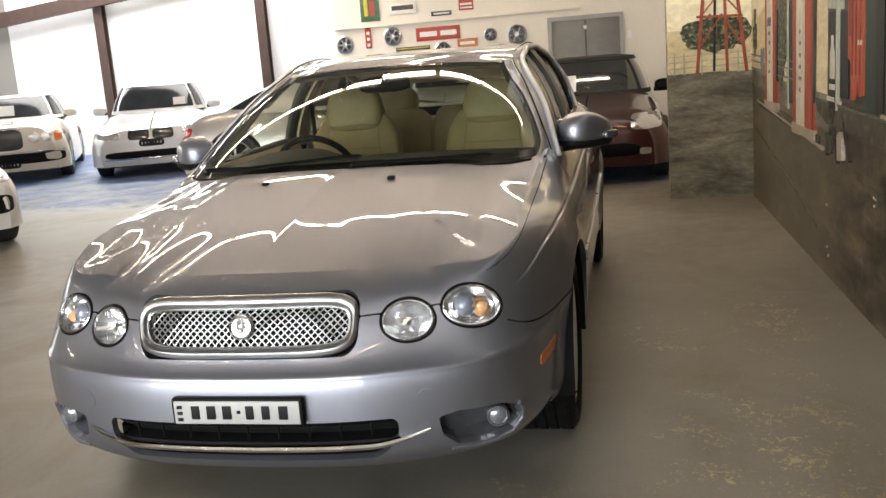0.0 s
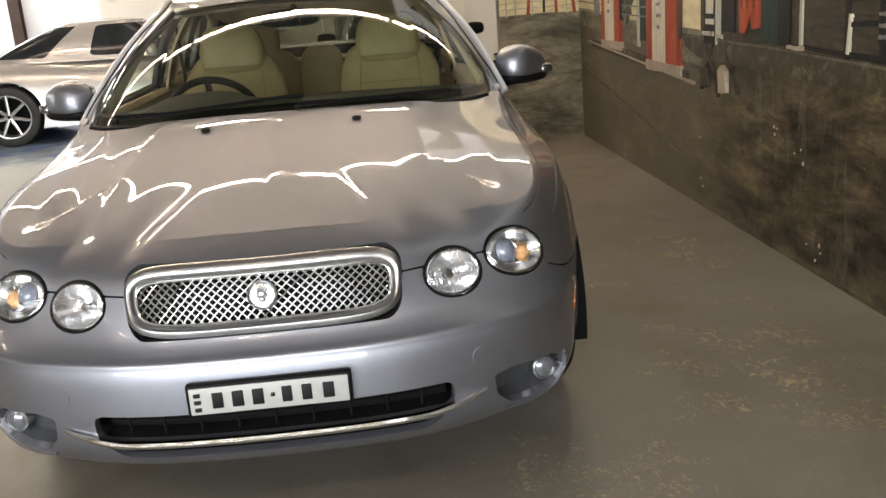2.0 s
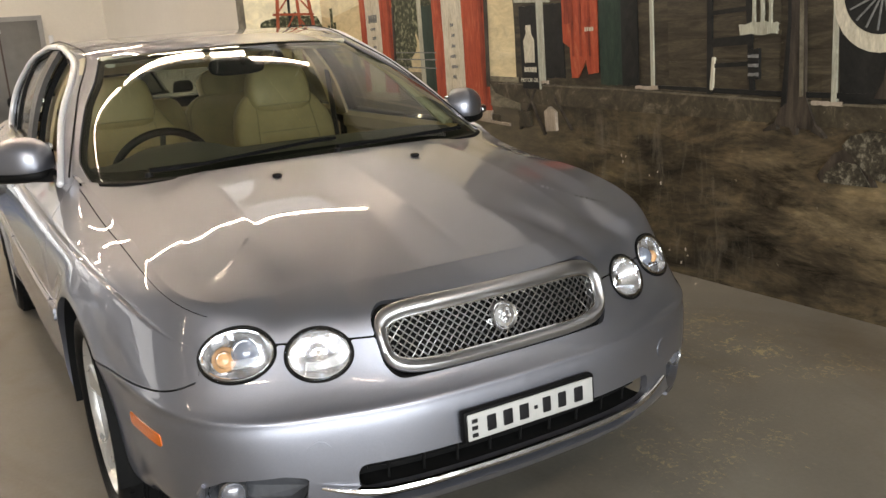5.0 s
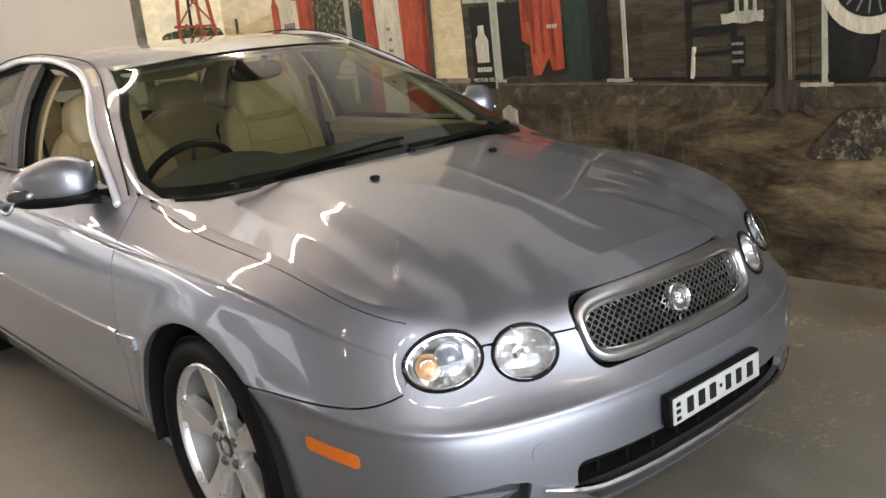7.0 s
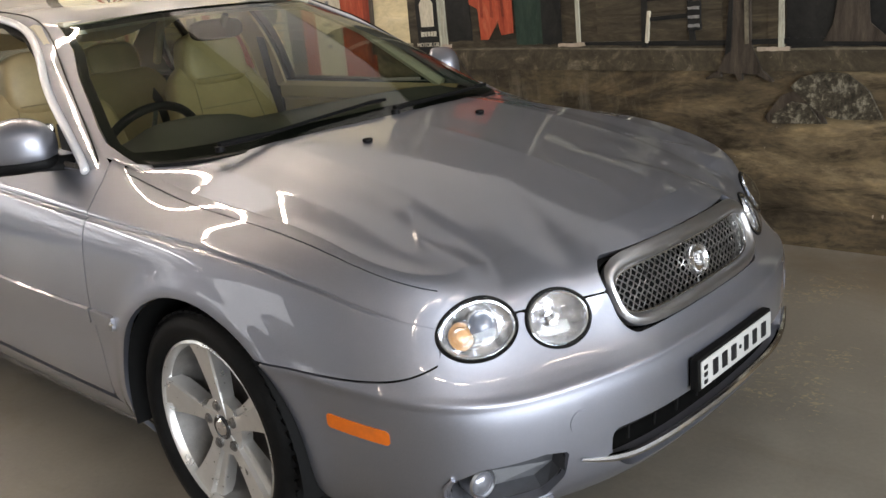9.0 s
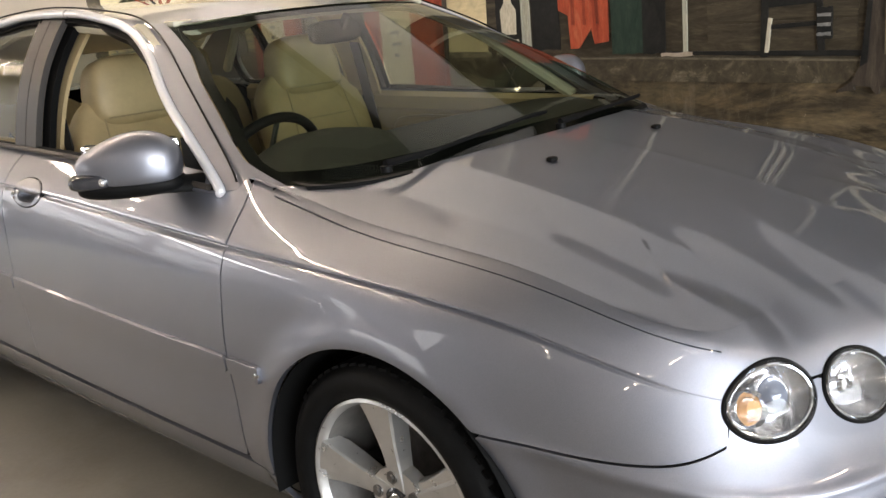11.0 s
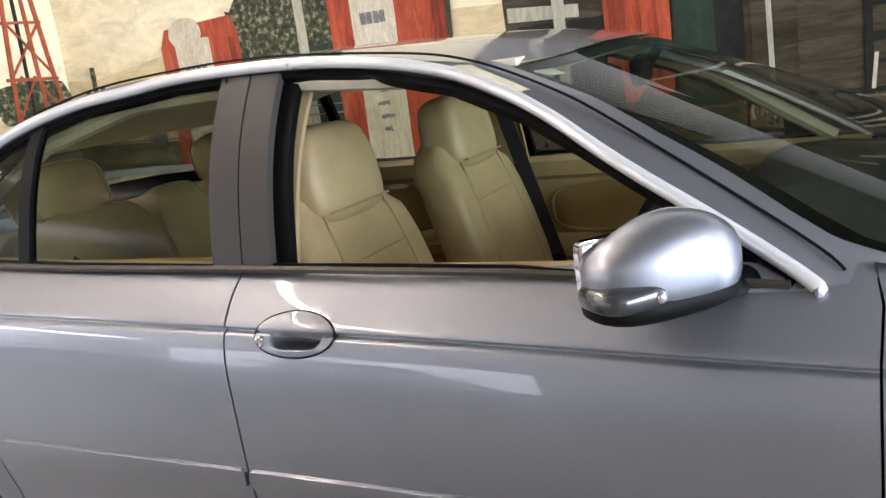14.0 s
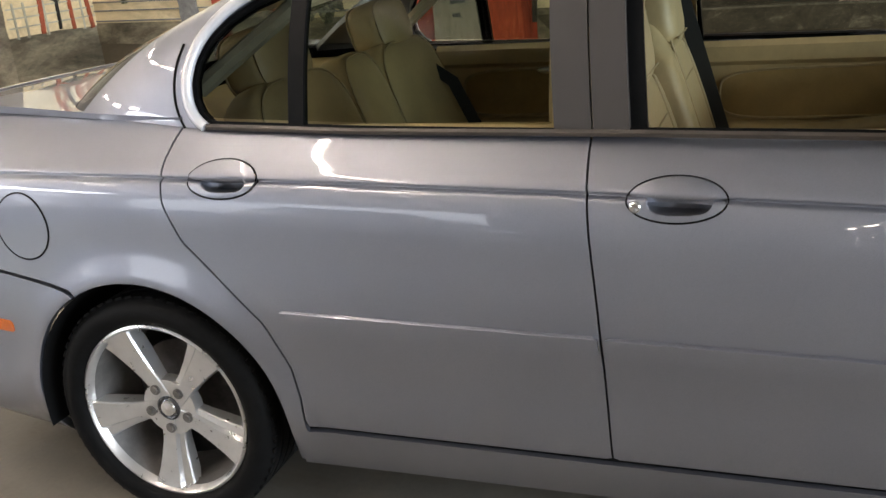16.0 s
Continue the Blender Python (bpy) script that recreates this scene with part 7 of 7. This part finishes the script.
    r2 = [bm.verts.new((cen[0] + (p[0] - cen[0]) * 0.6, cen[1] + (p[1] - cen[1]) * 0.6, H - 0.008)) for p in ring]
    for i in range(40):
        bm.faces.new((r1[i], r1[(i + 1) % 40], r2[(i + 1) % 40], r2[i]))
    bm.faces.new(r2)
    part("roof", bm, top, car)
    # wheels
    for x in (-1, 1):
        for h in hub:
            mm = Matrix.Translation((x * (W / 2 - 0.115), h, wheel_r)) @ pose(0, 0, 0, 0, 90 * x, 0)
            w = part("wheel", lathe_bm([(wheel_r * 0.70, 0.10), (wheel_r * 0.86, 0.115), (wheel_r * 0.97, 0.10), (wheel_r, 0.08), (wheel_r, -0.09), (wheel_r * 0.7, -0.11)], 40, mm), M_TYREFAR, car)
            part("rim", lathe_bm([(wheel_r * 0.72, 0.102), (wheel_r * 0.68, 0.100), (wheel_r * 0.64, 0.05), (wheel_r * 0.6, -0.02)], 32, mm), M_ALLOY, w)
            # added black disc that paints the shade behind the far spokes
            part("rim_shade_disc", cyl_bm(wheel_r * 0.64, 0.01, mm, 28), M_VOID, w)
            for k in range(7):
                a = 2 * math.pi * k / 7
                p0, p1 = Vector((0.02 * math.cos(a), 0.02 * math.sin(a), 0.085)), Vector((wheel_r * 0.67 * math.cos(a), wheel_r * 0.67 * math.sin(a), 0.095))
                part("rim_spoke", tube_bm([tuple(mm @ p0), tuple(mm @ p1)], [0.026, 0.020], 6, flat=0.7), M_ALLOY, w)
        mir = part("wing_mirror", ball_bm(0.11, 0.06, 0.07, Matrix.Translation((x * (W / 2 + 0.0), y0 + 0.42, belt + 0.05)), 18, 12, 0.7), M_BLACK if soft else paint, car)
        part("mirror_foot", box_bm(*(sorted((x * (W / 2 - 0.12), x * W / 2))), y0 + 0.40, y0 + 0.44, belt - 0.02, belt + 0.03, 0.01), M_BLACK, mir)
    # details as (kind, centre x, centre z, half width, half height, material[, mirrored])
    for nm, cx, cz, hw, hh, mt in detail:
        rear = nm.startswith("tail") or nm.startswith("rear")
        for sg in ((1, -1) if cx else (1,)):
            t = np.linspace(0, 2 * np.pi, 28, endpoint=False)
            e = 1.0 if nm.startswith("round") else 0.45
            out = 1 if rear else -1
            bm = bmesh.new()
            rings = []
            for f, d in ((1.0, -0.015), (1.0, 0.010), (0.94, 0.016), (0.6, 0.018), (0.25, 0.019)):
                ring = []
                for q in t:
                    x = sg * cx + f * hw * math.copysign(abs(math.cos(q)) ** e, math.cos(q))
                    z = cz + f * hh * math.copysign(abs(math.sin(q)) ** e, math.sin(q))
                    ring.append(bm.verts.new((x, end_y(x, z, rear) + out * d, z)))
                rings.append(ring)
            for a, b in zip(rings, rings[1:]):
                for i in range(28):
                    bm.faces.new((a[i], a[(i + 1) % 28], b[(i + 1) % 28], b[i]))
            bm.faces.new(rings[-1])
            bmesh.ops.recalc_face_normals(bm, faces=bm.faces[:])
            part(nm, bm, mt, car)
    return car


M_FARGLASS = plain("parked_car_glass", (0.022, 0.026, 0.03), 0.12, 0.0, 0.3, 3, spec=0.22)
M_SHINYGLASS = plain("bright_windscreen", (0.03, 0.034, 0.036), 0.06, 0.0, 0.3, 3, coat=1.0)
M_WHITEP = car_paint("white_paint", (0.66, 0.66, 0.66), 0.1, 0.3, 0.1)
M_SILVERP = car_paint("pale_silver_paint", (0.50, 0.49, 0.48), 0.4, 0.32, 0.6)
M_IVORYP = car_paint("ivory_paint", (0.62, 0.57, 0.47), 0.1, 0.3, 0.1)
M_MAROON = car_paint("copper_red_paint", (0.065, 0.010, 0.007), 0.5, 0.3, 0.5)
M_SOFT = plain("black_soft_top", (0.014, 0.013, 0.013), 0.85, 0, 0.2, 30, 0.3, 300)
M_RED = plain("red_lamp", (0.50, 0.012, 0.012), 0.15, 0, 0.1, 40, coat=0.8)
plate_bits = lambda z: [("plate", 0, z, 0.19, 0.055, M_INK)] + [("plate_bar", q, z, 0.014, 0.026, M_PLATE) for q in (0.04, 0.09, 0.14)]


def facing(x, y, deg):
    return Matrix.Translation((x, y, 0)) @ pose(0, 0, 0, 0, 0, deg)


limo = far_car("white_limousine", "white executive saloon with twin kidney grilles, windscreen paper", M_WHITEP, facing(-6.22, 10.75, 24), 5.05, 1.92, 1.48, 0.74, 0.29, 0.98, (0.41, 0.72), (0.88, 1.02), 0.35,
               detail=[("grille", 0.185, 0.66, 0.160, 0.080, M_GLOSSBLACK), ("grille_rim", 0.185, 0.742, 0.150, 0.008, M_CHROME), ("headlamp", 0.66, 0.66, 0.19, 0.065, M_REFLECT), ("air_intake", 0, 0.36, 0.72, 0.055, M_BLACK), ("chrome_strip", 0, 0.295, 0.74, 0.012, M_CHROME)] + plate_bits(0.53))
saloon = far_car("old_saloon", "ivory vintage saloon with upright dark grille and round lamps", M_IVORYP, facing(-8.80, 10.75, 30), 5.2, 1.86, 1.46, 0.90, 0.30, 1.00, (0.42, 0.70), (0.90, 1.02), 0.36,
                 blunt=0.35, detail=[("grille", 0, 0.70, 0.27, 0.165, M_GLOSSBLACK), ("grille_frame", 0, 0.875, 0.29, 0.012, M_CHROME), ("round_headlamp", 0.44, 0.72, 0.085, 0.085, M_REFLECT), ("round_inner_lamp", 0.63, 0.72, 0.085, 0.085, M_REFLECT), ("amber_lamp", 0.80, 0.72, 0.055, 0.08, M_AMBER), ("bumper", 0, 0.40, 0.88, 0.095, M_BLACK), ("bumper_chrome", 0, 0.485, 0.92, 0.014, M_CHROME)] + plate_bits(0.30))
coupe = far_car("silver_coupe", "pale silver coupe with red tail lamps on blue floor", M_SILVERP, facing(-0.55, 10.05, 96), 4.40, 1.86, 1.37, 0.66, 0.32, 0.92, (0.46, 0.66), (0.90, 0.98), 0.345,
                detail=[("tail_lamp", 0.70, 0.69, 0.13, 0.095, M_RED), ("rear_bumper_slot", 0, 0.34, 0.55, 0.05, M_BLACK), ("headlamp", 0.66, 0.62, 0.19, 0.07, M_REFLECT), ("grille", 0.14, 0.58, 0.13, 0.07, M_GLOSSBLACK), ("air_intake", 0, 0.33, 0.6, 0.06, M_BLACK)])
second = far_car("silver_saloon", "pale silver saloon with a paper in its windscreen", M_SILVERP, facing(-1.95, 12.7, 8), 4.7, 1.82, 1.46, 0.72, 0.29, 0.96, (0.42, 0.70), (0.88, 1.0), 0.33,
                 detail=[("headlamp", 0.66, 0.66, 0.18, 0.07, M_REFLECT), ("grille", 0, 0.64, 0.35, 0.08, M_GLOSSBLACK), ("air_intake", 0, 0.34, 0.6, 0.06, M_BLACK)])
hatch = far_car("white_hatchback", "white hatchback with a black lower grille", M_WHITEP, facing(-4.74, 4.22, 52), 4.2, 1.78, 1.46, 0.74, 0.28, 0.97, (0.42, 0.78), (0.93, 1.05), 0.33,
                detail=[("headlamp", 0.62, 0.68, 0.19, 0.075, M_REFLECT), ("lower_grille", 0.42, 0.42, 0.36, 0.085, M_BLACK), ("grille", 0, 0.66, 0.34, 0.06, M_GLOSSBLACK)] + plate_bits(0.50))
soft = far_car("red_convertible", "copper red convertible with a raised black soft top", M_MAROON, facing(0.62, 7.05, 0), 4.3, 1.72, 1.33, 0.66, 0.30, 0.88, (0.42, 0.66), (0.86, 0.92), 0.32, soft=M_SOFT, glass=M_SHINYGLASS,
               detail=[("headlamp", 0.62, 0.63, 0.16, 0.075, M_REFLECT), ("air_intake", 0, 0.36, 0.55, 0.07, M_BLACK), ("grille", 0, 0.60, 0.28, 0.05, M_BLACK), ("fog_lamp", 0.60, 0.34, 0.06, 0.035, M_REFLECT)])
# papers behind the windscreens
for car, x, y, z, w, h, tilt in ((limo, 0.40, 1.86, 1.12, 0.10, 0.07, 30), (saloon, -0.10, 1.95, 1.16, 0.13, 0.10, 30), (second, 0.32, 1.66, 1.12, 0.12, 0.09, 30), (soft, -0.30, 1.58, 1.02, 0.17, 0.10, 30)):
    bm = box_bm(-w, w, -0.002, 0.002, -h, h)
    bmesh.ops.transform(bm, matrix=Matrix.Translation((x, y - 0.30, z)) @ pose(0, 0, 0, -tilt, 0, 0), verts=bm.verts[:])
    part("price_paper", bm, M_PAPER, car, "white price paper", smooth=False)

# ---- signs, hub caps and the steel door on the back wall ----
def sign(x, z, w, h, mat, label, marks=(), group="wall signs"):
    t = thing("wall_sign", label, "sign", group, Matrix.Translation((x, BACK_Y, z)))
    part("sign_board", box_bm(-w / 2, w / 2, -0.02, 0, -h / 2, h / 2, 0.004), mat, t)
    for mx, mz, mw, mh, mm in marks:
        part("sign_bar", box_bm(mx - mw / 2, mx + mw / 2, -0.024, -0.018, mz - mh / 2, mz + mh / 2), mm, t)
    return t


S_RED, S_GREEN = plain("sign_red", (0.42, 0.045, 0.025), 0.45, 0, 0.12, 10), plain("sign_green", (0.04, 0.12, 0.06), 0.45, 0, 0.2, 10)
S_BLACK, S_YELLOW, S_ORANGE = plain("sign_black", (0.02, 0.02, 0.02), 0.45, 0, 0.2, 10), plain("sign_yellow", (0.55, 0.42, 0.05), 0.45, 0, 0.12, 10), plain("sign_orange", (0.50, 0.15, 0.03), 0.45, 0, 0.12, 10)
S_WHITE = plain("sign_white", (0.72, 0.70, 0.66), 0.45, 0, 0.06, 10)
sign(-2.70, 2.03, 0.92, 0.27, S_RED, "red and cream enamel sign on the cream wall", [(-0.2, 0, 0.36, 0.10, S_WHITE), (0.22, 0, 0.34, 0.10, S_WHITE)])
sign(-4.10, 2.64, 0.40, 0.52, S_GREEN, "green enamel sign with red and yellow shapes", [(0.05, 0, 0.10, 0.30, S_RED), (-0.08, 0.02, 0.08, 0.34, S_YELLOW)])
sign(-3.40, 2.58, 0.58, 0.20, S_WHITE, "white sign with a dark bar of writing", [(0, 0.02, 0.46, 0.09, S_BLACK)])
sign(-2.60, 2.42, 0.42, 0.09, S_BLACK, "narrow black sign on the cream wall", [(0, 0, 0.32, 0.03, S_WHITE)])
sign(-2.08, 2.62, 0.30, 0.36, S_RED, "small red and white sign", [(0, -0.06, 0.24, 0.04, S_WHITE), (0, -0.13, 0.24, 0.03, S_WHITE)])
sign(-1.25, 2.78, 0.75, 0.13, S_YELLOW, "long yellow sign on the cream wall", [(0, 0, 0.6, 0.05, S_BLACK)])
sign(-4.18, 2.05, 0.13, 0.42, S_RED, "tall narrow red sign", [(0, 0.1, 0.06, 0.06, S_WHITE), (0, -0.02, 0.06, 0.06, S_WHITE), (0, -0.14, 0.06, 0.06, S_WHITE)])
sign(-3.25, 1.73, 0.72, 0.15, S_BLACK, "black and yellow sign on the cream wall", [(0, 0.045, 0.68, 0.02, S_YELLOW), (0, -0.02, 0.5, 0.04, S_YELLOW)])
sign(-2.10, 1.79, 0.42, 0.18, S_ORANGE, "small orange sign on the cream wall", [(0, 0, 0.3, 0.06, S_WHITE)])
for x, z, r in ((-4.70, 1.95, 0.19), (-3.66, 2.04, 0.19), (-1.62, 1.92, 0.13), (-1.08, 1.87, 0.20), (-2.62, 1.68, 0.17), (-1.42, 1.52, 0.20)):
    t = thing("hub_cap", "chrome hub cap hung on the cream wall", "hub cap", "wall hub caps", Matrix.Translation((x, BACK_Y, z)))
    mm = pose(0, 0, 0, 90, 0, 0)
    part("cap_rim", lathe_bm([(r, 0), (r, 0.03), (r * 0.85, 0.045), (r * 0.78, 0.03), (r * 0.70, 0.012)], 32, mm), M_SATIN, t)
    part("cap_back", cyl_bm(r * 0.75, 0.01, mm @ Matrix.Translation((0, 0, 0.008)), 28), S_BLACK, t)
    part("cap_centre", lathe_bm([(r * 0.3, 0.01), (r * 0.28, 0.04), (r * 0.1, 0.05), (0.0001, 0.05)], 20, mm), M_SATIN, t)
    for k in range(6):
        a = 2 * math.pi * k / 6
        part("cap_spoke", tube_bm([tuple(mm @ Vector((r * q * math.cos(a), r * q * math.sin(a), 0.028))) for q in (0.2, 0.82)], r * 0.08, 6), M_SATIN, t)
tagged(part("wall_ledge", box_bm(-4.88, 0.2, BACK_Y - 0.09, BACK_Y, 2.26, 2.30, 0.005), M_CREAM), "painted ledge along the cream wall", "trim", kind="structure")
dr = tagged(part("door_1", box_bm(-0.38, 0.95, BACK_Y - 0.05, BACK_Y - 0.001, 0.0, 2.06, 0.006), plain("grey_steel_door", (0.17, 0.165, 0.15), 0.5, 0.2, 0.12, 5)), "grey double steel door in the cream wall", "door", kind="structure")
part("door_frame", prism_bm([(-0.46, 0), (-0.38, 0), (-0.38, 2.06), (0.95, 2.06), (0.95, 0), (1.03, 0), (1.03, 2.14), (-0.46, 2.14)], 0.07, Matrix(((1, 0, 0, 0), (0, 0, -1, BACK_Y - 0.002), (0, 1, 0, 0), (0, 0, 0, 1)))), plain("door_frame_paint", (0.28, 0.27, 0.25), 0.5, 0.1, 0.1, 6), dr, smooth=False)
part("door_meeting_strip", box_bm(0.27, 0.30, BACK_Y - 0.062, BACK_Y - 0.045, 0.02, 2.04), M_BEAM, dr)
part("door_closer", box_bm(0.25, 0.32, BACK_Y - 0.09, BACK_Y - 0.05, 1.86, 1.94, 0.01), M_SATIN, dr)
tagged(part("light_switch", box_bm(1.10, 1.18, BACK_Y - 0.03, BACK_Y, 1.62, 1.78, 0.006), M_WHITE), "small white switch plate on the cream wall", "switch")
